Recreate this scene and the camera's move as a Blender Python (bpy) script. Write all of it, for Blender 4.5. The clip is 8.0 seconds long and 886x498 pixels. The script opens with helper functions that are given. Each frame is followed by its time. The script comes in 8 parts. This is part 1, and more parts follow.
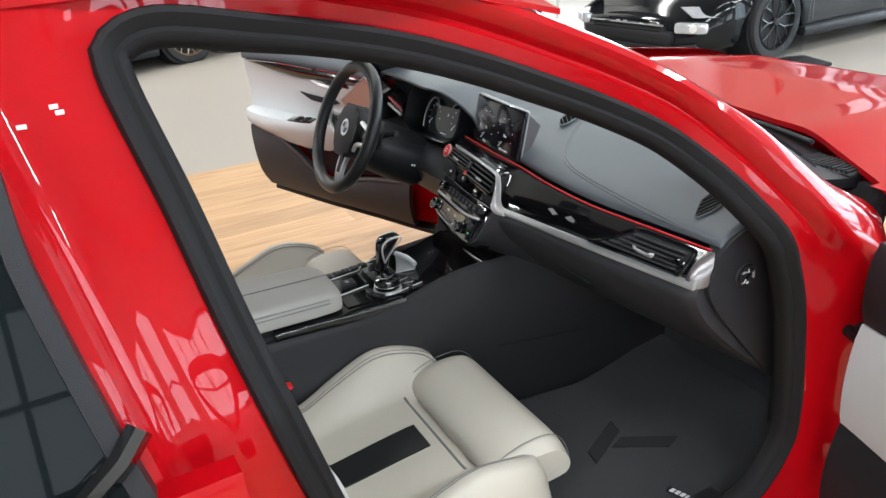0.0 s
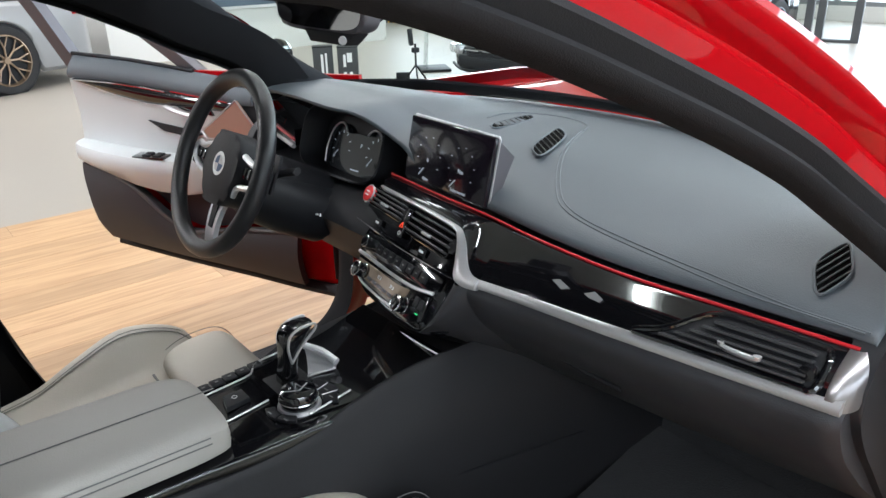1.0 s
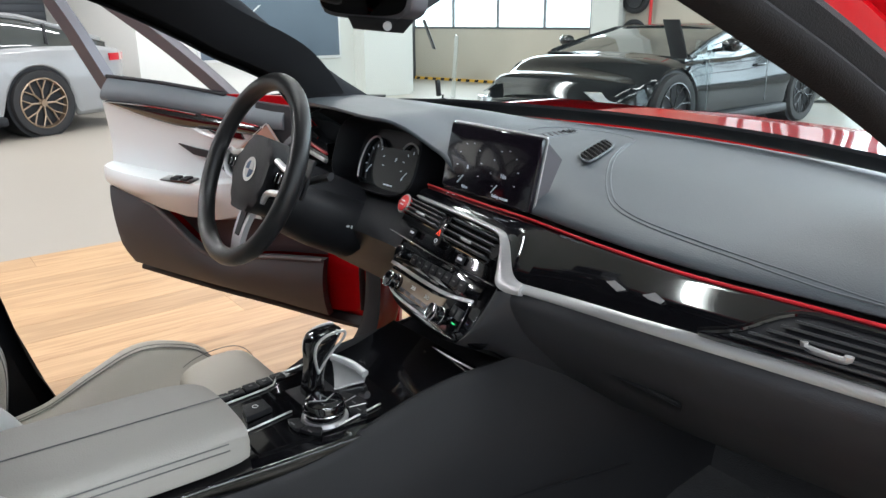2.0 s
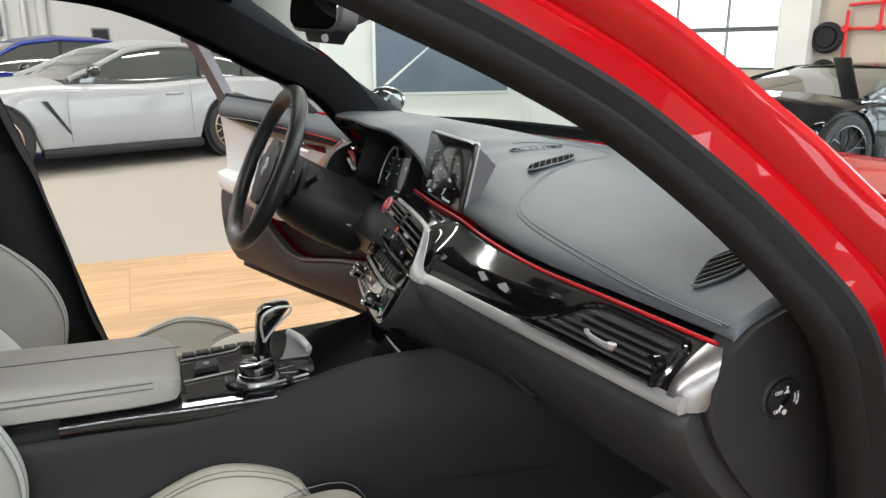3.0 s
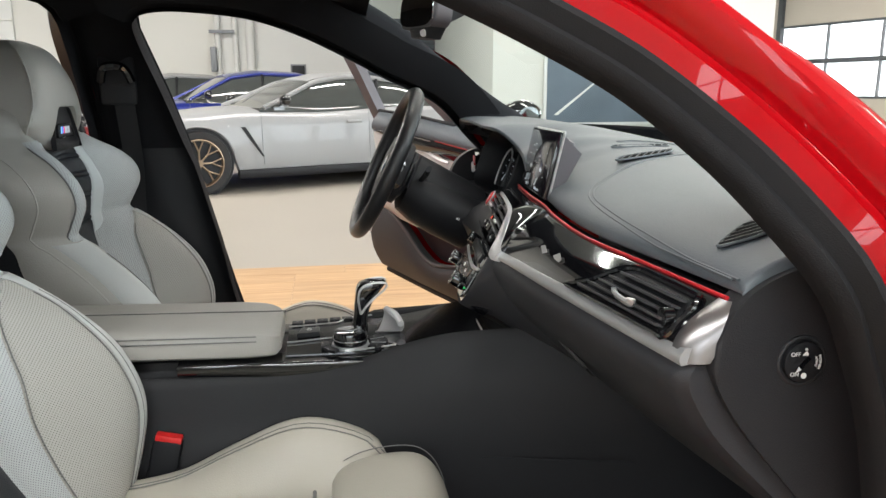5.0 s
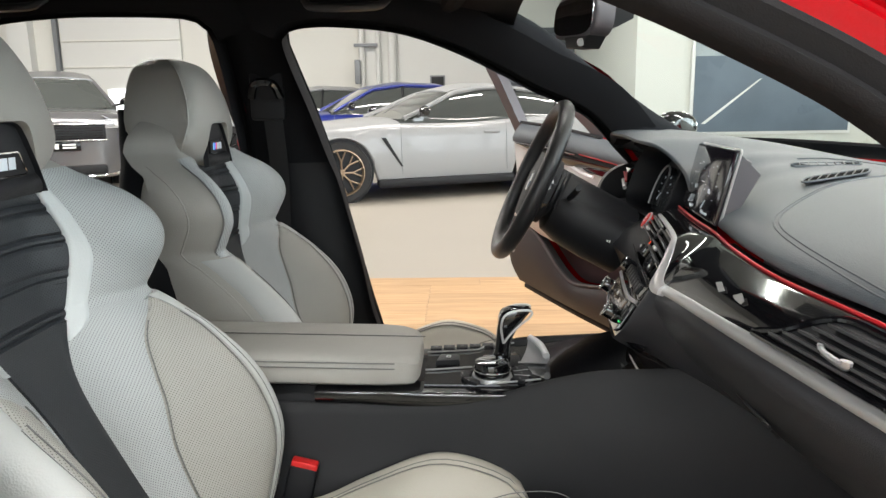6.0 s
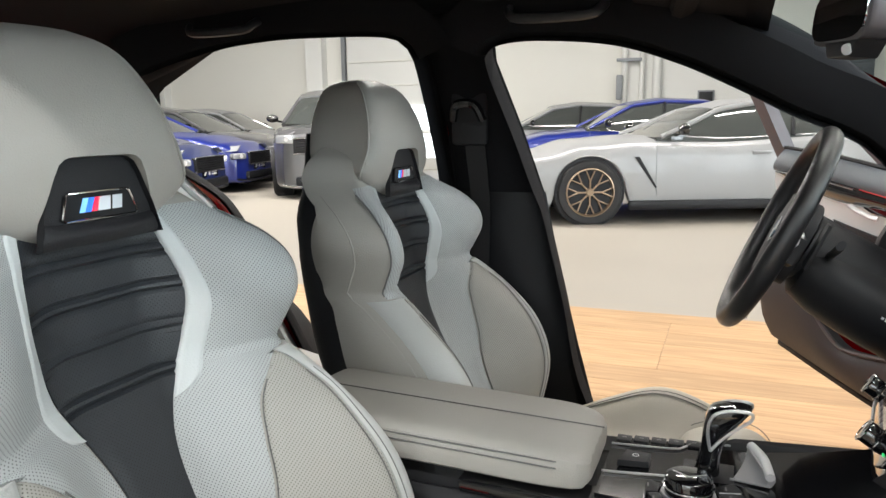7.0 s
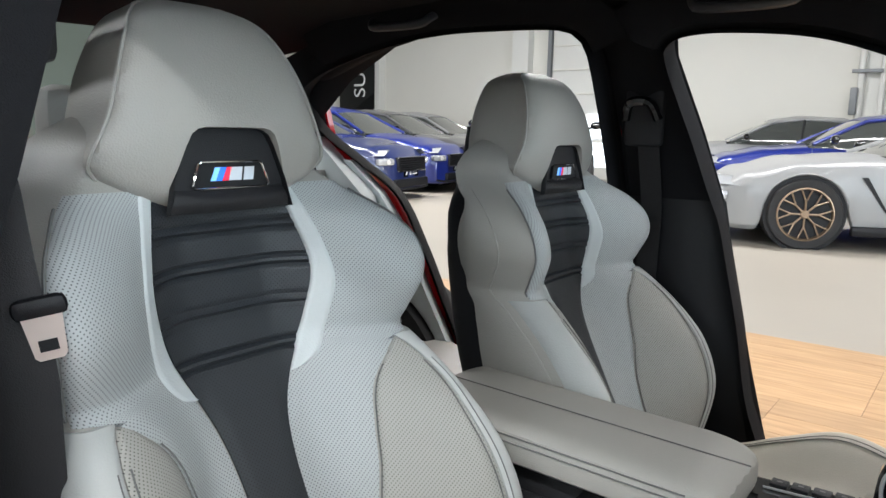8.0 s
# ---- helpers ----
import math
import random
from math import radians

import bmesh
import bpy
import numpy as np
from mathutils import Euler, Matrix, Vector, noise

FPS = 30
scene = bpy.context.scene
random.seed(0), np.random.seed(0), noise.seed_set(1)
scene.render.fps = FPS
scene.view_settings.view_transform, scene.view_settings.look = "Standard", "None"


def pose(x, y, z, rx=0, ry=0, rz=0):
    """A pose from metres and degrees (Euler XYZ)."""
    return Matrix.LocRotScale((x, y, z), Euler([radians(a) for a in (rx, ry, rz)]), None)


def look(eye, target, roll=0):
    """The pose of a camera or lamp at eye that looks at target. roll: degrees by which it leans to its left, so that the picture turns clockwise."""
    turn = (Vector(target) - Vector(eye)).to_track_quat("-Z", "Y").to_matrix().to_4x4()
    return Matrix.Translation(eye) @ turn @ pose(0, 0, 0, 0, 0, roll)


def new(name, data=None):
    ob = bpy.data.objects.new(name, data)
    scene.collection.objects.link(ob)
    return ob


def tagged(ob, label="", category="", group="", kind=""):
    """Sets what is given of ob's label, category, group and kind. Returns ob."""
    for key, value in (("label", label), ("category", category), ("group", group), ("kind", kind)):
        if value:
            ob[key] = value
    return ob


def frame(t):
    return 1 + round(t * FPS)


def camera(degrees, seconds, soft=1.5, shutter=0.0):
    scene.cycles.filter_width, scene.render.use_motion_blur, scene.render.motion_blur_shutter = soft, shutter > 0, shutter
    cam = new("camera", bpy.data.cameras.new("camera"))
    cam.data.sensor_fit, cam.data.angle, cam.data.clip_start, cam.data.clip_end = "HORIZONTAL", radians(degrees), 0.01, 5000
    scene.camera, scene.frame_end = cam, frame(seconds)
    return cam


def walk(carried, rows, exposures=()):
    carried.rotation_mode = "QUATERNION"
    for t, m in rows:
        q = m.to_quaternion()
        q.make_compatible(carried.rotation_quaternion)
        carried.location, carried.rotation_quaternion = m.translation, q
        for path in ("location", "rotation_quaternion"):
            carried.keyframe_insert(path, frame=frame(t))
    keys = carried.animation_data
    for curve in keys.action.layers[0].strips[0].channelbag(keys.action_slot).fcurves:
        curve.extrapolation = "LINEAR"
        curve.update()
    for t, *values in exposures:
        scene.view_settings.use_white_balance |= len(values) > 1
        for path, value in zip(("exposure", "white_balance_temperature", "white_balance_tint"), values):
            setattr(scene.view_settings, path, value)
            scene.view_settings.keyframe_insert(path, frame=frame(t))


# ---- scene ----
cam = camera(62.4, 8.0)


PATH = [
    (0, (-0.629, -1.466, 1.455), (0.194, 0.155, 0.621), -3.9),
    (0.5, (-0.519, -1.214, 1.413), (0.476, 0.317, 0.596), -2.8),
    (1, (-0.482, -0.934, 1.311), (0.677, 0.508, 0.551), -1.5),
    (1.5, (-0.499, -0.85, 1.244), (0.716, 0.58, 0.553), -1.1),
    (1.7, (-0.509, -0.85, 1.227), (0.703, 0.599, 0.57), -0.8),
    (2.8, (-0.263, -1.116, 1.179), (0.567, 0.627, 0.657), -0.2),
    (3, (-0.206, -1.168, 1.17), (0.544, 0.614, 0.657), 0.1),
    (3.5, (-0.139, -1.223, 1.156), (0.41, 0.638, 0.673), 0.3),
    (4, (-0.112, -1.266, 1.13), (0.3, 0.638, 0.674), 0.1),
    (4.2, (-0.099, -1.274, 1.116), (0.29, 0.638, 0.677), 0.2),
    (5.3, (-0.088, -1.284, 1.098), (0.163, 0.656, 0.68), -0.6),
    (5.5, (-0.091, -1.286, 1.096), (0.106, 0.661, 0.685), -0.8),
    (6, (-0.105, -1.189, 1.109), (-0.158, 0.77, 0.714), -0.9),
    (6.5, (-0.082, -1.024, 1.139), (-0.465, 0.903, 0.769), -1.0),
    (7, (-0.028, -0.935, 1.125), (-0.753, 0.896, 0.779), -0.7),
    (7.5, (0.0, -0.883, 1.115), (-1.01, 0.81, 0.778), 0.3),
    (8, (0.021, -0.857, 1.099), (-1.165, 0.719, 0.772), 1.3),
]
# Stops, kelvin and tint: the picture starts cool, warms while the camera turns, and cools again.
TONE = [(0.0, -0.02, 6100, 10), (1.0, 0.03, 5950, 10), (1.7, 0.08, 5950, 10), (3.0, 0.09, 6400, 10), (4.0, 0.05, 6450, 10), (5.5, 0.03, 6480, 10), (6.5, 0.18, 6600, 10), (7.2, 0.12, 6400, 10), (8.0, 0.05, 6150, 10)]
walk(cam, [(t, look(eye, target, roll)) for t, eye, target, roll in PATH], TONE)

# ---------------------------------------------------------------- light
world = bpy.data.worlds.new("hall_daylight")
scene.world = world
world.use_nodes = True
wn = world.node_tree.nodes
sky = wn.new("ShaderNodeTexSky")
sky.sky_type, sky.sun_disc, sky.sun_elevation, sky.sun_rotation = "NISHITA", False, radians(38), radians(200)
world.node_tree.links.new(sky.outputs[0], wn["Background"].inputs[0])
wn["Background"].inputs[1].default_value = 0.08
sun = new("sun", bpy.data.lights.new("sun", "SUN"))
sun.data.energy, sun.data.angle, sun.data.color = 2.0, radians(0.5), (1, 0.96, 0.9)
sun.matrix_world = look((2, -20, 16), (0, 0, 0))


def area(name, at, to, sx, sy, power, colour):
    lamp = new(name, bpy.data.lights.new(name, "AREA"))
    lamp.data.shape, lamp.data.size, lamp.data.size_y = "RECTANGLE", sx, sy
    lamp.data.energy, lamp.data.color = power, colour
    lamp.matrix_world = look(at, to)
    return lamp


# Window daylight on the passenger side and at the front, and the hall's strip lamps.
for wx in (-6.0, 0.0, 6.0):
    area("window_light", (wx, -9.13, 3.05), (wx, 0, 3.05), 4.7, 2.2, 160, (0.86, 0.95, 1.0))
for wy in (-6.0, -1.5, 3.0):
    area("shop_window_light", (13.12, wy, 2.72), (0, wy, 2.72), 4.4, 4.8, 420, (0.84, 0.94, 1.0))
area("gate_light", (8.43, 9.15, 1.65), (4, 7.9, 1.4), 3.6, 1.1, 120, (0.9, 0.96, 1.0))
LAMPS_X = (-9.0, -4.5, 0.0, 4.5, 9.0)
for lx in LAMPS_X:
    for ly in (-4.0, 2.0, 8.0) if lx < 9 else (-4.0, 2.0):
        area("strip_lamp_light", (lx, ly, 5.25), (lx, ly, 0), 3.2, 0.22, (105 if ly < 5 else (430 if lx < -4 else 175)) if ly > 0 else 280, (1.0, 0.955, 0.90) if ly > 0 else (0.96, 0.975, 0.96))

# ---------------------------------------------------------------- materials


def nodes(name):
    m = bpy.data.materials.new(name)
    m.use_nodes = True
    t = m.node_tree
    return m, t, t.nodes["Principled BSDF"]


def mat(name, colour, rough=0.5, metal=0.0, coat=0.0, grain=0.0, grain_scale=200.0, vary=0.0, vary_scale=6.0, emit=0.0, spec=0.5, sheen=0.0, coat_rough=0.03):
    """A surface with fine relief (grain) and slow change of tone (vary)."""
    m, t, b = nodes(name)
    b.inputs["Base Color"].default_value = (*colour, 1)
    b.inputs["Roughness"].default_value, b.inputs["Metallic"].default_value = rough, metal
    b.inputs["Coat Weight"].default_value, b.inputs["Coat Roughness"].default_value = coat, coat_rough
    b.inputs["Specular IOR Level"].default_value = spec
    b.inputs["Sheen Weight"].default_value = sheen
    geo = t.nodes.new("ShaderNodeNewGeometry")
    if vary:
        n = t.nodes.new("ShaderNodeTexNoise")
        n.inputs["Scale"].default_value, n.inputs["Detail"].default_value = vary_scale, 5
        t.links.new(geo.outputs["Position"], n.inputs["Vector"])
        mix = t.nodes.new("ShaderNodeMix")
        mix.data_type, mix.blend_type = "RGBA", "MIX"
        mix.inputs[6].default_value = (*[c * (1 - vary) for c in colour], 1)
        mix.inputs[7].default_value = (*[min(1, c * (1 + vary)) for c in colour], 1)
        t.links.new(n.outputs[0], mix.inputs[0])
        t.links.new(mix.outputs[2], b.inputs["Base Color"])
        rr = t.nodes.new("ShaderNodeMapRange")
        rr.inputs[3].default_value, rr.inputs[4].default_value = rough * (1 - vary), min(1, rough * (1 + vary))
        t.links.new(n.outputs[0], rr.inputs[0])
        t.links.new(rr.outputs[0], b.inputs["Roughness"])
    if grain:
        v = t.nodes.new("ShaderNodeTexVoronoi")
        v.inputs["Scale"].default_value = grain_scale
        t.links.new(geo.outputs["Position"], v.inputs["Vector"])
        bump = t.nodes.new("ShaderNodeBump")
        bump.inputs["Strength"].default_value, bump.inputs["Distance"].default_value = grain, 0.6 / grain_scale
        t.links.new(v.outputs[0], bump.inputs["Height"])
        t.links.new(bump.outputs[0], b.inputs["Normal"])
    if emit:
        b.inputs["Emission Color"].default_value, b.inputs["Emission Strength"].default_value = (*colour, 1), emit
    return m


def perforated(name, colour, hole, pitch=0.0035, size=0.22):
    """Leather with rows of small punched holes."""
    m = mat(name, colour, 0.5, vary=0.06, vary_scale=9)
    t = m.node_tree
    b = t.nodes["Principled BSDF"]
    uv = t.nodes.new("ShaderNodeUVMap")
    uv.uv_map = "UVMap"
    rot = t.nodes.new("ShaderNodeVectorRotate")
    rot.inputs["Angle"].default_value = radians(45)
    t.links.new(uv.outputs[0], rot.inputs[0])
    v = t.nodes.new("ShaderNodeTexVoronoi")
    v.inputs["Scale"].default_value, v.inputs["Randomness"].default_value = 1 / pitch, 0.0
    v.voronoi_dimensions = "2D"
    t.links.new(rot.outputs[0], v.inputs["Vector"])
    less = t.nodes.new("ShaderNodeMapRange")
    less.interpolation_type = "SMOOTHSTEP"
    less.inputs[1].default_value, less.inputs[2].default_value = size - 0.1, size + 0.06
    t.links.new(v.outputs[0], less.inputs[0])
    mix = t.nodes.new("ShaderNodeMix")
    mix.data_type = "RGBA"
    mix.inputs[6].default_value = (*hole, 1)
    t.links.new(less.outputs[0], mix.inputs[0])
    t.links.new(b.inputs["Base Color"].links[0].from_socket, mix.inputs[7])
    t.links.new(mix.outputs[2], b.inputs["Base Color"])
    bump = t.nodes.new("ShaderNodeBump")
    bump.inputs["Strength"].default_value, bump.inputs["Distance"].default_value = 0.35, 0.001
    t.links.new(less.outputs[0], bump.inputs["Height"])
    t.links.new(bump.outputs[0], b.inputs["Normal"])
    return m


def clear_glass(name, tint=(1, 1, 1), gloss=1.0):
    m = bpy.data.materials.new(name)
    m.use_nodes = True
    t = m.node_tree
    t.nodes.clear()
    out, mix = t.nodes.new("ShaderNodeOutputMaterial"), t.nodes.new("ShaderNodeMixShader")
    tr, gl, lw = t.nodes.new("ShaderNodeBsdfTransparent"), t.nodes.new("ShaderNodeBsdfGlossy"), t.nodes.new("ShaderNodeLayerWeight")
    tr.inputs[0].default_value = (*tint, 1)
    gl.inputs["Roughness"].default_value = 0.01
    lw.inputs[0].default_value = 0.5
    pw, mr = t.nodes.new("ShaderNodeMath"), t.nodes.new("ShaderNodeMapRange")
    pw.operation, pw.inputs[1].default_value = "POWER", 4.0
    mr.inputs[3].default_value, mr.inputs[4].default_value = 0.05 * gloss, 0.75 * gloss
    t.links.new(lw.outputs["Facing"], pw.inputs[0])
    t.links.new(pw.outputs[0], mr.inputs[0])
    t.links.new(mr.outputs[0], mix.inputs[0])
    t.links.new(tr.outputs[0], mix.inputs[1])
    t.links.new(gl.outputs[0], mix.inputs[2])
    t.links.new(mix.outputs[0], out.inputs[0])
    return m


def wood_planks():
    """Light oak vinyl; each plank has its own tone and grain offset."""
    m, t, b = nodes("oak_vinyl")
    tc, info = t.nodes.new("ShaderNodeNewGeometry"), t.nodes.new("ShaderNodeObjectInfo")
    mp = t.nodes.new("ShaderNodeMapping")
    mp.inputs["Scale"].default_value = (1.6, 22, 1)
    t.links.new(tc.outputs["Position"], mp.inputs["Vector"])
    add = t.nodes.new("ShaderNodeVectorMath")
    add.operation = "ADD"
    sc = t.nodes.new("ShaderNodeVectorMath")
    sc.operation = "SCALE"
    sc.inputs[3].default_value = 40
    comb = t.nodes.new("ShaderNodeCombineXYZ")
    t.links.new(info.outputs["Random"], comb.inputs[0])
    t.links.new(info.outputs["Random"], comb.inputs[2])
    t.links.new(comb.outputs[0], sc.inputs[0])
    t.links.new(mp.outputs[0], add.inputs[0])
    t.links.new(sc.outputs[0], add.inputs[1])
    n = t.nodes.new("ShaderNodeTexNoise")
    n.inputs["Scale"].default_value, n.inputs["Detail"].default_value, n.inputs["Distortion"].default_value = 1.6, 9, 0.8
    t.links.new(add.outputs[0], n.inputs["Vector"])
    ramp = t.nodes.new("ShaderNodeValToRGB")
    ramp.color_ramp.elements[0].position, ramp.color_ramp.elements[0].color = 0.28, (0.36, 0.215, 0.105, 1)
    ramp.color_ramp.elements[1].position, ramp.color_ramp.elements[1].color = 0.66, (0.52, 0.335, 0.175, 1)
    t.links.new(n.outputs[0], ramp.inputs[0])
    hsv = t.nodes.new("ShaderNodeHueSaturation")
    mr = t.nodes.new("ShaderNodeMapRange")
    mr.inputs[3].default_value, mr.inputs[4].default_value = 0.86, 1.14
    t.links.new(info.outputs["Random"], mr.inputs[0])
    t.links.new(mr.outputs[0], hsv.inputs["Value"])
    t.links.new(ramp.outputs[0], hsv.inputs["Color"])
    t.links.new(hsv.outputs[0], b.inputs["Base Color"])
    b.inputs["Roughness"].default_value = 0.42
    return m


M = {
    "red": mat("red_paint", (0.345, 0.0009, 0.0040), 0.4, 0.0, 0.60, spec=0.03, coat_rough=0.015),
    "seal": mat("rubber_seal", (0.0085, 0.0082, 0.0090), 0.70, grain=0.25, grain_scale=700, spec=0.22),
    "black": mat("black_plastic", (0.0085, 0.009, 0.011), 0.5, grain=0.3, grain_scale=900, spec=0.3),
    "trim": mat("dark_trim", (0.0155, 0.0158, 0.0182), 0.55, spec=0.35, grain=0.35, grain_scale=750, vary=0.1),
    "dash": mat("dash_leather", (0.090, 0.104, 0.116), 0.47, grain=0.25, grain_scale=620, vary=0.08),
    "door_plastic": mat("door_plastic", (0.036, 0.036, 0.039), 0.55, grain=0.35, grain_scale=700, vary=0.1),
    # Near-black paint for flat plates; imitates the shade deep inside vents.
    "vent_shade": mat("painted_vent_shade", (0.003, 0.003, 0.003), 0.9, spec=0.05),
    "slat": mat("vent_slat", (0.045, 0.045, 0.047), 0.42),
    "piano": mat("piano_black", (0.004, 0.004, 0.005), 0.08, coat=1.0),
    "silver": mat("satin_aluminium", (0.50, 0.50, 0.505), 0.36, 0.65, grain=0.05, grain_scale=900),
    "bright": mat("bright_silver", (0.74, 0.74, 0.75), 0.32, 0.45),
    "chrome": mat("chrome", (0.75, 0.75, 0.76), 0.10, 1.0),
    "redline": mat("red_stitch", (0.42, 0.006, 0.012), 0.45),
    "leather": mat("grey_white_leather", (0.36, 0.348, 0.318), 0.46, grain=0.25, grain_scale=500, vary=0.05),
    # Same leather; the warm light on the cushions is put into its colour.
    "leather_warm_lit": mat("warm_lit_leather", (0.43, 0.402, 0.342), 0.46, grain=0.25, grain_scale=500, vary=0.06),
    # Same leather, painted paler and cooler as if facing the windows.
    "leather_smooth": mat("cool_lit_leather", (0.60, 0.635, 0.64), 0.42, grain=0.2, grain_scale=450, vary=0.04),
    # Same leather at a middle tone that stands for half light on bolster edges.
    "leather_half_lit": mat("half_lit_leather", (0.47, 0.485, 0.475), 0.44, grain=0.2, grain_scale=450, vary=0.04),
    # Cool window light is tinted into the perforated panels.
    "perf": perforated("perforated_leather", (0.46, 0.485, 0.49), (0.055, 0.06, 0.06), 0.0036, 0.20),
    # Same perforated leather, darkened and warmed for bolsters turned from the light.
    "perf_shaded": perforated("shaded_perforated_leather", (0.40, 0.395, 0.365), (0.06, 0.058, 0.052), 0.0036, 0.20),
    "lower_dash": mat("lower_dash_plastic", (0.026, 0.0262, 0.0295), 0.55, spec=0.35, grain=0.35, grain_scale=750, vary=0.1),
    "console_leather": mat("console_leather", (0.0138, 0.0138, 0.0155), 0.55, spec=0.30, grain=0.35, grain_scale=750, vary=0.1),
    "insert": perforated("black_perforated_leather", (0.024, 0.028, 0.034), (0.004, 0.005, 0.006), 0.0036, 0.22),
    "stitch": mat("grey_stitch", (0.15, 0.15, 0.148), 0.7),
    "carpet": mat("black_carpet", (0.0185, 0.0190, 0.0212), 0.95, grain=0.8, grain_scale=450, vary=0.25, vary_scale=12, sheen=0.15),
    "headliner": mat("black_headliner", (0.0115, 0.0118, 0.0138), 0.92, grain=0.4, grain_scale=600, spec=0.22),
    "screen": mat("black_glass_screen", (0.008, 0.006, 0.010), 0.14, coat=0.45),
    "glow_white": mat("display_white", (0.55, 0.6, 0.65), 0.4, emit=0.22),
    "glow_red": mat("display_red", (0.9, 0.08, 0.03), 0.4, emit=0.8),
    "glow_blue": mat("badge_blue", (0.03, 0.16, 0.75), 0.4, emit=0.8),
    "glow_green": mat("indicator_green", (0.05, 0.7, 0.2), 0.4, emit=0.5),
    "badge_red": mat("badge_red", (0.75, 0.02, 0.06), 0.4, emit=0.8),
    "badge_light": mat("badge_light_blue", (0.2, 0.5, 0.9), 0.4, emit=0.7),
    "white_print": mat("white_print", (0.75, 0.75, 0.75), 0.5),
    "red_plastic": mat("red_plastic", (0.62, 0.02, 0.02), 0.35),
    "copper": mat("copper_panel", (0.50, 0.37, 0.29), 0.35, 0.5),
    "gunmetal": mat("grey_frame", (0.10, 0.095, 0.105), 0.4, 0.2),
    "glass": clear_glass("window_glass", (0.95, 0.97, 0.96), 0.30),
    "rear_tint": clear_glass("rear_window_glass", (0.42, 0.50, 0.47), 0.6),
    "screen_glass": clear_glass("windscreen_glass", (0.76, 0.83, 0.81), 0.30),
    "floor": mat("hall_floor", (0.315, 0.290, 0.250), 0.42, spec=0.35, vary=0.10, vary_scale=0.9, grain=0.04, grain_scale=60),
    "wall": mat("beige_wall", (0.66, 0.65, 0.60), 0.8, vary=0.04, vary_scale=0.7, grain=0.15, grain_scale=90),
    "white_wall": mat("white_wall", (0.66, 0.66, 0.63), 0.8, vary=0.03, vary_scale=0.6, grain=0.15, grain_scale=90),
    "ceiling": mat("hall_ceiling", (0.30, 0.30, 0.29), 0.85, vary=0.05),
    "gate_beige": mat("gate_beige", (0.47, 0.42, 0.35), 0.75, vary=0.05, vary_scale=0.8, grain=0.12, grain_scale=90),
    "frame_dark": mat("dark_grey_frame", (0.075, 0.08, 0.085), 0.5, 0.1, vary=0.08),
    "steel": mat("painted_steel", (0.20, 0.21, 0.22), 0.5, 0.2, vary=0.08),
    "shutter": mat("grey_shutter", (0.10, 0.11, 0.125), 0.5, 0.2, vary=0.06),
    "sky_pane": mat("bright_pane", (0.92, 0.96, 1.0), 0.6, emit=1.7),
    "lamp": mat("lamp_face", (1.0, 0.95, 0.88), 0.6, emit=7.0),
    "tyre": mat("tyre_rubber", (0.015, 0.015, 0.016), 0.75, grain=0.2, grain_scale=300),
    "bronze": mat("bronze_rim", (0.31, 0.23, 0.16), 0.32, 0.85),
    "dark_rim": mat("black_rim", (0.02, 0.02, 0.022), 0.25, 0.5),
    "orange": mat("orange_caliper", (0.85, 0.22, 0.02), 0.4),
    "car_grey": mat("light_grey_paint", (0.26, 0.265, 0.268), 0.35, coat=0.35),
    "car_blue": mat("blue_paint", (0.010, 0.022, 0.19), 0.3, 0.2, coat=0.7),
    "car_black": mat("black_paint", (0.004, 0.005, 0.006), 0.07, spec=0.30),
    "car_white": mat("white_paint", (0.70, 0.70, 0.70), 0.3, coat=1.0),
    "car_dark": mat("graphite_paint", (0.11, 0.11, 0.115), 0.3, 0.3, coat=1.0),
    "car_navy": mat("navy_paint", (0.012, 0.022, 0.10), 0.3, coat=1.0),
    "car_glass": mat("dark_car_glass", (0.050, 0.055, 0.052), 0.06, coat=0.8),
    "tint_glass": mat("tinted_window_glass", (0.006, 0.008, 0.009), 0.02, spec=0.055),
    "lens": mat("headlamp_lens", (0.55, 0.57, 0.6), 0.12, 0.5, coat=1.0),
    "tail": mat("tail_lamp", (0.5, 0.01, 0.02), 0.15, coat=1.0),
    "acrylic": clear_glass("acrylic", (0.93, 0.96, 0.96)),
    "oak": wood_planks(),
    "yellow": mat("hazard_yellow", (0.75, 0.42, 0.04), 0.6),
}

# ---------------------------------------------------------------- builders


def thing(name, label, category, group="", at=(0, 0, 0), rz=0.0):
    e = new(name)
    e.empty_display_size = 0.2
    e.matrix_world = pose(*at, 0, 0, rz)
    return tagged(e, label, category, group)


def part(name, bm, material, parent=None, label="", smooth=True, bevel=0.0, kind="", cat=""):
    """Links a bmesh as ONE mesh object under a thing or under a part."""
    me = bpy.data.meshes.new(name)
    bmesh.ops.recalc_face_normals(bm, faces=bm.faces)
    bm.to_mesh(me)
    bm.free()
    me.materials.append(M[material] if isinstance(material, str) else material)
    ob = new(name, me)
    if smooth:
        me.shade_smooth()
        me.set_sharp_from_angle(angle=radians(38))
    if parent:
        ob.parent = parent
    if bevel:
        md = ob.modifiers.new("bevel", "BEVEL")
        md.width, md.segments, md.limit_method = bevel, 2, "ANGLE"
    return tagged(ob, label, cat, "", kind)


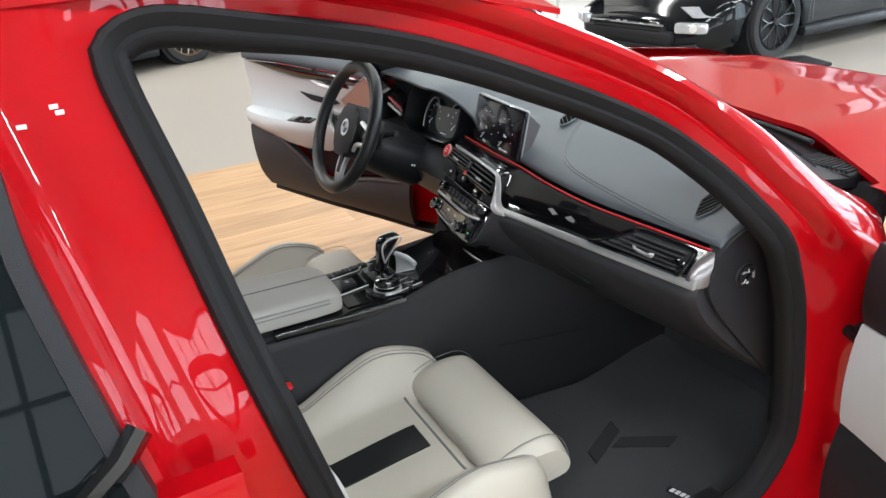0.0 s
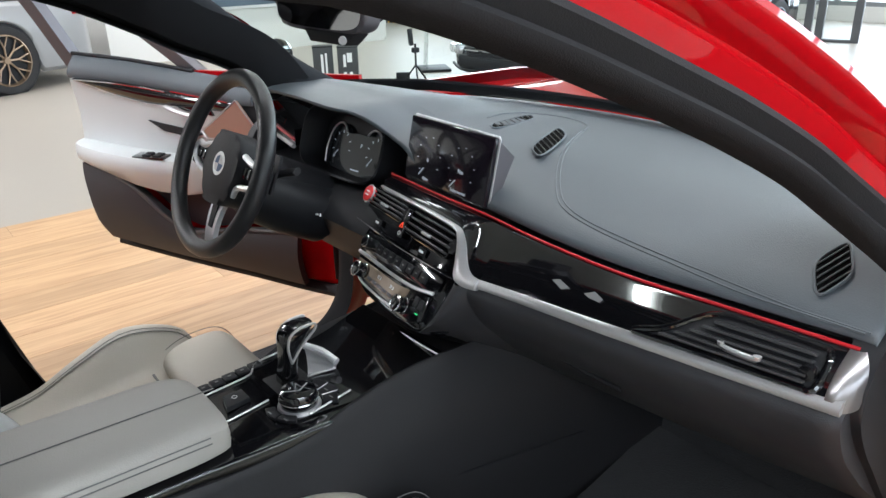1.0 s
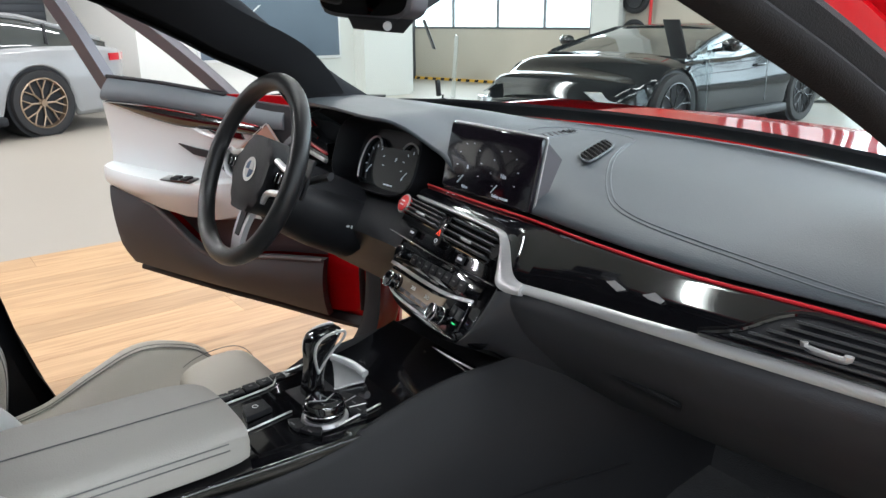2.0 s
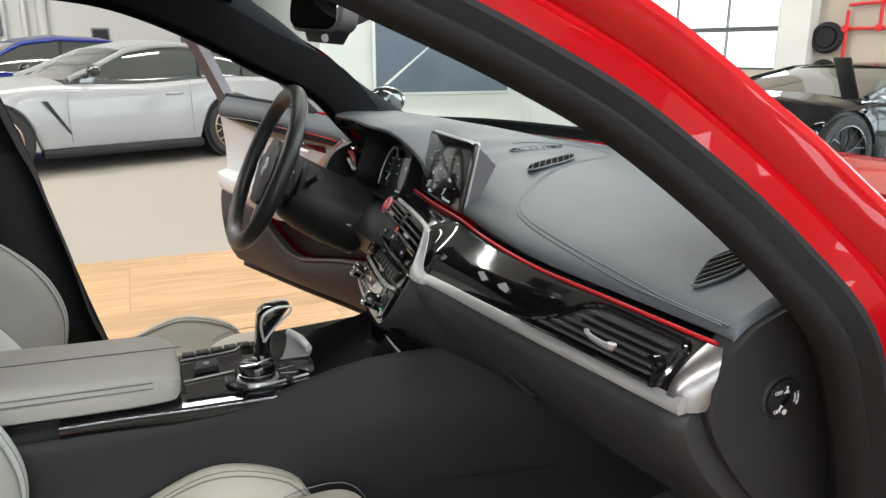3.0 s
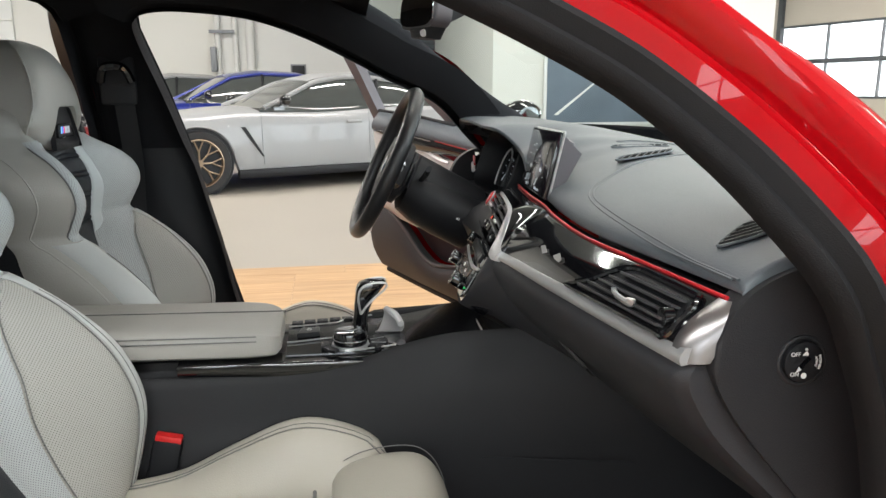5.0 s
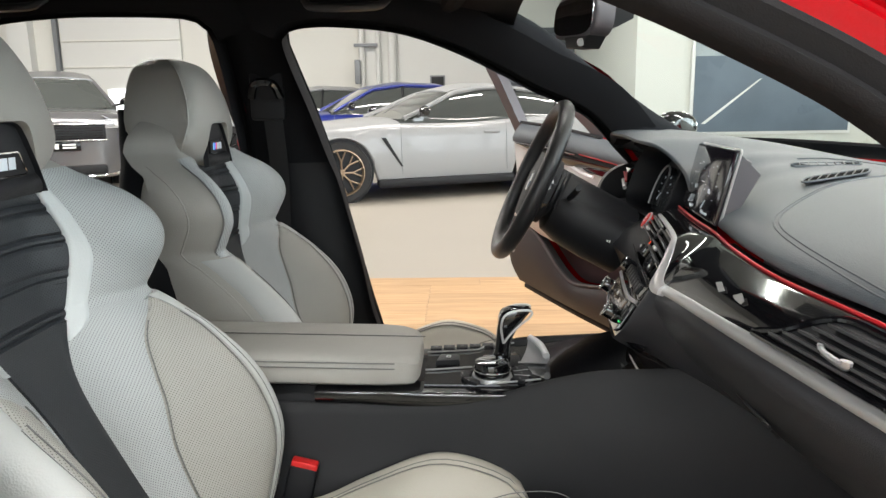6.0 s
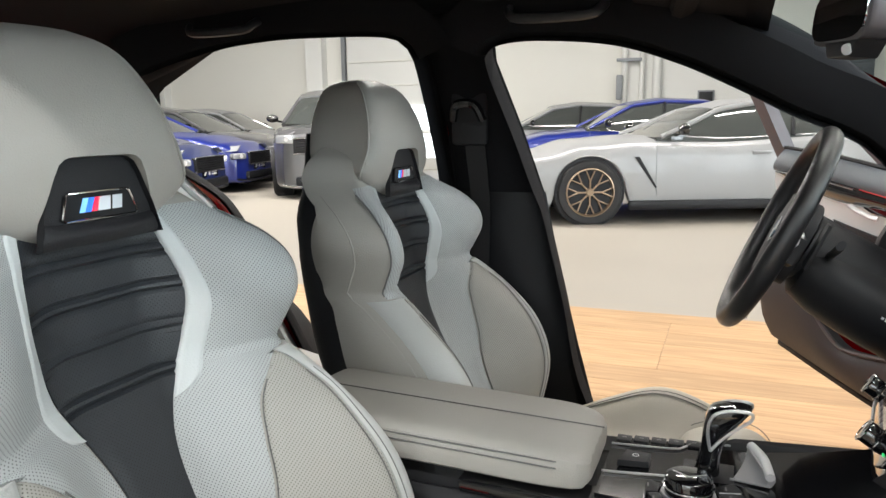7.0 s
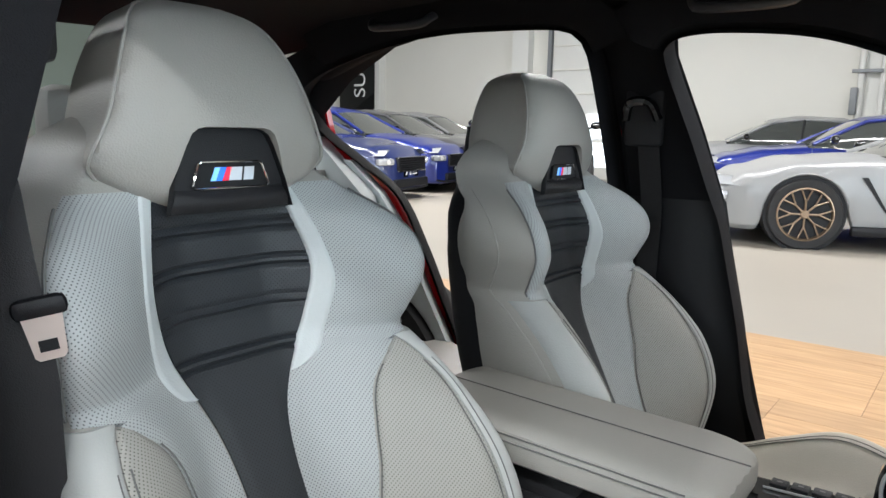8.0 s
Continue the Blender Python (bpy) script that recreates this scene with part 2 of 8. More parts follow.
def cr(points, n, closed=False):
    """n points along a smooth curve through the given ones, evenly spaced."""
    p = [Vector(q) for q in points]
    k = len(p)
    out = []
    spans = k if closed else k - 1
    for i in range(spans):
        a, b, c, d = (p[(i - 1) % k], p[i], p[(i + 1) % k], p[(i + 2) % k]) if closed else (p[max(i - 1, 0)], p[i], p[i + 1], p[min(i + 2, k - 1)])
        for j in range(24):
            t = j / 24
            out.append(0.5 * ((2 * b) + (c - a) * t + (2 * a - 5 * b + 4 * c - d) * t * t + (3 * b - a - 3 * c + d) * t ** 3))
    out.append(out[0].copy() if closed else p[-1])
    lengths = [0.0]
    for a, b in zip(out, out[1:]):
        lengths.append(lengths[-1] + (b - a).length)
    res, j = [], 0
    count = n if closed else n - 1
    for i in range(n):
        s = lengths[-1] * i / count
        while j < len(lengths) - 2 and lengths[j + 1] < s:
            j += 1
        f = (s - lengths[j]) / max(lengths[j + 1] - lengths[j], 1e-9)
        res.append(out[j].lerp(out[j + 1], min(max(f, 0), 1)))
    return res


def lerps(keys, x):
    """Value at x of a broken line of (x, value)."""
    if x <= keys[0][0]:
        return keys[0][1]
    for (a, u), (b, v) in zip(keys, keys[1:]):
        if x <= b:
            f = (x - a) / (b - a)
            return u + (v - u) * f
    return keys[-1][1]


def flow(keys, x):
    """A smooth curve through the keys of (x, value)."""
    if x <= keys[0][0]:
        return keys[0][1]
    if x >= keys[-1][0]:
        return keys[-1][1]
    n = len(keys)
    for i in range(n - 1):
        (a, u), (b, v) = keys[i], keys[i + 1]
        if x <= b:
            (p, q), (r, w) = keys[max(i - 1, 0)], keys[min(i + 2, n - 1)]
            h = b - a
            f, m0, m1 = (x - a) / h, (v - q) / (b - p) * h, (w - u) / (r - a) * h
            return (2 * f ** 3 - 3 * f * f + 1) * u + (f ** 3 - 2 * f * f + f) * m0 + (3 * f * f - 2 * f ** 3) * v + (f ** 3 - f * f) * m1
    return keys[-1][1]


def ease(keys, x):
    """Like lerps, with rounded corners."""
    if x <= keys[0][0]:
        return keys[0][1]
    for (a, u), (b, v) in zip(keys, keys[1:]):
        if x <= b:
            f = (x - a) / (b - a)
            return u + (v - u) * f * f * (3 - 2 * f)
    return keys[-1][1]


def skin(rings, close=False, caps=False, bm=None):
    """A surface through rows of points; close: each row is a loop; caps: fill the first and last row."""
    bm = bm or bmesh.new()
    rows = [[bm.verts.new(p) for p in ring] for ring in rings]
    n = len(rows[0])
    for a, b in zip(rows, rows[1:]):
        for i in range(n if close else n - 1):
            j = (i + 1) % n
            try:
                bm.faces.new((a[i], a[j], b[j], b[i]))
            except ValueError:
                pass
    if caps:
        bm.faces.new(rows[0])
        bm.faces.new(rows[-1])
    return bm


def sheet(fn, nu, nv, bm=None):
    return skin([[fn(i / nu, j / nv) for i in range(nu + 1)] for j in range(nv + 1)], bm=bm)


def solid(fn, nu, nv, off, bm=None):
    """A curved slab: the sheet fn and the same moved by off (a vector, or a function of u, v), joined round the edge."""
    bm = bm or bmesh.new()
    move = off if callable(off) else (lambda u, v: Vector(off))
    a = [[bm.verts.new(fn(i / nu, j / nv)) for i in range(nu + 1)] for j in range(nv + 1)]
    b = [[bm.verts.new(Vector(fn(i / nu, j / nv)) + move(i / nu, j / nv)) for i in range(nu + 1)] for j in range(nv + 1)]
    for j in range(nv):
        for i in range(nu):
            bm.faces.new((a[j][i], a[j][i + 1], a[j + 1][i + 1], a[j + 1][i]))
            bm.faces.new((b[j][i + 1], b[j][i], b[j + 1][i], b[j + 1][i + 1]))
    rim = [(0, i) for i in range(nu)] + [(j, nu) for j in range(nv)] + [(nv, i) for i in range(nu, 0, -1)] + [(j, 0) for j in range(nv, 0, -1)]
    for (j, i), (k, l) in zip(rim, rim[1:] + rim[:1]):
        bm.faces.new((a[j][i], b[j][i], b[k][l], a[k][l]))
    return bm


def tube(path, r, sides=8, closed=False, bm=None, flat=1.0):
    """A round (or, with flat, oval) rod along a path."""
    bm = bm or bmesh.new()
    p = [Vector(q) for q in path]
    rings, n = [], len(p)
    side = None
    for i in range(n):
        a = p[i - 1] if i or closed else p[0]
        b = p[(i + 1) % n] if i < n - 1 or closed else p[-1]
        d = (b - a).normalized()
        if side is None:
            side = d.orthogonal().normalized()
        side = (side - d * side.dot(d)).normalized()
        up = d.cross(side)
        rad = r(i / (n - 1)) if callable(r) else r
        rings.append([p[i] + rad * (math.cos(2 * math.pi * k / sides) * side + flat * math.sin(2 * math.pi * k / sides) * up) for k in range(sides)])
    if closed:
        rings.append(rings[0])
    skin(rings, True, not closed, bm)
    if closed:
        bmesh.ops.remove_doubles(bm, verts=bm.verts, dist=1e-6)
    return bm


def sweep(path, profile, across, closed=False, bm=None):
    """A flat profile of (out, along) carried along a path: across(i) is the sideways axis, out is square to it and the path."""
    p = [Vector(q) for q in path]
    n, rings = len(p), []
    for i in range(n):
        a = p[i - 1] if i or closed else p[0]
        b = p[(i + 1) % n] if i < n - 1 or closed else p[-1]
        d = (b - a).normalized()
        s = Vector(across(i) if callable(across) else across)
        s = (s - d * s.dot(d)).normalized()
        o = d.cross(s)
        prof = profile(i) if callable(profile) else profile
        rings.append([p[i] + o * x + s * y for x, y in prof])
    if closed:
        rings.append(rings[0])
    bm = skin(rings, bm=bm)
    if closed:
        bmesh.ops.remove_doubles(bm, verts=bm.verts, dist=1e-6)
    return bm


def box(cx, cy, cz, sx, sy, sz, r=0.0, m=None, bm=None, seg=2):
    """A box by its middle and its sizes, with rounded edges."""
    own = bm is None
    bm = bm or bmesh.new()
    made = bmesh.ops.create_cube(bm, size=1, matrix=(m or Matrix()) @ Matrix.Translation((cx, cy, cz)) @ Matrix.Diagonal((sx, sy, sz, 1)))
    if r:
        edges = list({e for v in made["verts"] for e in v.link_edges})
        bmesh.ops.bevel(bm, geom=edges, offset=r, segments=seg, profile=0.5, affect="EDGES")
    return bm


def drum(at, axis, r, h, sides=28, r2=None, bm=None, bevel=0.0):
    """A round block that starts at a point and reaches h along the axis."""
    bm = bm or bmesh.new()
    q = Vector(axis).normalized().to_track_quat("Z", "Y").to_matrix().to_4x4()
    m = Matrix.Translation(Vector(at) + Vector(axis).normalized() * h / 2) @ q
    made = bmesh.ops.create_cone(bm, cap_ends=True, segments=sides, radius1=r, radius2=r if r2 is None else r2, depth=h, matrix=m)
    if bevel:
        edges = [e for e in {e for v in made["verts"] for e in v.link_edges} if len(e.link_faces) == 2 and any(len(f.verts) > 4 for f in e.link_faces)]
        bmesh.ops.bevel(bm, geom=edges, offset=bevel, segments=2, profile=0.5, affect="EDGES")
    return bm


def plate(outline, depth, m, bm=None, bevel=0.0):
    """A flat outline of (x, y), made depth thick along its own z, laid by the pose m."""
    bm = bm or bmesh.new()
    a = [bm.verts.new(m @ Vector((x, y, 0))) for x, y in outline]
    b = [bm.verts.new(m @ Vector((x, y, depth))) for x, y in outline]
    bm.faces.new(a)
    top = bm.faces.new(b)
    n = len(a)
    for i in range(n):
        bm.faces.new((a[i], a[(i + 1) % n], b[(i + 1) % n], b[i]))
    if bevel:
        bmesh.ops.bevel(bm, geom=list(top.edges), offset=bevel, segments=2, profile=0.5, affect="EDGES")
    return bm


def carve(ob, cutter):
    """Takes the cutter's shape out of a mesh for good."""
    me = bpy.data.meshes.new("cutter")
    bmesh.ops.recalc_face_normals(cutter, faces=cutter.faces)
    cutter.to_mesh(me)
    cutter.free()
    tool = bpy.data.objects.new("cutter", me)
    bpy.context.scene.collection.objects.link(tool)
    md = ob.modifiers.new("notch", "BOOLEAN")
    md.object, md.operation, md.solver = tool, "DIFFERENCE", "EXACT"
    got = bpy.data.meshes.new_from_object(ob.evaluated_get(bpy.context.evaluated_depsgraph_get()))
    ob.modifiers.remove(md)
    old, ob.data = ob.data, got
    bpy.data.meshes.remove(old)
    bpy.data.objects.remove(tool)
    ob.data.shade_smooth()
    ob.data.set_sharp_from_angle(angle=radians(38))


def axes(at, x, y):
    """The pose with its own x and y along the given ways."""
    x = Vector(x).normalized()
    z = x.cross(Vector(y)).normalized()
    y = z.cross(x)
    m = Matrix((x, y, z)).transposed().to_4x4()
    m.translation = Vector(at)
    return m


def words(name, text, m, size, material, parent, label=""):
    """Lettering with the built-in font, turned into a thin mesh."""
    cu = bpy.data.curves.new(name, "FONT")
    cu.body, cu.size, cu.extrude, cu.align_x, cu.align_y = text, size, 0.0003, "CENTER", "CENTER"
    tmp = bpy.data.objects.new(name, cu)
    me = bpy.data.meshes.new_from_object(tmp)
    bpy.data.objects.remove(tmp)
    me.transform(m)
    me.materials.append(M[material])
    ob = new(name, me)
    ob.parent = parent
    return tagged(ob, label)


# ---------------------------------------------------------------- hall


def slab(name, x0, x1, y0, y1, z0, z1, material, label, cat):
    return part(name, box((x0 + x1) / 2, (y0 + y1) / 2, (z0 + z1) / 2, x1 - x0, y1 - y0, z1 - z0), material, None, label, False, 0, "structure", cat)


slab("floor", -20, 13.25, -9, 15.2, -0.2, 0.0, "floor", "polished grey-beige showroom floor", "floor")
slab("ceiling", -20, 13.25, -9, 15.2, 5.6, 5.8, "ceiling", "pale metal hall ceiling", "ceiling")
slab("wall_north", -20, -2.28, 15, 15.25, 0, 5.6, "wall", "beige panelled hall wall", "wall")
slab("wall_north_white", -2.28, 2.6, 14.9, 15.25, 0, 5.6, "white_wall", "white painted hall wall beside a shutter", "wall")
slab("wall_return", 2.3, 2.55, 9.45, 14.9, 0, 5.6, "white_wall", "white wall that steps into the hall", "wall")
slab("wall_poster", 2.3, 6.6, 9.2, 9.45, 0, 5.6, "white_wall", "white wall with a large poster", "wall")
slab("wall_poster_return", 6.40, 6.6, 9.45, 12.2, 0, 5.6, "white_wall", "white wall that steps back to the gate", "wall")
slab("wall_corner", 6.4, 7.9, 12.2, 12.45, 0, 5.6, "gate_beige", "beige wall in the corner beside the gate", "wall")
slab("wall_north_east", 9.0, 13.25, 9.2, 9.45, 0, 5.6, "wall", "plain wall behind the gate wall", "wall")
slab("wall_west", -20.25, -20, -9, 15.2, 0, 5.6, "wall", "beige end wall of the hall", "wall")
slab("wall_east_corner", 13, 13.25, 9.0, 9.45, 0.25, 5.2, "white_wall", "wall beside the shop windows", "wall")
slab("wall_east_sill", 13, 13.25, -9, 9.45, 0, 0.25, "white_wall", "low wall under the shop windows", "wall")
slab("wall_east_head", 13, 13.25, -9, 9.45, 5.2, 5.6, "white_wall", "wall above the shop windows", "wall")
for k in range(6):
    w = part("shop_window", box(13.2, -7.5 + 3.0 * k, 2.725, 0.04, 3.0, 4.95), "sky_pane", None, "tall bright shop window in a dark frame", False, 0, "structure", "window")
    for d in (-1.45, -0.48, 0.48, 1.45):
        part("mullion", box(13.05, -7.5 + 3.0 * k + d, 2.725, 0.07, 0.09, 4.95), "steel", w)
    for z in (0.28, 1.2, 2.4, 3.3, 4.2, 5.16):
        part("rail", box(13.05, -7.5 + 3.0 * k, z, 0.06, 3.0, 0.09), "steel", w)
# South wall with three wide windows.
slab("wall_south_sill", -20, 13, -9.25, -9, 0, 1.9, "wall", "low wall under the wide windows", "wall")
slab("wall_south_head", -20, 13, -9.25, -9, 4.2, 5.6, "wall", "wall above the wide windows", "wall")
for a, b in ((-20, -8.4), (-3.6, -2.4), (2.4, 3.6), (8.4, 13)):
    slab("wall_south_pier", a, b, -9.25, -9, 1.9, 4.2, "wall", "wall pier between wide windows", "wall")
for wx in (-6.0, 0.0, 6.0):
    w = part("window_south", box(wx, -9.2, 3.05, 4.8, 0.04, 2.3), "sky_pane", None, "wide bright window with a dark frame", False, 0, "structure", "window")
    for i in range(5):
        part("mullion", box(wx - 2.4 + 1.2 * i, -9.05, 3.05, 0.07, 0.06, 2.3), "steel", w)
    for z in (1.93, 3.05, 4.17):
        part("rail", box(wx, -9.045, z, 4.8, 0.05, 0.07), "steel", w)

# Pillar, white columns and pipes on the far walls.
slab("column", 5.5, 6.35, 8.9, 9.2, 0, 5.6, "white_wall", "pale square column at the wall", "column")
slab("column_west", -9.75, -9.3, 14.75, 15, 0, 5.6, "white_wall", "white steel column at the wall", "column")
slab("column_far", -14.6, -14.1, 14.75, 15, 0, 5.6, "white_wall", "white steel column at the wall", "column")
pipes = thing("wall_pipes", "pale vertical pipes clamped in a wall corner", "pipes", at=(-2.0, 14.8, 0))
for px, r in ((-2.2, 0.06), (-1.85, 0.05), (-1.55, 0.09)):
    part("pipe", tube([(px + 2.0, 0, 0), (px + 2.0, 0, 5.6)], r, 10), "white_wall", pipes)
part("bracket", box(-0.1, -0.06, 2.3, 0.5, 0.1, 0.06), "steel", pipes)
part("valve", box(-0.28, -0.1, 1.75, 0.12, 0.12, 0.5, 0.02), "steel", pipes)
hatch = part("wall_hatch", box(-0.6, 14.87, 1.48, 0.26, 0.06, 0.3, 0.01), "black", None, "small black square hatch on the white wall", True, 0, "structure", "hatch")
part("frame", box(-0.6, 14.885, 1.48, 0.32, 0.04, 0.36, 0.008), "steel", hatch)

shutter = part("shutter_door", box(1.6, 14.86, 1.3, 1.5, 0.05, 2.6), "shutter", None, "dark grey roller shutter door", True, 0, "structure", "shutter")
for i in range(20):
    part("slat", box(1.6, 14.825, 0.07 + 0.13 * i, 1.48, 0.03, 0.115, 0.012), "shutter", shutter)

# Slanting wall with a sectional gate, a pier, red pipes and a glass door; own axes: along the wall, up, into the hall.
SLANT = axes((8.56, 9.355, -0.06), (0.26, -0.966, 0), (0, 0, 1))


def on_slant(name, s0, s1, z0, z1, deep, out, material, parent=None, label="", cat=""):
    """A block on the slanting wall; out is how far its face stands into the hall."""
    bm = box((s0 + s1) / 2, (z0 + z1) / 2, out - deep / 2, s1 - s0, z1 - z0, deep, 0.004 if parent else 0.0, m=SLANT)
    return part(name, bm, material, parent, label, False, 0, "" if parent else "structure", cat)


on_slant("wall_gate_left", -3.2, -2.05, 0, 5.66, 0.25, 0.0, "gate_beige", None, "beige wall beside the sectional gate", "wall")
on_slant("wall_over_gate", -2.05, 1.95, 3.2, 5.66, 0.25, 0.0, "gate_beige", None, "beige wall above the sectional gate", "wall")
on_slant("wall_pier", 1.95, 2.42, 0, 5.66, 0.5, 0.25, "white_wall", None, "pale square pier beside the gate", "wall")
on_slant("wall_pipes_bay", 2.42, 4.1, 0, 5.66, 0.25, 0.0, "gate_beige", None, "beige wall behind red pipes", "wall")
on_slant("wall_over_door", 4.1, 6.2, 2.5, 5.66, 0.25, 0.0, "gate_beige", None, "beige wall above the glass door", "wall")
gate = on_slant("gate", -2.05, 1.95, 0, 1.02, 0.08, -0.06, "gate_beige", None, "beige sectional gate with two rows of bright panes", "gate")
on_slant("upper_panel", -2.05, 1.95, 2.26, 3.2, 0.08, -0.06, "gate_beige", gate)
for z, h in ((1.03, 0.035), (1.635, 0.075), (2.24, 0.035)):
    on_slant("rail", -2.05, 1.95, z - h / 2, z + h / 2, 0.09, -0.05, "frame_dark", gate)
MULLIONS = (-2.0, -1.03, -0.04, 0.92, 1.90)
for q in MULLIONS:
    on_slant("mullion", q - 0.02, q + 0.02, 1.05, 2.22, 0.085, -0.052, "steel", gate)
for q, r in zip(MULLIONS, MULLIONS[1:]):
    for z in (1.05, 1.675):
        on_slant("pane", q + 0.025, r - 0.025, z, z + 0.545, 0.02, -0.08, "sky_pane", gate)
for q in (-2.0, 1.86):
    on_slant("guide_rail", q - 0.045, q + 0.045, 0, 3.2, 0.10, 0.02, "frame_dark", gate)
strip = on_slant("hazard_strip", -2.0, 1.9, 0.02, 0.11, 0.02, -0.035, "yellow", gate, "yellow and black hazard strip")
for i in range(19):
    part("stripe", plate([(-0.05, -0.04), (0.03, -0.04), (0.06, 0.04), (-0.02, 0.04)], 0.006, SLANT @ Matrix.Translation((-1.88 + 0.2 * i, 0.065, -0.036))), "black", strip)
red_pipes = thing("red_pipes", "thin red sprinkler pipes clamped to a beige wall", "pipes", at=(9.33, 6.48, 0))
for path in ([(2.86, 0.95), (2.86, 1.85)], [(2.86, 1.60), (4.0, 1.60)], [(2.86, 1.05), (4.0, 1.05)], [(2.86, 1.92), (3.5, 1.95)], [(3.3, 1.60), (3.3, 2.6)]):
    part("pipe", tube([SLANT @ Vector((q, z, 0.07)) - Vector((9.33, 6.48, 0)) for q, z in path], 0.024, 8), "red_plastic", red_pipes)
for q, z in ((2.86, 1.60), (2.86, 1.05), (3.3, 1.60), (3.3, 1.05)):
    part("valve", drum(SLANT @ Vector((q, z, 0.06)) - Vector((9.33, 6.48, 0)), SLANT.to_3x3() @ Vector((0, 0, 1)), 0.05, 0.06, 14), "yellow" if z < 1.2 else "red_plastic", red_pipes)
for z, r in ((1.48, 0.22), (0.98, 0.20)):
    reel = thing("hose_reel", "black hose reel hung on the wall", "hose reel", "black hose reels", tuple(SLANT @ Vector((2.61, z, 0.0))))
    ax3 = SLANT.to_3x3() @ Vector((0, 0, 1))
    part("reel_drum", drum((0, 0, 0), ax3, r * 0.62, 0.14, 24), "black", reel)
    part("hose", tube([ax3 * 0.08 + SLANT.to_3x3() @ Vector((r * 0.8 * math.cos(t), r * 0.8 * math.sin(t), 0)) for t in [2 * math.pi * i / 28 for i in range(28)]], r * 0.22, 8, True), "black", reel)
glass_door = on_slant("glass_door", 4.1, 6.2, 0.0, 0.10, 0.08, 0.0, "frame_dark", None, "glass shop door in a dark grey frame", "door")
for q in (4.15, 4.78, 4.92, 5.55, 5.70, 6.15):
    on_slant("door_stile", q - 0.05, q + 0.05, 0.10, 2.5, 0.08, 0.0, "frame_dark", glass_door)
on_slant("door_rail", 4.1, 6.2, 1.08, 1.14, 0.06, -0.01, "frame_dark", glass_door)
on_slant("door_handle", 4.96, 5.0, 0.8, 1.5, 0.04, 0.05, "silver", glass_door)
on_slant("door_pane", 4.2, 6.1, 0.10, 2.5, 0.01, -0.05, "glass", glass_door).visible_shadow = False
# Sectional gate on the beige wall.
gate2 = part("gate_west", box(-7.4, 14.95, 1.9, 2.6, 0.08, 3.8, 0.01), "white_wall", None, "pale ribbed sectional gate with small panes", True, 0, "structure", "gate")
for i in range(7):
    part("rib", box(-7.4, 14.9, 0.3 + 0.55 * i, 2.6, 0.05, 0.035, 0.01), "wall", gate2)
part("pane", box(-7.0, 14.89, 1.2, 1.5, 0.03, 0.55), "sky_pane", gate2)
part("pane", box(-7.0, 14.89, 0.55, 1.5, 0.03, 0.55), "sky_pane", gate2)
part("guide_rail", box(-8.78, 14.9, 2.0, 0.09, 0.1, 4.0), "steel", gate2)

poster = part("wall_poster_picture", box(4.15, 9.17, 1.35, 2.2, 0.04, 1.5, 0.006), "white_print", None, "large blurred grey-blue poster in a pale border", True, 0, "structure", "poster")
part("picture", box(4.15, 9.146, 1.35, 2.12, 0.012, 1.42), mat("poster_road", (0.10, 0.13, 0.17), 0.35, vary=0.35, vary_scale=1.6), poster)
part("picture_sky", box(4.15, 9.138, 1.86, 2.12, 0.006, 0.40), mat("poster_sky", (0.30, 0.34, 0.36), 0.35, vary=0.4, vary_scale=4), poster)
part("picture_line", plate([(-0.9, -0.55), (-0.84, -0.55), (-0.1, 0.05), (-0.13, 0.05)], 0.006, axes((4.1, 9.141, 1.3), (1, 0, 0), (0, 0, 1))), "car_white", poster)
banner = part("banner", box(-14.9, 14.7, 2.6, 1.35, 0.03, 2.1, 0.006), "car_black", None, "black hanging banner with white lettering", True, 0, "structure", "banner")
words("lettering", "SUPER", axes((-14.75, 14.68, 2.75), (0, 0, 1), (-1, 0, 0)), 0.62, "white_print", banner)

# Hall lamps.
for lx in LAMPS_X:
    for ly in (-4.0, 2.0, 8.0) if lx < 9 else (-4.0, 2.0):
        lamp = thing("strip_lamp", "long white ceiling strip lamp", "lamp", "ceiling strip lamps", (lx, ly, 5.6))
        part("housing", box(0, 0, -0.14, 3.4, 0.30, 0.10, 0.02), "white_wall", lamp)
        part("diffuser", box(0, 0, -0.2, 3.2, 0.22, 0.02, 0.005), "lamp", lamp)
        for s in (-1.2, 1.2):
            part("hanger", tube([(s, 0, -0.10), (s, 0, 0.0)], 0.008, 6), "steel", lamp)

# ---------------------------------------------------------------- the red car: body

car = thing("red_sedan", "bright red sedan with open doors and pale leather interior", "car")


def side_y(z, base=0.78, k=0.40):
    return base - k * (0.25 * max(0.0, z - 0.92) ** 2 / 0.03 if z < 0.98 else z - 0.95)


def on_side(x, z, s, base=0.78, k=0.40):
    return Vector((x, s * side_y(z, base, k), z))


OPENING = [(-0.330, 0.505), (-0.380, 0.718), (-0.432, 0.928), (-0.473, 1.092), (-0.520, 1.253), (-0.512, 1.296), (-0.470, 1.313), (-0.385, 1.315), (-0.247, 1.300), (-0.126, 1.261),
           (-0.006, 1.205), (0.068, 1.166), (0.160, 1.126), (0.219, 1.088), (0.30, 1.0), (0.37, 0.915), (0.425, 0.83), (0.482, 0.66), (0.492, 0.52), (0.465, 0.385), (0.37, 0.310), (0.16, 0.285), (-0.20, 0.29)]
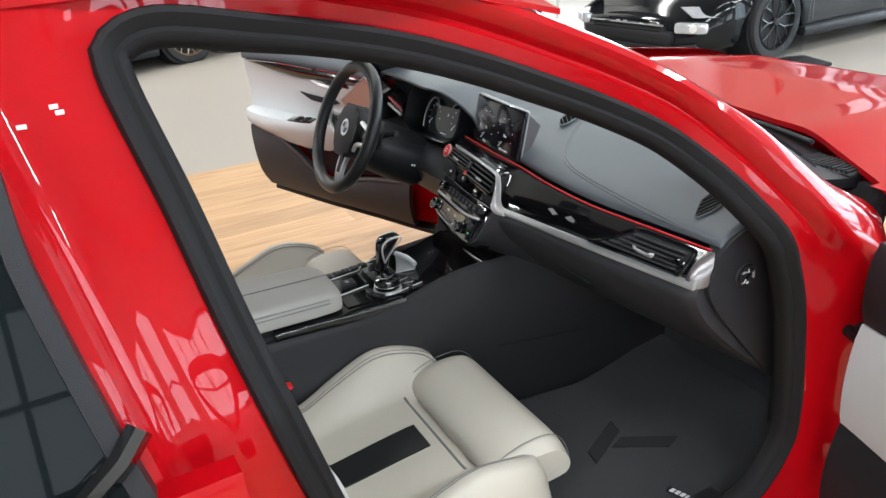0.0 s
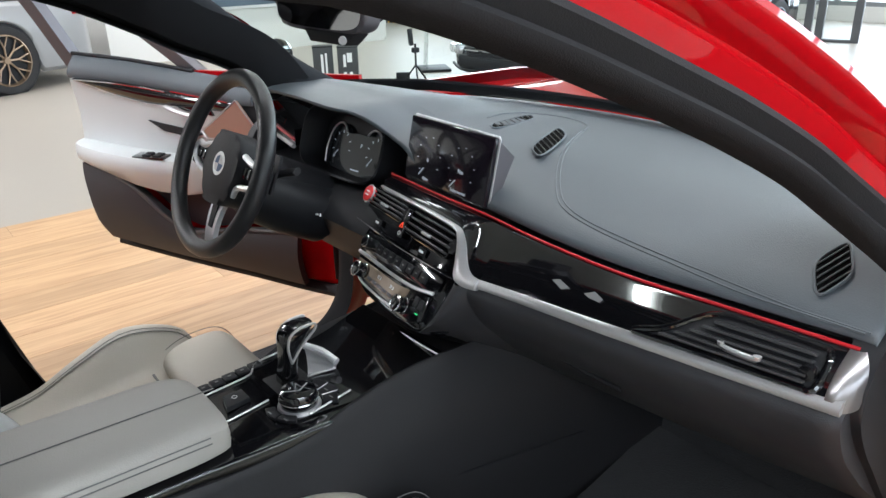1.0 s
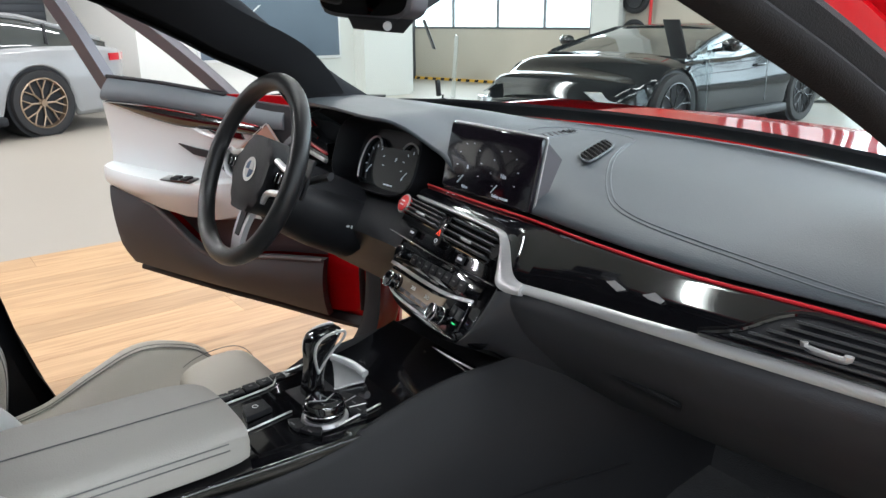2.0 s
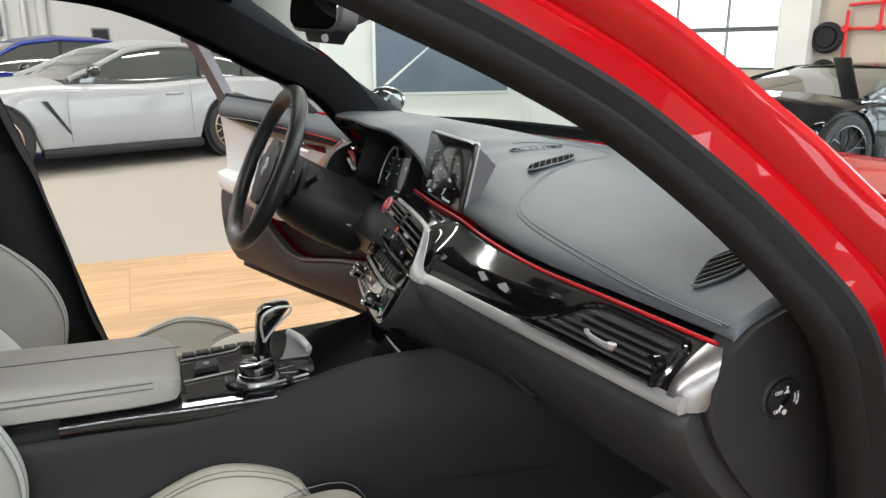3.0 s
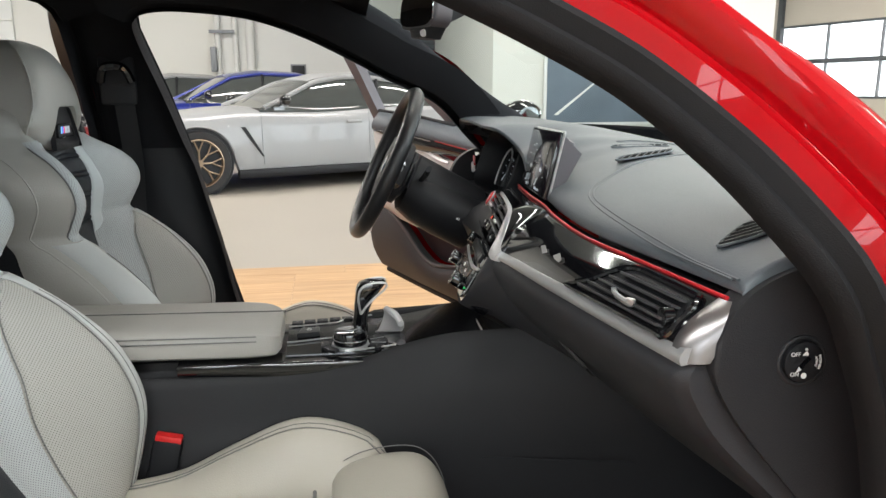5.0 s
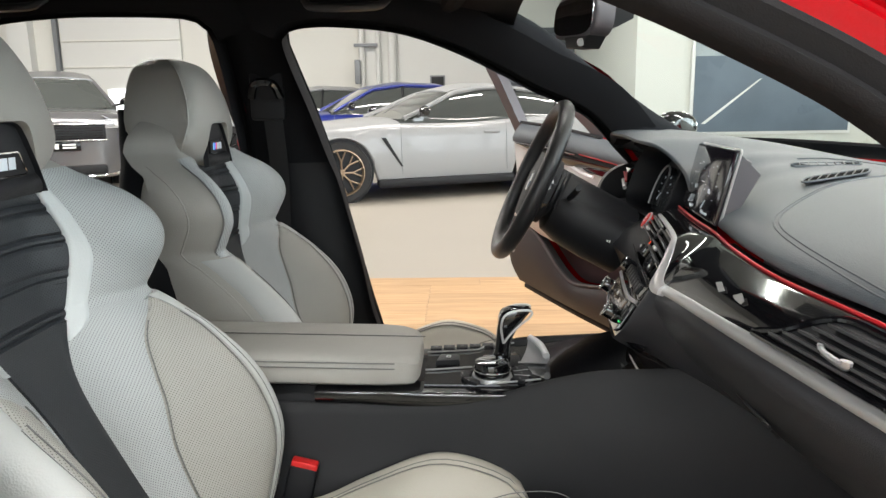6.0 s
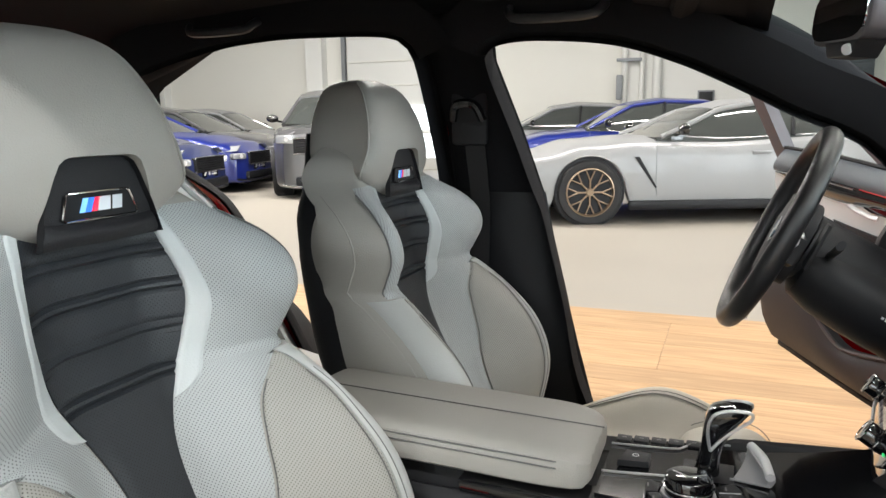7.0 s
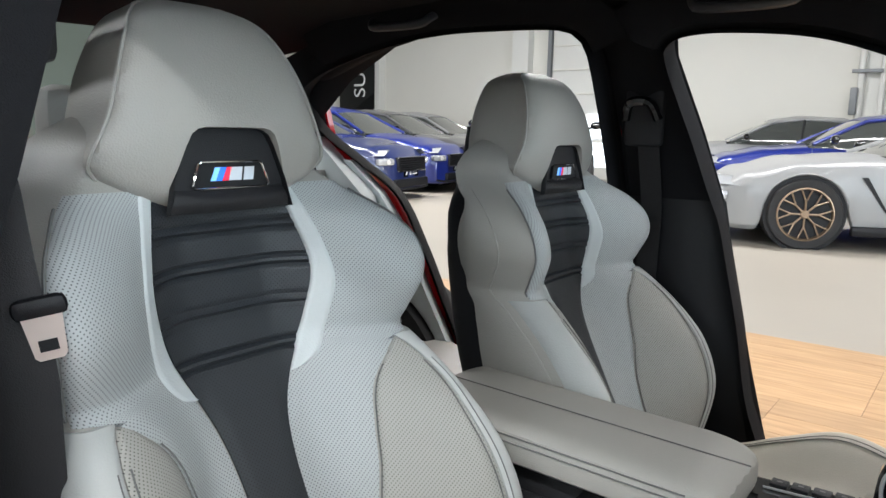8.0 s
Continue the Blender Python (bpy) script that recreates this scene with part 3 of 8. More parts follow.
# The passenger side, whose front pillar leans further in.
NEAR_OPENING = [(-0.351, 0.47), (-0.425, 0.64), (-0.474, 0.823), (-0.522, 1.03), (-0.552, 1.19), (-0.580, 1.325), (-0.567, 1.362), (-0.51, 1.376), (-0.40, 1.353), (-0.303, 1.331),
                (-0.204, 1.305), (-0.104, 1.269), (-0.004, 1.226), (0.095, 1.180), (0.195, 1.123), (0.262, 1.062), (0.306, 0.998), (0.337, 0.945), (0.353, 0.910), (0.384, 0.829), (0.405, 0.73), (0.426, 0.58), (0.412, 0.49), (0.33, 0.405), (0.16, 0.375), (-0.22, 0.385)]
REAR_OPENING = [(-0.63, 0.47), (-0.635, 0.7), (-0.645, 0.955), (-0.645, 1.08), (-0.658, 1.268), (-0.685, 1.315), (-0.73, 1.331), (-0.88, 1.337), (-1.02, 1.336), (-1.19, 1.319), (-1.42, 1.270), (-1.55, 1.215), (-1.592, 1.155),
                (-1.575, 1.09), (-1.455, 1.0), (-1.32, 0.905), (-1.225, 0.76), (-1.14, 0.60), (-1.06, 0.47), (-0.95, 0.40), (-0.75, 0.40)][::-1]


def aperture(outline, s, n=150, tuck=0.0, base=0.78):
    pts = cr([(x, 0, z) for x, z in outline], n, True)
    return [on_side(p.x, p.z, s, base - tuck * ease([(0.95, 0.0), (1.12, 1.0)], p.z) * ease([(-0.52, 0.0), (-0.30, 1.0)], p.x)) for p in pts]


def side_axis(loop, s):
    return lambda i: Vector((0, s, 0.40 * ease([(0.88, 0.0), (1.04, 1.0)], loop[i].z))).normalized()


# Round bulb seal, inner lip, then the painted flange with its step and gutter.
SEAL = [(-0.030, -0.024), (-0.030, -0.010), (-0.026, -0.001), (-0.019, 0.003), (-0.013, 0.000), (-0.009, 0.004), (-0.001, 0.011), (0.006, 0.010), (0.010, 0.002), (0.010, -0.015)]


def ring(name, loop, s, profile, material, label="", slim=None):
    """A profile carried round an opening; slim(p) from 0 to 1 makes its inner part narrow there."""
    sg = 1 if s > 0 else -1

    def prof(i):
        k = 1 - 0.85 * (slim(loop[i]) if slim else 0)
        return [(sg * (a * k if a < 0 else a), b) for a, b in profile]
    return part(name, sweep(loop, prof, side_axis(loop, s), True), material, car, label)


def slim_all(p):
    return 1.0


def body_flange(i, loop):
    """The painted frame round the front opening: an A-pillar gutter in front and above, a plain pillar behind."""
    p = loop[i]
    a = ease([(-0.50, 0.0), (-0.30, 1.0)], p.x) * ease([(0.80, 0.0), (0.98, 1.0)], p.z)
    low = 1 - a
    back = 1 - ease([(-0.50, 0.0), (-0.2, 1.0)], p.x)
    pillar = [(0.0, -0.004), (0.022, 0.000), (0.040, 0.004), (0.055, 0.010), (0.075, 0.012), (0.095, 0.014), (0.110, 0.022), (0.118, 0.040), (0.122, 0.060), (0.140, 0.066), (0.175, 0.066)]
    gutter = [(0.0, -0.004), (0.014, 0.003), (0.028, 0.012), (0.033, 0.009), (0.038, 0.009), (0.042, 0.018), (0.050, 0.032), (0.060, 0.038), (0.070, 0.036), (0.080, 0.024), (0.087, 0.004)]
    hinge = [(0.0, -0.004), (0.02, 0.000), (0.045, 0.006), (0.060, 0.018), (0.080, 0.026), (0.10, 0.034), (0.115, 0.042), (0.13, 0.050), (0.145, 0.056), (0.155, 0.060), (0.16, 0.064)]
    base = [tuple(back * u + (1 - back) * v for u, v in zip(q, r)) for q, r in zip(pillar, hinge)]
    return [tuple(low * u + a * v for u, v in zip(q, r)) for q, r in zip(base, gutter)]


TRIM_OF = {-1: [(-0.012, -0.085), (-0.016, -0.060), (-0.020, -0.042), (-0.024, -0.028), (-0.026, -0.018), (-0.024, -0.010)],
           1: [(-0.064, -0.080), (-0.062, -0.050), (-0.056, -0.033), (-0.048, -0.020), (-0.040, -0.012), (-0.030, -0.008)]}


def pillar_lip(p, s):
    """The inner trim; shallow along the passenger's windscreen pillar."""
    if s > 0:
        return [(a * 0.15, b) for a, b in TRIM_OF[1]]
    k = 1 - 0.80 * ease([(-0.35, 0.0), (-0.05, 1.0)], p.x)
    return [(-a, b * k) for a, b in TRIM_OF[-1]]


for s, side in ((-1, "passenger"), (1, "driver")):
    loop = aperture(OPENING if s > 0 else NEAR_OPENING, s, 180, 0.0 if s > 0 else 0.062, 0.74 if s > 0 else 0.78)
    sg = 1 if s > 0 else -1
    part("door_frame", sweep(loop, lambda i: [(sg * a, b) for a, b in body_flange(i, loop)], side_axis(loop, s), True), "red", car, "red painted door opening with a stepped gutter")
    ring("door_seal", loop, s, SEAL, "seal", "black rubber door seal", slim_all if s > 0 else None)
    part("pillar_trim", sweep(loop, lambda i: pillar_lip(loop[i], s), side_axis(loop, s), True), "headliner", car, "black inner pillar trim")
    if s > 0:
        edge = [p for p in loop if p.z > 1.02 and (p.z > 1.28 or p.x > -0.2)]
        part("window_edge_trim", sweep(edge, [(0.10, -0.105), (0.05, -0.100), (0.010, -0.085), (-0.008, -0.055), (-0.0095, -0.030), (-0.004, -0.008)], (0, 1, 0.37)), "headliner", car, "black trim round the window opening")
    loop2 = aperture(REAR_OPENING, s, 110, 0.0, 0.73 if s > 0 else 0.78)
    if s > 0:
        top = [p for p in loop2 if p.z > 1.27]
        part("rear_edge_trim", sweep(top, [(0.10, -0.105), (0.05, -0.100), (0.010, -0.085), (-0.006, -0.055), (-0.0075, -0.030), (-0.004, -0.008)], (0, 1, 0.37)), "headliner", car, "black trim above the rear window opening")
        ring("rear_door_frame", loop2, s, [(0.0, -0.004), (0.02, 0.0), (0.035, 0.008), (0.055, 0.014), (0.07, 0.03), (0.08, 0.05)], "red")
    ring("rear_door_seal", loop2, s, SEAL, "seal", "", slim_all if s > 0 else None)
    if s < 0:
        ring("rear_pillar_trim", loop2, s, TRIM_OF[s], "headliner")
    else:
        high = [p for p in loop2 if p.z > 1.09 or p.x > -0.75]
        cut = max(range(len(high)), key=lambda i: (high[i] - high[i - 1]).length)
        part("rear_pillar_trim", sweep(high[cut:] + high[:cut], [(a * 0.15, b) for a, b in TRIM_OF[1]], (0, 1, 0.3)), "headliner", car, "black trim round the rear door opening")


# Roof skin and headliner.
def roof(u, v, drop=0.0, wide=0.60, far=0.60):
    x = 0.02 - 1.75 * v
    y = (2 * u - 1) * ((wide if u < 0.5 else far) + 0.02 * math.sin(math.pi * v))
    crown = 1.455 - 0.035 * (2 * u - 1) ** 2 - 0.012 * (2 * u - 1) ** 8
    slope = lerps([(-1.75, -0.072), (-1.4, -0.034), (-0.9, -0.006), (-0.5, 0.0), (-0.2, -0.03), (0.02, -0.085)], x)
    return Vector((x, y, crown + slope - drop))


part("roof", solid(lambda u, v: roof(u, v), 24, 20, (0, 0, -0.008)), "red", car, "glossy red roof")
part("headliner", solid(lambda u, v: roof(u, v, 0.068 - 0.02 * abs(2 * u - 1), 0.55), 24, 20, (0, 0, 0.006)), "headliner", car, "black cloth headliner")
for s in (-1, 1):
    part("roof_rail_trim", tube([on_side(x, z, s, 0.70 if s > 0 else 0.63, 0.40) for x, z in ((-0.05, 1.29), (-0.15, 1.325), (-0.3, 1.36), (-0.55, 1.378), (-0.85, 1.372), (-1.15, 1.35), (-1.5, 1.25))], 0.028, 10, flat=1.4), "headliner", car)
    for hx, hz in ((-1.105, 1.352), (-0.352, 1.340)):
        y = s * (side_y(hz, 0.70) - 0.055)
        g = [Vector((hx + d, y - s * o, hz - h)) for d, o, h in ((-0.092, 0, 0), (-0.088, 0.028, 0.014), (-0.062, 0.040, 0.028), (0.062, 0.040, 0.028), (0.088, 0.028, 0.014), (0.092, 0, 0))]
        part("grab_handle", tube(cr(g, 22), 0.0095, 8, flat=0.8), mat("grab_plastic", (0.05, 0.05, 0.053), 0.35), car, "dark folding grab handle under the roof edge")

# Windscreen and its pillars' inner trim.
def screen_glass(u, v):
    y = (2 * u - 1) * (0.64 - 0.10 * v if u < 0.5 else 0.72 - 0.10 * v)
    bow = (2 * u - 1) ** 2
    wrap = 0.11 * max(0.0, (2 * u - 1.72) / 0.28) ** 1.5
    return Vector((0.78 - wrap - 0.20 * bow - (0.80 - 0.16 * bow) * v, y, 0.985 + 0.375 * v - 0.02 * bow * v + 0.035 * math.sin(math.pi * v)))


g = part("windscreen", sheet(screen_glass, 20, 16), "screen_glass", car, "clear windscreen glass")
g.visible_shadow = False
part("screen_band", solid(lambda u, v: screen_glass(u, 0.060 * v) + Vector((0, 0, 0.001)), 30, 2, (0, 0, -0.006)), "black", car, "black band along the foot of the windscreen")
upper = cr([(0.50, 0.605, 0.985), (0.44, 0.602, 1.027), (0.355, 0.600, 1.079), (0.274, 0.600, 1.137), (0.20, 0.600, 1.190), (0.13, 0.598, 1.246), (0.06, 0.588, 1.292), (-0.02, 0.572, 1.332), (-0.10, 0.555, 1.362)], 28)
part("a_pillar_trim", skin([[p + Vector((-0.61 * w, d, -0.79 * w)) for w, d in ((0.004, 0.034), (0.0, 0.012), (0.001, 0.003), (0.006, -0.003), (0.018, -0.006), (0.045, -0.006), (0.065, 0.002), (0.080, 0.018), (0.088, 0.040))] for p in upper]), mat("pillar_cloth", (0.020, 0.021, 0.024), 0.9, grain=0.4, grain_scale=600, spec=0.22), car, "black cloth windscreen pillar trim")
part("airbag_tag", tube([Vector((0.066, 0.597, 1.238)) + Vector((0.86, 0.06, -0.50)) * 0.020 * math.cos(t) + Vector((0.5, 0, 0.86)) * 0.007 * math.sin(t) for t in [2 * math.pi * i / 20 for i in range(20)]], 0.0012, 5, True), "seal", car)
part("header_trim", tube([(-0.06 - 0.06 * abs(y) * 2, y, 1.345 - 0.03 * abs(y)) for y in [-0.5 + 0.1 * i for i in range(11)]], 0.035, 10, flat=0.7), "headliner", car)

# Bonnet, wings and scuttle.
def bonnet(u, v):
    x = 0.66 + 1.45 * v + 0.24 * (1 - (2 * u - 1) ** 2) * (1 - v)
    w = 2 * u - 1
    y = w * (0.74 - 0.03 * v)
    z = lerps([(0, 0.966), (0.35, 0.950), (0.7, 0.895), (1, 0.78)], v) - 0.022 * w * w
    z += 0.013 * math.exp(-((abs(w) - 0.62) / 0.13) ** 2) * (1 - 0.4 * v) - 0.008 * math.exp(-(w / 0.3) ** 2)
    return Vector((x, y, z))


part("bonnet", solid(bonnet, 44, 30, (0, 0, -0.012)), "red", car, "glossy red bonnet with raised creases")
for s in (-1, 1):
    def wing(u, v, s=s):
        x = 0.60 + 1.55 * v
        z = lerps([(0, 0.955), (0.4, 0.945), (0.75, 0.87), (1, 0.74)], v)
        a = u
        y = 0.745 + 0.155 * math.sin(a * math.pi / 2) ** 0.8 - 0.10 * max(0, v - 0.7)
        return Vector((x, s * y, z + 0.012 - 0.60 * a ** 2.2 * (1 - 0.25 * v)))
    part("wing", solid(wing, 18, 26, (0, -s * 0.01, 0)), "red", car, "red front wing")
    part("scuttle_grille", box(0.725, s * 0.575, 0.934, 0.075, 0.13, 0.014, 0.006), "black", car, "black slotted scuttle grille")
    for i in range(11):
        part("slot_bar", box(0.725, s * (0.523 + 0.0105 * i), 0.943, 0.062, 0.0042, 0.006), "trim", car)
PILLAR_FOOT = [((0.545, 0.848, 0.80), (0.60, 0.80, 0.845), (0.625, 0.752, 0.905)), ((0.505, 0.825, 0.90), (0.565, 0.775, 0.925), (0.605, 0.735, 0.935)), ((0.43, 0.782, 0.965), (0.51, 0.742, 0.970), (0.578, 0.690, 0.956)),
               ((0.385, 0.728, 1.035), (0.44, 0.705, 1.040), (0.490, 0.662, 1.018)), ((0.335, 0.672, 1.105), (0.375, 0.662, 1.108), (0.405, 0.636, 1.085)), ((0.265, 0.640, 1.165), (0.29, 0.636, 1.165), (0.305, 0.622, 1.140))]
for s in (-1,):
    foot_ob = part("pillar_foot_panel", skin([[Vector((x, s * y, z)) for x, y, z in cr(row, 9)] for row in zip(*[cr([r[k] for r in PILLAR_FOOT], 18) for k in range(3)])]), "red", car, "red body panel at the foot of the windscreen pillar")
part("scuttle", solid(lambda u, v: Vector((0.60 + 0.13 * v + 0.20 * (1 - (2 * u - 1) ** 2), (2 * u - 1) * 0.64, 0.952 - 0.024 * v)), 24, 4, (0, 0, -0.02)), "black", car, "black plastic scuttle")
for y0 in (-0.45, 0.1):
    part("wiper", tube(cr([(0.76, y0 - 0.05, 0.962), (0.80, y0 + 0.15, 0.963), (0.78, y0 + 0.42, 0.962)], 12), 0.006, 6), "black", car)

# Sills, floor pan and bulkhead.
for s in (-1, 1):
    drop = 0.0 if s < 0 else 0.10
    part("sill", box(-0.35, s * (0.83 - 0.4 * drop), 0.28 - drop, 1.7, 0.16 - 0.8 * drop, 0.18, 0.03), "red", car)
    part("sill_step", box(-0.05, s * 0.745, 0.375 - drop, 0.75, 0.10, 0.022, 0.008), "trim", car, "dark plastic sill step")
    part("rear_quarter", solid(lambda u, v, s=s: Vector((-1.66 - 0.95 * u, s * (0.86 - 0.25 * max(0, v - 0.55)), 0.4 + 0.85 * v - 0.15 * u * v)), 8, 10, (0, -s * 0.02, 0)), "red", car, "red rear quarter panel")
part("cabin_carpet", box(-0.35, 0, 0.30, 2.1, 1.44, 0.05, 0.01), "carpet", car, "black cabin carpet")
part("bulkhead", solid(lambda u, v: Vector((0.62 + 0.10 * v, (2 * u - 1) * 0.70, 0.30 + 0.62 * v)), 6, 8, (0.02, 0, 0)), "carpet", car)
part("floor_mat", solid(lambda u, v: Vector((0.03 + 0.60 * u + 0.0, -0.70 + 0.47 * v, 0.335 + 0.16 * max(0, u - 0.55) ** 1.4 + 0.004 * math.sin(9 * u) * math.sin(7 * v))), 30, 20, (0, 0, 0.012)), "carpet", car, "black velour floor mat with an embossed sign")
part("mat_tag", plate([(-0.026, -0.009), (0.026, -0.009), (0.026, 0.009), (-0.026, 0.009)], 0.0015, axes((0.285, -0.655, 0.3475), (0.35, -0.94, 0), (0.94, 0.35, 0.0))), "black", car)
for k in range(4):
    part("tag_bar", plate([(-0.020 + 0.011 * k, -0.006), (-0.012 + 0.011 * k, -0.006), (-0.009 + 0.011 * k, 0.006), (-0.017 + 0.011 * k, 0.006)], 0.0006, axes((0.285, -0.655, 0.3492), (0.35, -0.94, 0), (0.94, 0.35, 0.0))), "white_print", car)
for k in (0, 1):
    part("mat_emboss", plate([(-0.075, -0.016), (0.05, -0.016), (0.075, 0.016), (-0.05, 0.016)], 0.004, axes((0.26 + 0.075 * k, -0.45 - 0.05 * k, 0.3495), (0.9, 0.45 - 1.0 * k, 0), (-0.4, 0.9, 0))), mat("embossed_velour", (0.0125, 0.0128, 0.0145), 0.92), car)
# Boot shelf, rear wall and rear glass close the cabin behind.
for s in (-1, 1):
    part("rear_pillar_panel", skin([[Vector((x, s * (side_y(z, 0.70) - d), z)) for x, z, d in row] for row in (
        ((-0.70, 1.405, 0.02), (-1.0, 1.40, 0.02), (-1.3, 1.36, 0.02), (-1.6, 1.28, 0.02), (-1.9, 1.14, 0.04), (-2.0, 0.98, 0.06)),
        ((-0.80, 1.365, 0.0), (-1.0, 1.355, 0.0), (-1.25, 1.315, 0.0), (-1.46, 1.235, 0.0), (-1.62, 1.14, 0.0), (-1.66, 1.0, 0.02)),
        ((-0.80, 1.355, -0.05), (-1.0, 1.345, -0.05), (-1.25, 1.30, -0.05), (-1.44, 1.22, -0.05), (-1.58, 1.13, -0.05), (-1.60, 1.0, -0.05)))]), "headliner", car, "black rear pillar trim")
    part("rear_side_panel", solid(lambda u, v, s=s: Vector((lerps([(0.0, -1.045), (0.2, -1.105), (0.45, -1.20), (0.7, -1.285), (0.85, -1.36), (1.0, -1.48)], v) - (0.57 - 0.25 * v) * u, s * 0.712, 0.38 + 0.62 * v)), 8, 14, (0, -s * 0.03, 0)), "leather_smooth", car, "pale leather panel beside the rear bench")
part("rear_shelf", box(-1.83, 0, 0.966, 0.60, 1.2, 0.04, 0.01), "headliner", car)
part("rear_bulkhead", box(-1.62, 0, 0.62, 0.05, 1.36, 0.62, 0.01), "carpet", car)
rg = part("rear_glass", sheet(lambda u, v: Vector((-1.70 - 0.50 * v, (2 * u - 1) * 0.56, 1.37 - 0.38 * v)), 8, 6), "rear_tint", car, "greenish rear window glass")
rg.visible_shadow = False
# Boot lid, tail and nose close the body.
part("boot_lid", solid(lambda u, v: Vector((-2.12 - 0.55 * v, (2 * u - 1) * (0.845 - 0.02 * v), 1.0 - 0.02 * v - 0.03 * (2 * u - 1) ** 2)), 16, 8, (0, 0, -0.012)), "red", car, "red boot lid")
part("tail_panel", solid(lambda u, v: Vector((-2.66 - 0.07 * math.sin(math.pi * v) + 0.16 * (2 * u - 1) ** 4, (2 * u - 1) * 0.86, 0.30 + 0.66 * v)), 24, 10, (0.02, 0, 0)), "red", car, "red tail panel")
part("nose_panel", solid(lambda u, v: Vector((2.14 + 0.10 * math.sin(math.pi * v) - 0.28 * (2 * u - 1) ** 4, (2 * u - 1) * 0.88, 0.26 + 0.50 * v)), 24, 10, (-0.02, 0, 0)), "red", car, "red front bumper")
for x, y, z, w in ((-0.666, -0.658, 1.292, 0.009), (-0.634, -0.649, 1.305, 0.008), (-0.630, -0.651, 1.299, 0.008)):
    part("label_sticker", plate([(-w / 2, -0.0022), (w / 2, -0.0022), (w / 2, 0.0022), (-w / 2, 0.0022)], 0.0012, axes((x, y - 0.001, z), (1, 0, 0), (0, 0.37, 0.93))), "white_print", car)

# ---------------------------------------------------------------- the red car: dashboard

# Lines of the dashboard over y: (y, x, z).
def line3(keys, n=60):
    return cr([(x, y, z) for y, x, z in keys], n)


SEAM = [(-0.690, 0.268, 0.916), (-0.55, 0.252, 0.917), (-0.40, 0.242, 0.915), (-0.25, 0.248, 0.916), (-0.11, 0.268, 0.915), (0.02, 0.282, 0.912), (0.20, 0.308, 0.908)]
LOWER = [(-0.700, 0.222, 0.856), (-0.55, 0.200, 0.855), (-0.40, 0.186, 0.850), (-0.27, 0.176, 0.846), (-0.175, 0.168, 0.842)]


def at_y(keys, y):
    keys = sorted(keys)
    return Vector((flow([(k[0], k[1]) for k in keys], y), y, flow([(k[0], k[2]) for k in keys], y)))


def hood_at(y):
    return ease([(0.02, 0.0), (0.10, 0.20), (0.157, 0.50), (0.30, 0.97), (0.48, 1.05), (0.60, 1.05), (0.68, 0.75)], y)


def dash_row(y, drop=0.0):
    h, s, b = hood_at(y), at_y(SEAM, max(min(y, 0.2), -0.692)), (y / 0.70) ** 2
    f = h * -0.045 * ease([(0.17, 0), (0.36, 1)], y)
    s.y = y
    pts = [Vector((0.79 - 0.20 * b - 0.10 * max(0, b - 0.35), y, 0.974)), Vector((0.72 - 0.20 * b - 0.06 * max(0, b - 0.35), y, 0.980)), Vector((0.60 - 0.14 * b, y, 0.989 + h * 0.02)), Vector((0.48 - 0.07 * b, y, 0.989 + h * 0.042)), Vector((0.40 - 0.03 * b, y, 0.981 + h * 0.054)),
           s + Vector((0.075, 0, 0.046 + h * 0.075)), s + Vector((0.030 + f, 0, 0.034 + h * 0.092)), s + Vector((0.008 - h * 0.02 + f, 0, 0.017 + h * 0.102)), s + Vector((0.002 - h * 0.012 + f, 0, 0.004 + h * 0.104)),
           s + Vector((0.03 + h * 0.07, 0, -0.004 + h * 0.094)), s + Vector((0.12, 0, -0.02 + h * 0.04))]
    return [p - Vector((0, 0, drop)) for p in pts]


dash = part("dashboard", skin([dash_row(-0.7035, 0.045), dash_row(-0.7035, 0.016), dash_row(-0.702, 0.003)] + [dash_row(-0.70 + 0.02 * i) for i in range(70)]), "dash", car, "dark grey leather dashboard")
dash_md = dash.modifiers.new("rounded", "SUBSURF")
dash_md.levels = dash_md.render_levels = 1


# Gloss panel, silver strip, red piping.
def panel_pt(y, f, bulge=0.012):
    a, b = at_y(SEAM, y), at_y(LOWER, max(min(y, -0.175), -0.7))
    p = a.lerp(b, f)
    p.y = y
    return p + Vector((-bulge * math.sin(math.pi * f), 0, 0))


def strip_top(y):
    return lerps([(-0.70, 0.74), (-0.45, 0.76), (-0.20, 0.84)], y)


gloss = part("gloss_panel", solid(lambda u, v: panel_pt(-0.682 + 0.487 * u, 0.05 + (strip_top(-0.682 + 0.487 * u) - 0.05) * v), 60, 14, (0.02, 0, 0)), "piano", dash, "gloss black dashboard panel")
part("red_piping", tube([p + Vector((-0.001, 0, -0.001)) for p in line3(SEAM)], 0.0023, 8), "redline", dash, "thin red line under the dash pad")
part("silver_strip", solid(lambda u, v: panel_pt(-0.699 + 0.524 * u, strip_top(-0.699 + 0.524 * u) + (1.0 - strip_top(-0.699 + 0.524 * u)) * v, 0.013) + Vector((-0.003 * math.sin(math.pi * v), 0, 0)), 60, 6, (0.02, 0, 0.003)), "silver", dash, "satin silver trim strip")
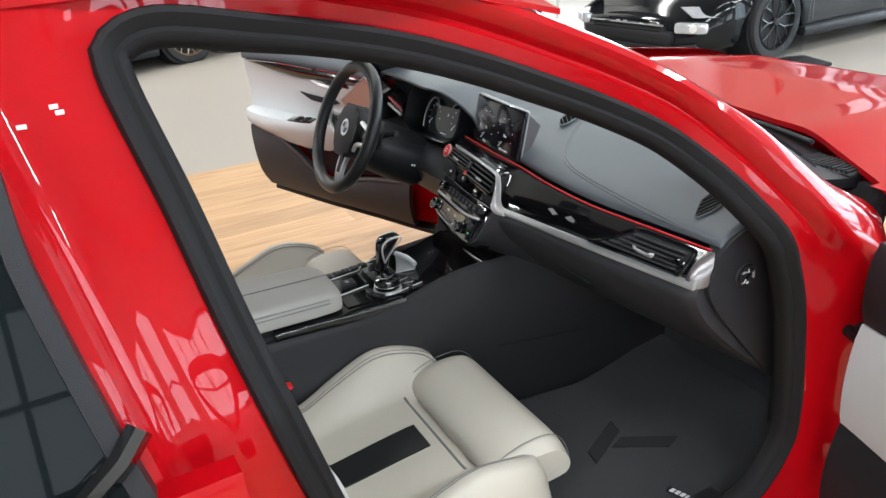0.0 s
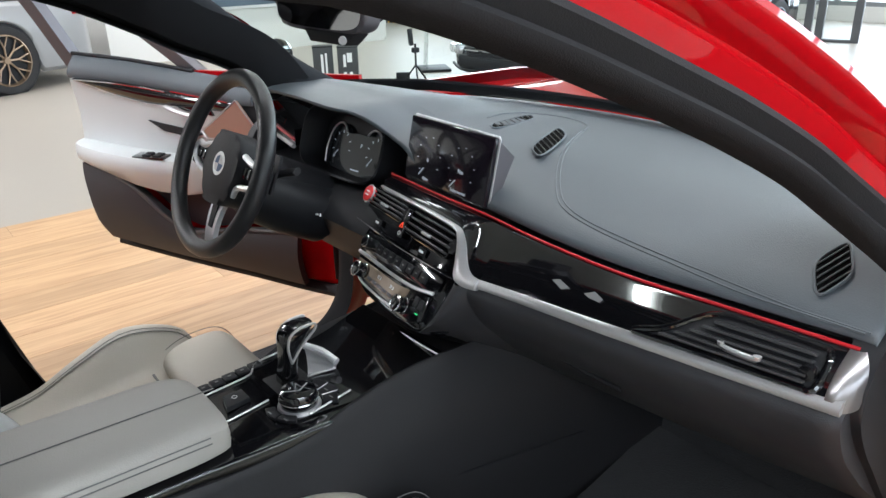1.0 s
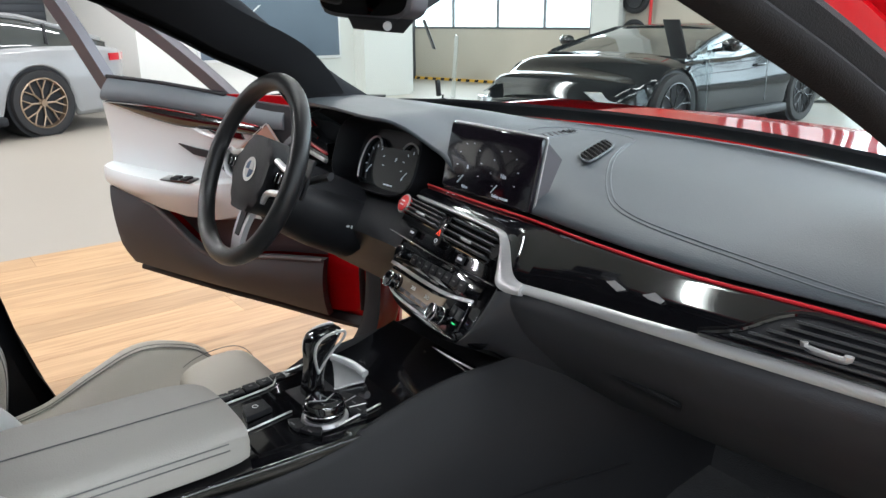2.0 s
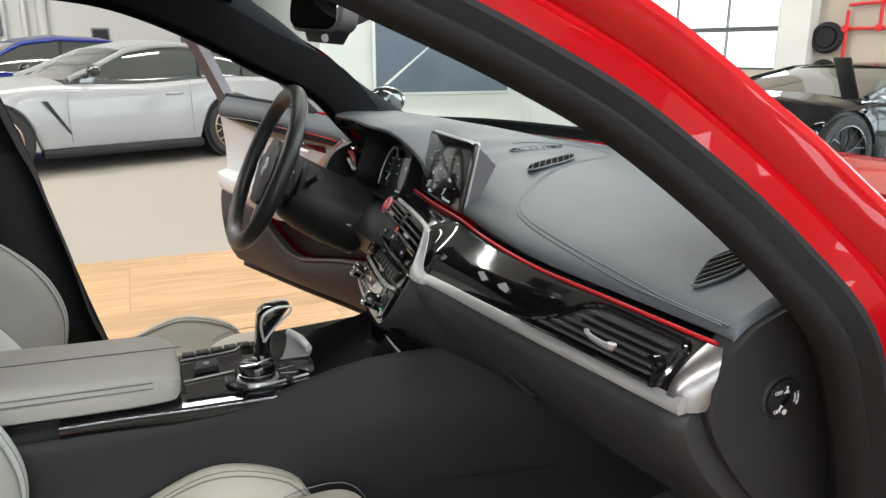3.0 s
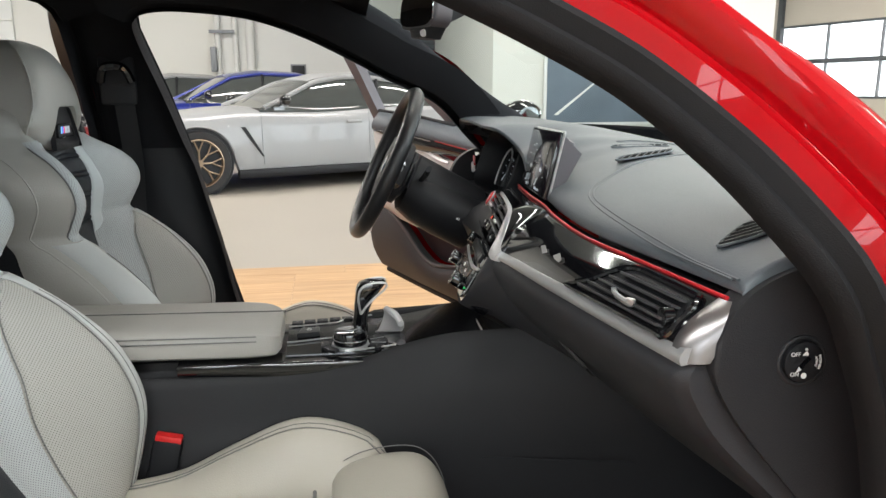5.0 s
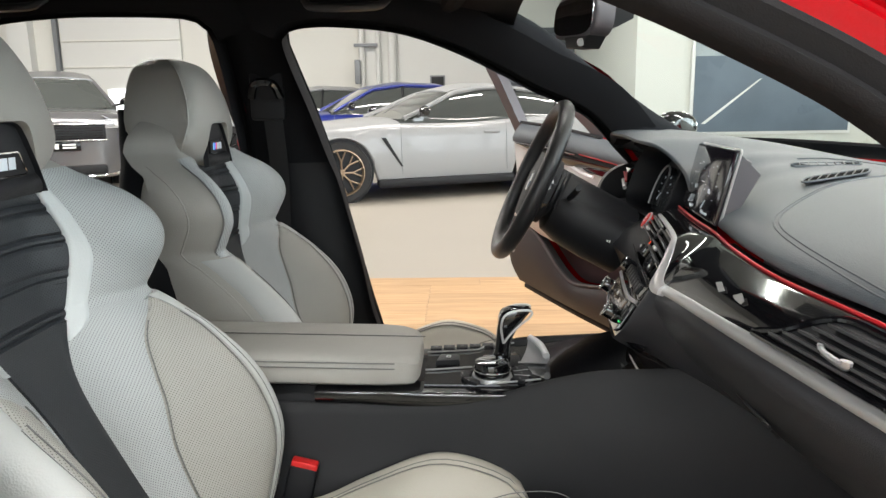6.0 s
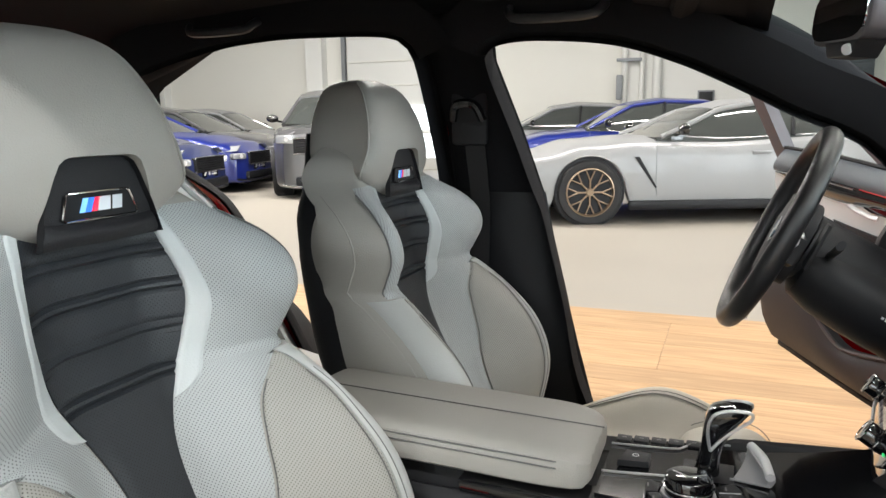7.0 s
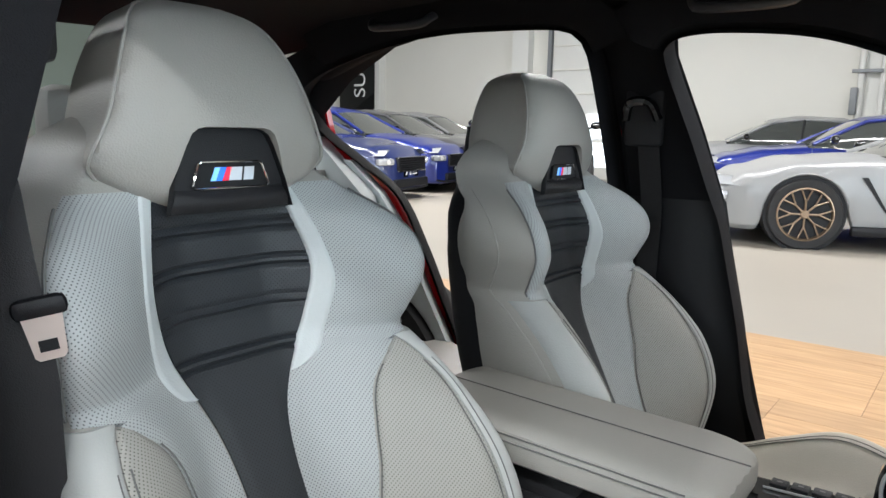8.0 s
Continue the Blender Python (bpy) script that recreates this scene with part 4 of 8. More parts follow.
part("silver_end", skin([[panel_pt(-0.680, 0.04 + 0.93 * v, 0.013) + Vector((0.004, 0, 0)), panel_pt(-0.682, 0.04 + 0.93 * v, 0.015), panel_pt(-0.690, 0.04 + 0.94 * v, 0.015), panel_pt(-0.696, 0.04 + 0.94 * v, 0.012) + Vector((0.003, 0, 0)),
                         panel_pt(-0.70, 0.02 + 0.96 * v, 0.010) + Vector((0.008, -0.002, 0.001)), panel_pt(-0.70, 0.01 + 0.97 * v, 0.006) + Vector((0.014, -0.006 - 0.003 * (1 - v), 0.002)), panel_pt(-0.70, 0.01 + 0.97 * v, 0.004) + Vector((0.022, -0.008 - 0.003 * (1 - v), 0.003)), panel_pt(-0.70, 0.01 + 0.97 * v, 0.0) + Vector((0.024, 0.01, 0.003))] for v in [i / 16 for i in range(17)]]), mat("satin_end", (0.25, 0.235, 0.235), 0.30, 0.92), dash, "satin silver end of the trim strip")
FRAME = cr([(0.268, 0.178, 0.897), (0.262, 0.155, 0.899), (0.246, 0.06, 0.902), (0.226, -0.05, 0.905), (0.2125, -0.112, 0.9055), (0.206, -0.130, 0.901), (0.199, -0.143, 0.889), (0.190, -0.155, 0.874), (0.181, -0.169, 0.862), (0.176, -0.184, 0.8565), (0.1745, -0.200, 0.8555)], 60)
FRAME_IN = cr([(0.268, 0.180, 0.8945), (0.258, 0.155, 0.893), (0.242, 0.06, 0.896), (0.222, -0.05, 0.899), (0.2085, -0.106, 0.899), (0.200, -0.121, 0.893), (0.190, -0.130, 0.878), (0.178, -0.139, 0.860), (0.166, -0.150, 0.845), (0.163, -0.172, 0.8395), (0.1645, -0.200, 0.8415)], 60)


def frame_pt(u, v):
    k = min(int(u * 59), 58)
    f = u * 59 - k
    a, b = FRAME[k].lerp(FRAME[k + 1], f), FRAME_IN[k].lerp(FRAME_IN[k + 1], f)
    return a.lerp(b, v) + Vector((-0.0035, 0, 0.001)) * math.sin(math.pi * v)


part("silver_frame", solid(frame_pt, 80, 6, (0.012, 0, -0.004)), "silver", dash, "satin silver frame round the centre vents")


def shelf_pt(u, v):
    a = frame_pt(u, 0.0)
    b = at_y(SEAM, lerps([(-0.200, -0.197), (-0.126, -0.085), (0.178, 0.199)], a.y))
    return b.lerp(a, v) + Vector((-0.006, 0, 0.0015)) * math.sin(math.pi * v) + Vector((0.0015, 0, -0.0035 * (1 - v)))


part("gloss_shelf", solid(shelf_pt, 60, 10, (0.012, 0, -0.006)), "piano", dash, "gloss black shelf above the centre vents")


# Lower dashboard and glovebox.
GLOVE = [(0.0, 0.004, -0.001), (0.12, -0.002, -0.014), (0.25, 0.004, -0.034), (0.42, 0.030, -0.075), (0.58, 0.068, -0.115), (0.78, 0.125, -0.170), (1.0, 0.225, -0.250)]


def lower_pt(y, f):
    a = at_y(LOWER, max(min(y, -0.16), -0.7))
    return Vector((a.x + flow([(q[0], q[1]) for q in GLOVE], f), y, a.z + flow([(q[0], q[2]) for q in GLOVE], f)))


part("glovebox", solid(lambda u, v: lower_pt(-0.700 + 0.52 * u, v) + Vector((0.010 * max(0, 1 - u / 0.025), 0, 0)), 60, 30, (0.03, 0, 0)), "lower_dash", dash, "dark glovebox and lower dashboard")
part("glovebox_lower", solid(lambda u, v: lower_pt(-0.700 + 0.57 * u, 1.0) + Vector((0.20 * v, 0, -0.02 * v)), 10, 6, (0, 0, 0.02)), "lower_dash", dash)
hx = lower_pt(-0.36, 0.56)
handle = part("glovebox_handle", plate([(-0.055, -0.010), (0.05, -0.013), (0.06, 0.008), (-0.06, 0.011)], 0.003, axes(hx + Vector((-0.0015, 0, 0)), (0, -1, 0), (-0.68, 0, 0.73))), "black", dash, "recessed glovebox handle")
part("handle_edge", tube([hx + Vector((-0.010, y, 0.009)) for y in (-0.06, 0.0, 0.06)], 0.0018, 6), "black", handle)

# End of the dashboard with the airbag switch.
END = [(p.x, p.y) for p in cr([(0.246, 0.853, 0), (0.262, 0.820, 0), (0.291, 0.780, 0), (0.33, 0.735, 0), (0.39, 0.665, 0), (0.455, 0.595, 0), (0.53, 0.52, 0)], 30)] + [(0.58, 0.60), (0.56, 0.80), (0.50, 0.93)] + [(p.x, p.y) for p in cr([(0.36, 0.952, 0), (0.325, 0.946, 0), (0.290, 0.932, 0), (0.265, 0.910, 0), (0.249, 0.878, 0)], 14)]
endcap = part("dash_end_panel", plate([(x, z) for x, z in END], 0.031, axes((0, -0.680, 0), (1, 0, 0), (0, 0, 1)), bevel=0.004), "trim", dash, "dark end panel of the dashboard")
SWY = -0.711
part("switch_ring", tube([(0.332 + 0.0222 * math.cos(t), SWY + 0.0005, 0.859 + 0.0222 * math.sin(t)) for t in [2 * math.pi * i / 40 for i in range(40)]], 0.0028, 8, True), "trim", endcap)
switch = part("airbag_switch", drum((0.332, SWY, 0.859), (0, -1, 0), 0.0194, 0.005, 40, bevel=0.0015), "black", endcap, "round airbag switch with white lettering")
DOWN = axes((0.332, SWY - 0.0053, 0.859), (1, 0, 0), (0, 0, 1)) @ Matrix.Scale(0.76, 4)
part("switch_slot", box(0, 0, 0, 0.022, 0.0055, 0.0016, m=DOWN @ pose(-0.002, -0.002, 0, 0, 0, 48)), "piano", switch)
part("slot_mark", plate([(-0.004, -0.003), (0.004, 0.0), (-0.004, 0.003)], 0.0005, DOWN @ pose(-0.0085, -0.0095, 0.0004, 0, 0, 228)), "white_print", switch)
words("lettering", "OFF", DOWN @ Matrix.Translation((-0.0125, 0.0105, 0)), 0.0072, "white_print", switch)
words("lettering", "ON", DOWN @ Matrix.Translation((-0.0120, -0.0145, 0)), 0.0072, "white_print", switch)
for r, text in ((0.0205, "PASSENGER"), (0.0155, "AIRBAG")):
    n = len(text)
    for i, ch in enumerate(text):
        a = radians(22 - (46 if n > 6 else 38) * i / (n - 1))
        words("letter", ch, DOWN @ Matrix.Translation((r * math.cos(a), r * math.sin(a), 0)) @ pose(0, 0, 0, 0, 0, math.degrees(a) - 90), 0.0044, "white_print", switch)
part("pictogram", drum(DOWN @ Vector((0.0, -0.0165, -0.0003)), (0, -1, 0), 0.0027, 0.0008, 18), "white_print", switch)
part("pictogram", drum(DOWN @ Vector((0.0005, 0.0165, -0.0003)), (0, -1, 0), 0.0013, 0.0008, 12), "white_print", switch)
part("pictogram", plate([(-0.004, 0.009), (0.003, 0.0085), (0.004, 0.0105), (0.0015, 0.0145), (-0.0005, 0.0135)], 0.0006, DOWN), "white_print", switch)
part("end_trim", sweep(cr([(0.334, -0.714, 0.945), (0.345, -0.714, 0.930), (0.369, -0.714, 0.892), (0.401, -0.714, 0.818), (0.418, -0.714, 0.741), (0.440, -0.716, 0.64), (0.45, -0.72, 0.50)], 40), [(-0.002, 0.008), (-0.001, -0.005), (0.004, -0.010), (0.03, -0.016), (0.05, -0.018)], (0, 1, 0)), "seal", dash, "dark trim beside the door seal")

# Pad with stitched outline, top vents.
def dash_z(x, y):
    """Height of the smoothed dash mesh."""
    row = dash_row(y)[:9]
    pts = [row[0]]
    for i in range(1, 8):
        pts += [(row[i - 1] + row[i]) / 2, row[i - 1] * 0.125 + row[i] * 0.75 + row[i + 1] * 0.125]
    for p, q in zip(pts, pts[1:]):
        if q.x <= x <= p.x:
            return q.z + (p.z - q.z) * (x - q.x) / max(p.x - q.x, 1e-6)
    return pts[-1].z


loop = cr([(0.575, -0.052, 0), (0.509, -0.085, 0), (0.44, -0.124, 0), (0.378, -0.170, 0), (0.330, -0.215, 0), (0.302, -0.252, 0), (0.284, -0.305, 0), (0.274, -0.38, 0), (0.268, -0.48, 0), (0.268, -0.58, 0), (0.272, -0.655, 0), (0.274, -0.695, 0)], 90)
for d in (0.0, 0.0075):
    part("pad_seam", tube([(p.x - 0.7 * d, p.y + 0.5 * d, dash_z(p.x - 0.7 * d, p.y + 0.5 * d) - 0.0004) for p in loop], 0.0014, 6), "dash", dash, "double stitched seam of the dash pad")
loop = cr([(0.487, 0.122, 0), (0.54, 0.128, 0), (0.60, 0.118, 0), (0.638, 0.07, 0), (0.638, 0.015, 0), (0.612, -0.028, 0), (0.575, -0.050, 0)], 40)
part("module_seam", tube([(p.x, p.y, dash_z(p.x, p.y)) for p in loop], 0.0016, 6), "dash", dash, "raised edge round the middle air vents")


def vent(name, m, w, h, n, material="black", tilt=0.0, rim="dash"):
    """A low oval vent with slats, laid on its own plane."""
    outline = [(w / 2 * (abs(math.cos(a)) ** 0.55) * (1 if math.cos(a) > 0 else -1), h / 2 * (abs(math.sin(a)) ** 0.55) * (1 if math.sin(a) > 0 else -1)) for a in [2 * math.pi * i / 32 for i in range(32)]]
    # Flat plate painted near black in place of a shaded duct.
    v = part(name, plate(outline, 0.003, m), "vent_shade", dash, "black slatted demister vent")
    part("rim", tube([m @ Vector((x * 1.04, y * 1.06, 0.003)) for x, y in outline], 0.0018, 6, True), rim, v)
    for i in range(n):
        part("slat", box(-w / 2 + w * (i + 0.75) / (n + 0.5), 0, 0.0025, 0.0016, h * 0.92, 0.005, m=m @ Matrix.Shear("XY", 4, (tilt, 0))), rim if rim != "dash" else "slat", v)
    return v


def skewed(x, y, u, w):
    """A slanted plane on the dash top; u and w are its directions in the plan."""
    z = dash_z(x, y)
    cols = [Vector((q[0], q[1], (dash_z(x + 0.02 * q[0], y + 0.02 * q[1]) - dash_z(x - 0.02 * q[0], y - 0.02 * q[1])) / 0.04)) for q in (u, w)]
    m = Matrix((cols[0], cols[1], cols[0].cross(cols[1]).normalized())).transposed().to_4x4()
    m.translation = (x, y, z + 0.0005)
    return m


vent("side_demister", skewed(0.333, -0.624, (-0.86, -0.50), (0.96, -0.28)), 0.060, 0.052, 5)
vent("centre_vent", skewed(0.464, -0.066, (0.93, 0.36), (0.53, 0.85)), 0.128, 0.062, 7)
vent("inner_vent", Matrix.Translation((0, 0, -0.0045)) @ skewed(0.520, 0.084, (0.99, 0.10), (0.35, 0.94)), 0.120, 0.030, 7)
vent("long_vent", axes((0.605, 0.36, 0.990), (-0.06, 1, 0), (-1, -0.06, 0)), 0.24, 0.022, 12)

# Passenger vent in the gloss panel.
def vent_left(f):
    return lerps([(0.10, -0.548), (0.40, -0.515), (0.66, -0.470)], f)


pv = part("passenger_vent", solid(lambda u, v: panel_pt(-0.668 + (vent_left(0.12 + 0.54 * v) + 0.668) * u, 0.12 + 0.54 * v) + Vector((-0.0025, 0, 0)), 16, 8, (0.01, 0, 0)), "black", dash, "slatted air vent in gloss black")
for i in range(5):
    f = 0.19 + 0.095 * i
    part("slat", solid(lambda u, v: panel_pt(-0.660 + (vent_left(f) + 0.648) * u, f) + Vector((-0.003 - 0.010 * v, 0, 0.0035 * v)), 12, 2, (0, 0, -0.0028)), "slat", pv)
part("vent_border", tube(cr([panel_pt(y, f) + Vector((-0.004, 0, 0)) for y, f in ((-0.670, 0.15), (-0.66, 0.10), (-0.60, 0.085), (-0.555, 0.09), (-0.530, 0.20), (-0.50, 0.48), (-0.462, 0.67), (-0.47, 0.70), (-0.56, 0.69), (-0.65, 0.69), (-0.671, 0.64))], 70, True), 0.0042, 8, True), "piano", pv)
vt = panel_pt(-0.590, 0.40) + Vector((-0.0155, 0, 0))
part("vent_tab", tube(cr([vt + Vector((0, y, z)) for y, z in ((-0.022, 0.003), (-0.017, -0.003), (0.017, -0.003), (0.022, 0.003))], 16), 0.0032, 8, flat=1.6), "silver", pv, "silver vent tab")
part("vent_wheel", drum(panel_pt(-0.660, 0.42) + Vector((-0.003, 0, 0)), (-1, 0, 0), 0.009, 0.010, 20), "piano", pv)
for k, y0 in enumerate((-0.39, -0.335)):
    m4 = axes(panel_pt(y0, 0.42) + Vector((-0.003, 0, 0)), (0.03, -1, 0.02), (0.5, 0, 0.85))
    part("panel_mark", plate([(-0.016, 0.002), (-0.004, 0.006), (0.016, -0.001), (0.004, -0.006)] if k else [(-0.015, 0.0), (0.0, 0.007), (0.015, 0.001), (0.012, -0.004), (-0.006, -0.003)], 0.0008, m4), "silver", dash, "small silver mark on the gloss panel")

# ---- centre stack: its own plane, turned a little to the driver
SX = Vector((0.16, 0.985, 0)).normalized()            # along the stack, to the driver
SN = Vector((-0.82, 0.13, 0.53)).normalized()          # out of the stack
SUPV = SN.cross(SX).normalized()
if SUPV.z < 0:
    SUPV = -SUPV
SN = SX.cross(SUPV).normalized()
if SN.x > 0:
    SN = -SN
C0 = Vector((0.1835, 0.029, 0.8075))


def st(a, b, c=0.0):
    """A place on the stack: a to the driver, b up, c out."""
    return C0 + SX * a + SUPV * b + SN * c


def stm(a, b, c=0.0):
    m = Matrix((-SX, SUPV, SN)).transposed().to_4x4()
    m.translation = st(a, b, c)
    return m


SHAPE = [(-0.136, 0.104), (-0.150, 0.085), (-0.166, 0.050), (-0.170, 0.027), (-0.167, -0.012), (-0.160, -0.046), (-0.150, -0.062), (-0.130, -0.070), (-0.040, -0.074), (0.050, -0.072), (0.082, -0.062), (0.105, -0.044), (0.128, -0.018), (0.176, 0.028), (0.182, 0.060), (0.172, 0.104)]
stack = part("control_panel", plate([(-a, b) for a, b in SHAPE], 0.045, stm(0, 0, -0.049), bevel=0.004), "piano", dash, "gloss black centre stack with vents and controls")
EDGE_R = cr([st(-0.172, 0.034, -0.003), st(-0.170, 0.0, -0.003), st(-0.161, -0.046, -0.003), st(-0.146, -0.070, -0.005), Vector((0.185, -0.112, 0.722)), Vector((0.26, -0.125, 0.672)), Vector((0.40, -0.14, 0.592))], 25)
part("knee_pad", skin([[lower_pt(-0.181, j / 24).lerp(EDGE_R[j], i / 12) + Vector((-0.013 * math.sin(math.pi * i / 12) * (1 - j / 24), 0, 0)) for i in range(13)] for j in range(25)]), "lower_dash", dash, "dark padded side of the centre stack")
UNDER = cr([st(-0.148, -0.068, -0.006), st(-0.10, -0.077, -0.006), st(0.0, -0.079, -0.006), st(0.07, -0.073, -0.006), st(0.112, -0.048, -0.006), st(0.150, 0.0, -0.006), st(0.186, 0.040, -0.006)], 25)
part("stack_underside", skin([[UNDER[j].lerp(Vector((0.40, -0.14 + 0.40 * j / 24, 0.592 + 0.12 * (j / 24) ** 2)), i / 8) for i in range(9)] for j in range(25)]), "trim", dash, "dark lower housing of the centre stack")
for a0, a1, b0, b1 in ((0.034, 0.168, 0.066, 0.098), (-0.134, 0.010, 0.056, 0.100)):
    w, h, mid, mb = a1 - a0, b1 - b0, (a0 + a1) / 2, (b0 + b1) / 2
    # Thin near-black backing; the shade behind the slats is painted on.
    cv = part("centre_air_vent", box(0, 0, 0, w, h, 0.004, 0.0015, m=stm(mid, mb, -0.002)), "vent_shade", stack, "slatted centre air vent")
    rim = [(-w / 2 + 0.004, h / 2), (w / 2 - 0.004, h / 2), (w / 2, h / 2 - 0.004), (w / 2 - 0.006, -h / 2 + 0.003), (w / 2 - 0.010, -h / 2), (-w / 2 + 0.004, -h / 2), (-w / 2, -h / 2 + 0.004), (-w / 2, h / 2 - 0.004)]
    part("vent_rim", tube([stm(mid, mb, 0.001) @ Vector((x, y, 0)) for x, y in rim], 0.0021, 6, True), "piano", cv)
    for i in range(4):
        y = -h / 2 + h * (i + 0.5) / 4
        part("slat", box(0, y, 0.004, w - 0.010, 0.0032, 0.013, 0.0012, m=stm(mid, mb) @ pose(0, 0, 0, -14, 0, 0)), "slat", cv)
    part("vent_tab", box(0.004, -h / 8, 0.0125, 0.028, 0.0048, 0.006, 0.0018, m=stm(mid, mb)), "silver", cv)
    part("vent_wheel", drum(st(a0 + 0.001, mb, -0.003), SN, 0.012, 0.006, 20), "black", cv)
haz = part("hazard_button", plate([(-0.009, -0.026), (0.007, -0.026), (0.012, 0.028), (-0.003, 0.028)], 0.008, stm(0.021, 0.068, 0.0), bevel=0.002), "piano", stack)
part("triangle", tube([stm(0.021, 0.064, 0.0085) @ Vector(q) for q in ((-0.005, -0.004, 0), (0.005, -0.004, 0), (0.001, 0.005, 0))], 0.0008, 4, True), "glow_red", haz)
part("lock_symbol", tube([stm(0.018, 0.050, 0.0085) @ Vector((0.0035 * math.cos(t), 0.0035 * math.sin(t), 0)) for t in [2 * math.pi * i / 14 for i in range(14)]], 0.0006, 4, True), "white_print", haz)
# Dark band with two keys, a chrome line, then the audio row.
for a0, w in ((0.110, 0.020), (-0.060, 0.022)):
    kb = part("band_key", box(0, 0, 0, w, 0.013, 0.004, 0.0012, m=stm(a0, 0.043)), "black", stack)
    part("key_bars", box(0, 0, 0.0024, w * 0.6, 0.004, 0.0006, m=stm(a0, 0.043)), "white_print", kb)
part("chrome_line", tube(cr([st(0.186, 0.028, 0.001), st(0.10, 0.0275, 0.002), st(0.0, 0.027, 0.002), st(-0.10, 0.031, 0.002), st(-0.166, 0.034, 0.001)], 30), 0.0017, 6), "chrome", stack)
radio = part("radio_panel", plate([(-0.125, 0.022), (0.150, 0.026), (0.148, 0.004), (0.112, -0.006), (-0.108, -0.012)], 0.004, stm(0, 0.0, -0.003), bevel=0.001), "piano", stack, "row of audio buttons")
for i in range(8):
    bx, by = -0.056 + 0.0225 * i, 0.004 + 0.0008 * i
    part("button", box(bx, by, 0.003, 0.0195, 0.0165, 0.005, 0.0015, m=stm(0, 0.0)), "black", radio)
    part("mark", box(bx, by, 0.0057, 0.006, 0.0022, 0.0006, m=stm(0, 0.0)), "stitch", radio)
part("small_knob", drum(st(0.104, 0.003, 0.0), SN, 0.0105, 0.014, 24, bevel=0.002), "piano", radio)
part("knob_ring", tube([st(0.104, 0.003, 0.012) + 0.0108 * (math.cos(t) * SX + math.sin(t) * SUPV) for t in [2 * math.pi * i / 24 for i in range(24)]], 0.0010, 6, True), "chrome", radio)
bar = cr([st(0.124, -0.020, 0.002), st(0.08, -0.0185, 0.004), st(0.0, -0.018, 0.004), st(-0.08, -0.014, 0.004), st(-0.142, -0.003, 0.002)], 30)
part("silver_bar", tube(bar, 0.0032, 8, flat=0.6), "silver", stack, "slim silver bar over the climate panel")
clim = part("climate_panel", plate([(-0.118, -0.026), (-0.06, -0.024), (0.04, -0.022), (0.138, -0.010), (0.142, -0.052), (0.120, -0.064), (-0.06, -0.066), (-0.096, -0.050)], 0.004, stm(0, 0, -0.003), bevel=0.001), "piano", stack, "climate panel with a pale display")
part("display", plate([(-0.112, -0.029), (0.04, -0.026), (0.080, -0.021), (0.074, -0.054), (-0.062, -0.056), (-0.092, -0.046)], 0.0016, stm(0, 0, 0.0012)), mat("climate_display", (0.42, 0.32, 0.24), 0.16, 0.5, coat=1), clim)
for a0 in (0.018, -0.030):
    words("lettering", "21.5", stm(a0, -0.037, 0.0032), 0.008, "white_print", clim)
for i in range(6):
    part("button", box(-0.048 + 0.02 * i, -0.050, 0.002, 0.017, 0.006, 0.003, 0.0008, m=stm(0, 0.0)), "gunmetal", clim)
part("lower_bar", tube(cr([st(0.100, -0.052, 0.002), st(0.07, -0.0625, 0.003), st(0.0, -0.065, 0.003), st(-0.066, -0.063, 0.002)], 20), 0.0024, 8, flat=0.7), "silver", stack, "slim silver bar under the climate panel")
for i in range(2):
    part("seat_key", box(0.112 + 0.016 * i, -0.030 - 0.018 * i * 0, 0.002, 0.014, 0.017, 0.004, 0.0012, m=stm(0, 0.0)), "black", clim)
part("key_light", box(0.126, -0.046, 0.003, 0.006, 0.002, 0.002, m=stm(0, 0)), "glow_green", clim)
for a0, b0 in ((0.070, -0.044), (-0.091, -0.047)):
    kn = part("temperature_knob", drum(st(a0, b0, 0.0), SN, 0.0130, 0.026, 32, bevel=0.002), "piano", clim, "gloss black knob with a chrome ring")
    for c in (0.009, 0.025):
        part("knob_ring", tube([st(a0, b0, c) + 0.0134 * (math.cos(t) * SX + math.sin(t) * SUPV) for t in [2 * math.pi * i / 28 for i in range(28)]], 0.0013, 6, True), "chrome", kn)
ss = part("start_button", drum(Vector((0.252, 0.190, 0.878)), SN, 0.0155, 0.012, 32, bevel=0.002), "red_plastic", dash, "round red start button with a silver ring")
part("button_ring", tube([Vector((0.252, 0.190, 0.878)) + SN * 0.008 + 0.0165 * (math.cos(t) * SX + math.sin(t) * SUPV) for t in [2 * math.pi * i / 28 for i in range(28)]], 0.002, 6, True), "silver", ss)
for i in range(2):
    part("print_bar", box(0, 0.004 - 0.007 * i, 0.0127, 0.014, 0.002, 0.0006, m=Matrix.Translation(Vector((0.252, 0.190, 0.878)) - C0) @ stm(0, 0, 0)), "white_print", ss)

# ---- display screen
SC_A, SC_B = Vector((0.320, 0.145, 1.030)), Vector((0.291, -0.108, 1.034))
scx = (SC_B - SC_A).normalized()
scm = axes(SC_A.lerp(SC_B, 0.5) + Vector((-0.012, 0, -0.056)), scx, Vector((0.235, 0.03, 1)))
display = part("display_screen", box(0, 0, -0.006, 0.258, 0.116, 0.012, 0.005, m=scm), "screen", dash, "wide glossy display showing dark gauges")
part("display_back", box(0.0, -0.004, -0.022, 0.252, 0.104, 0.024, 0.009, m=scm), "gunmetal", display)
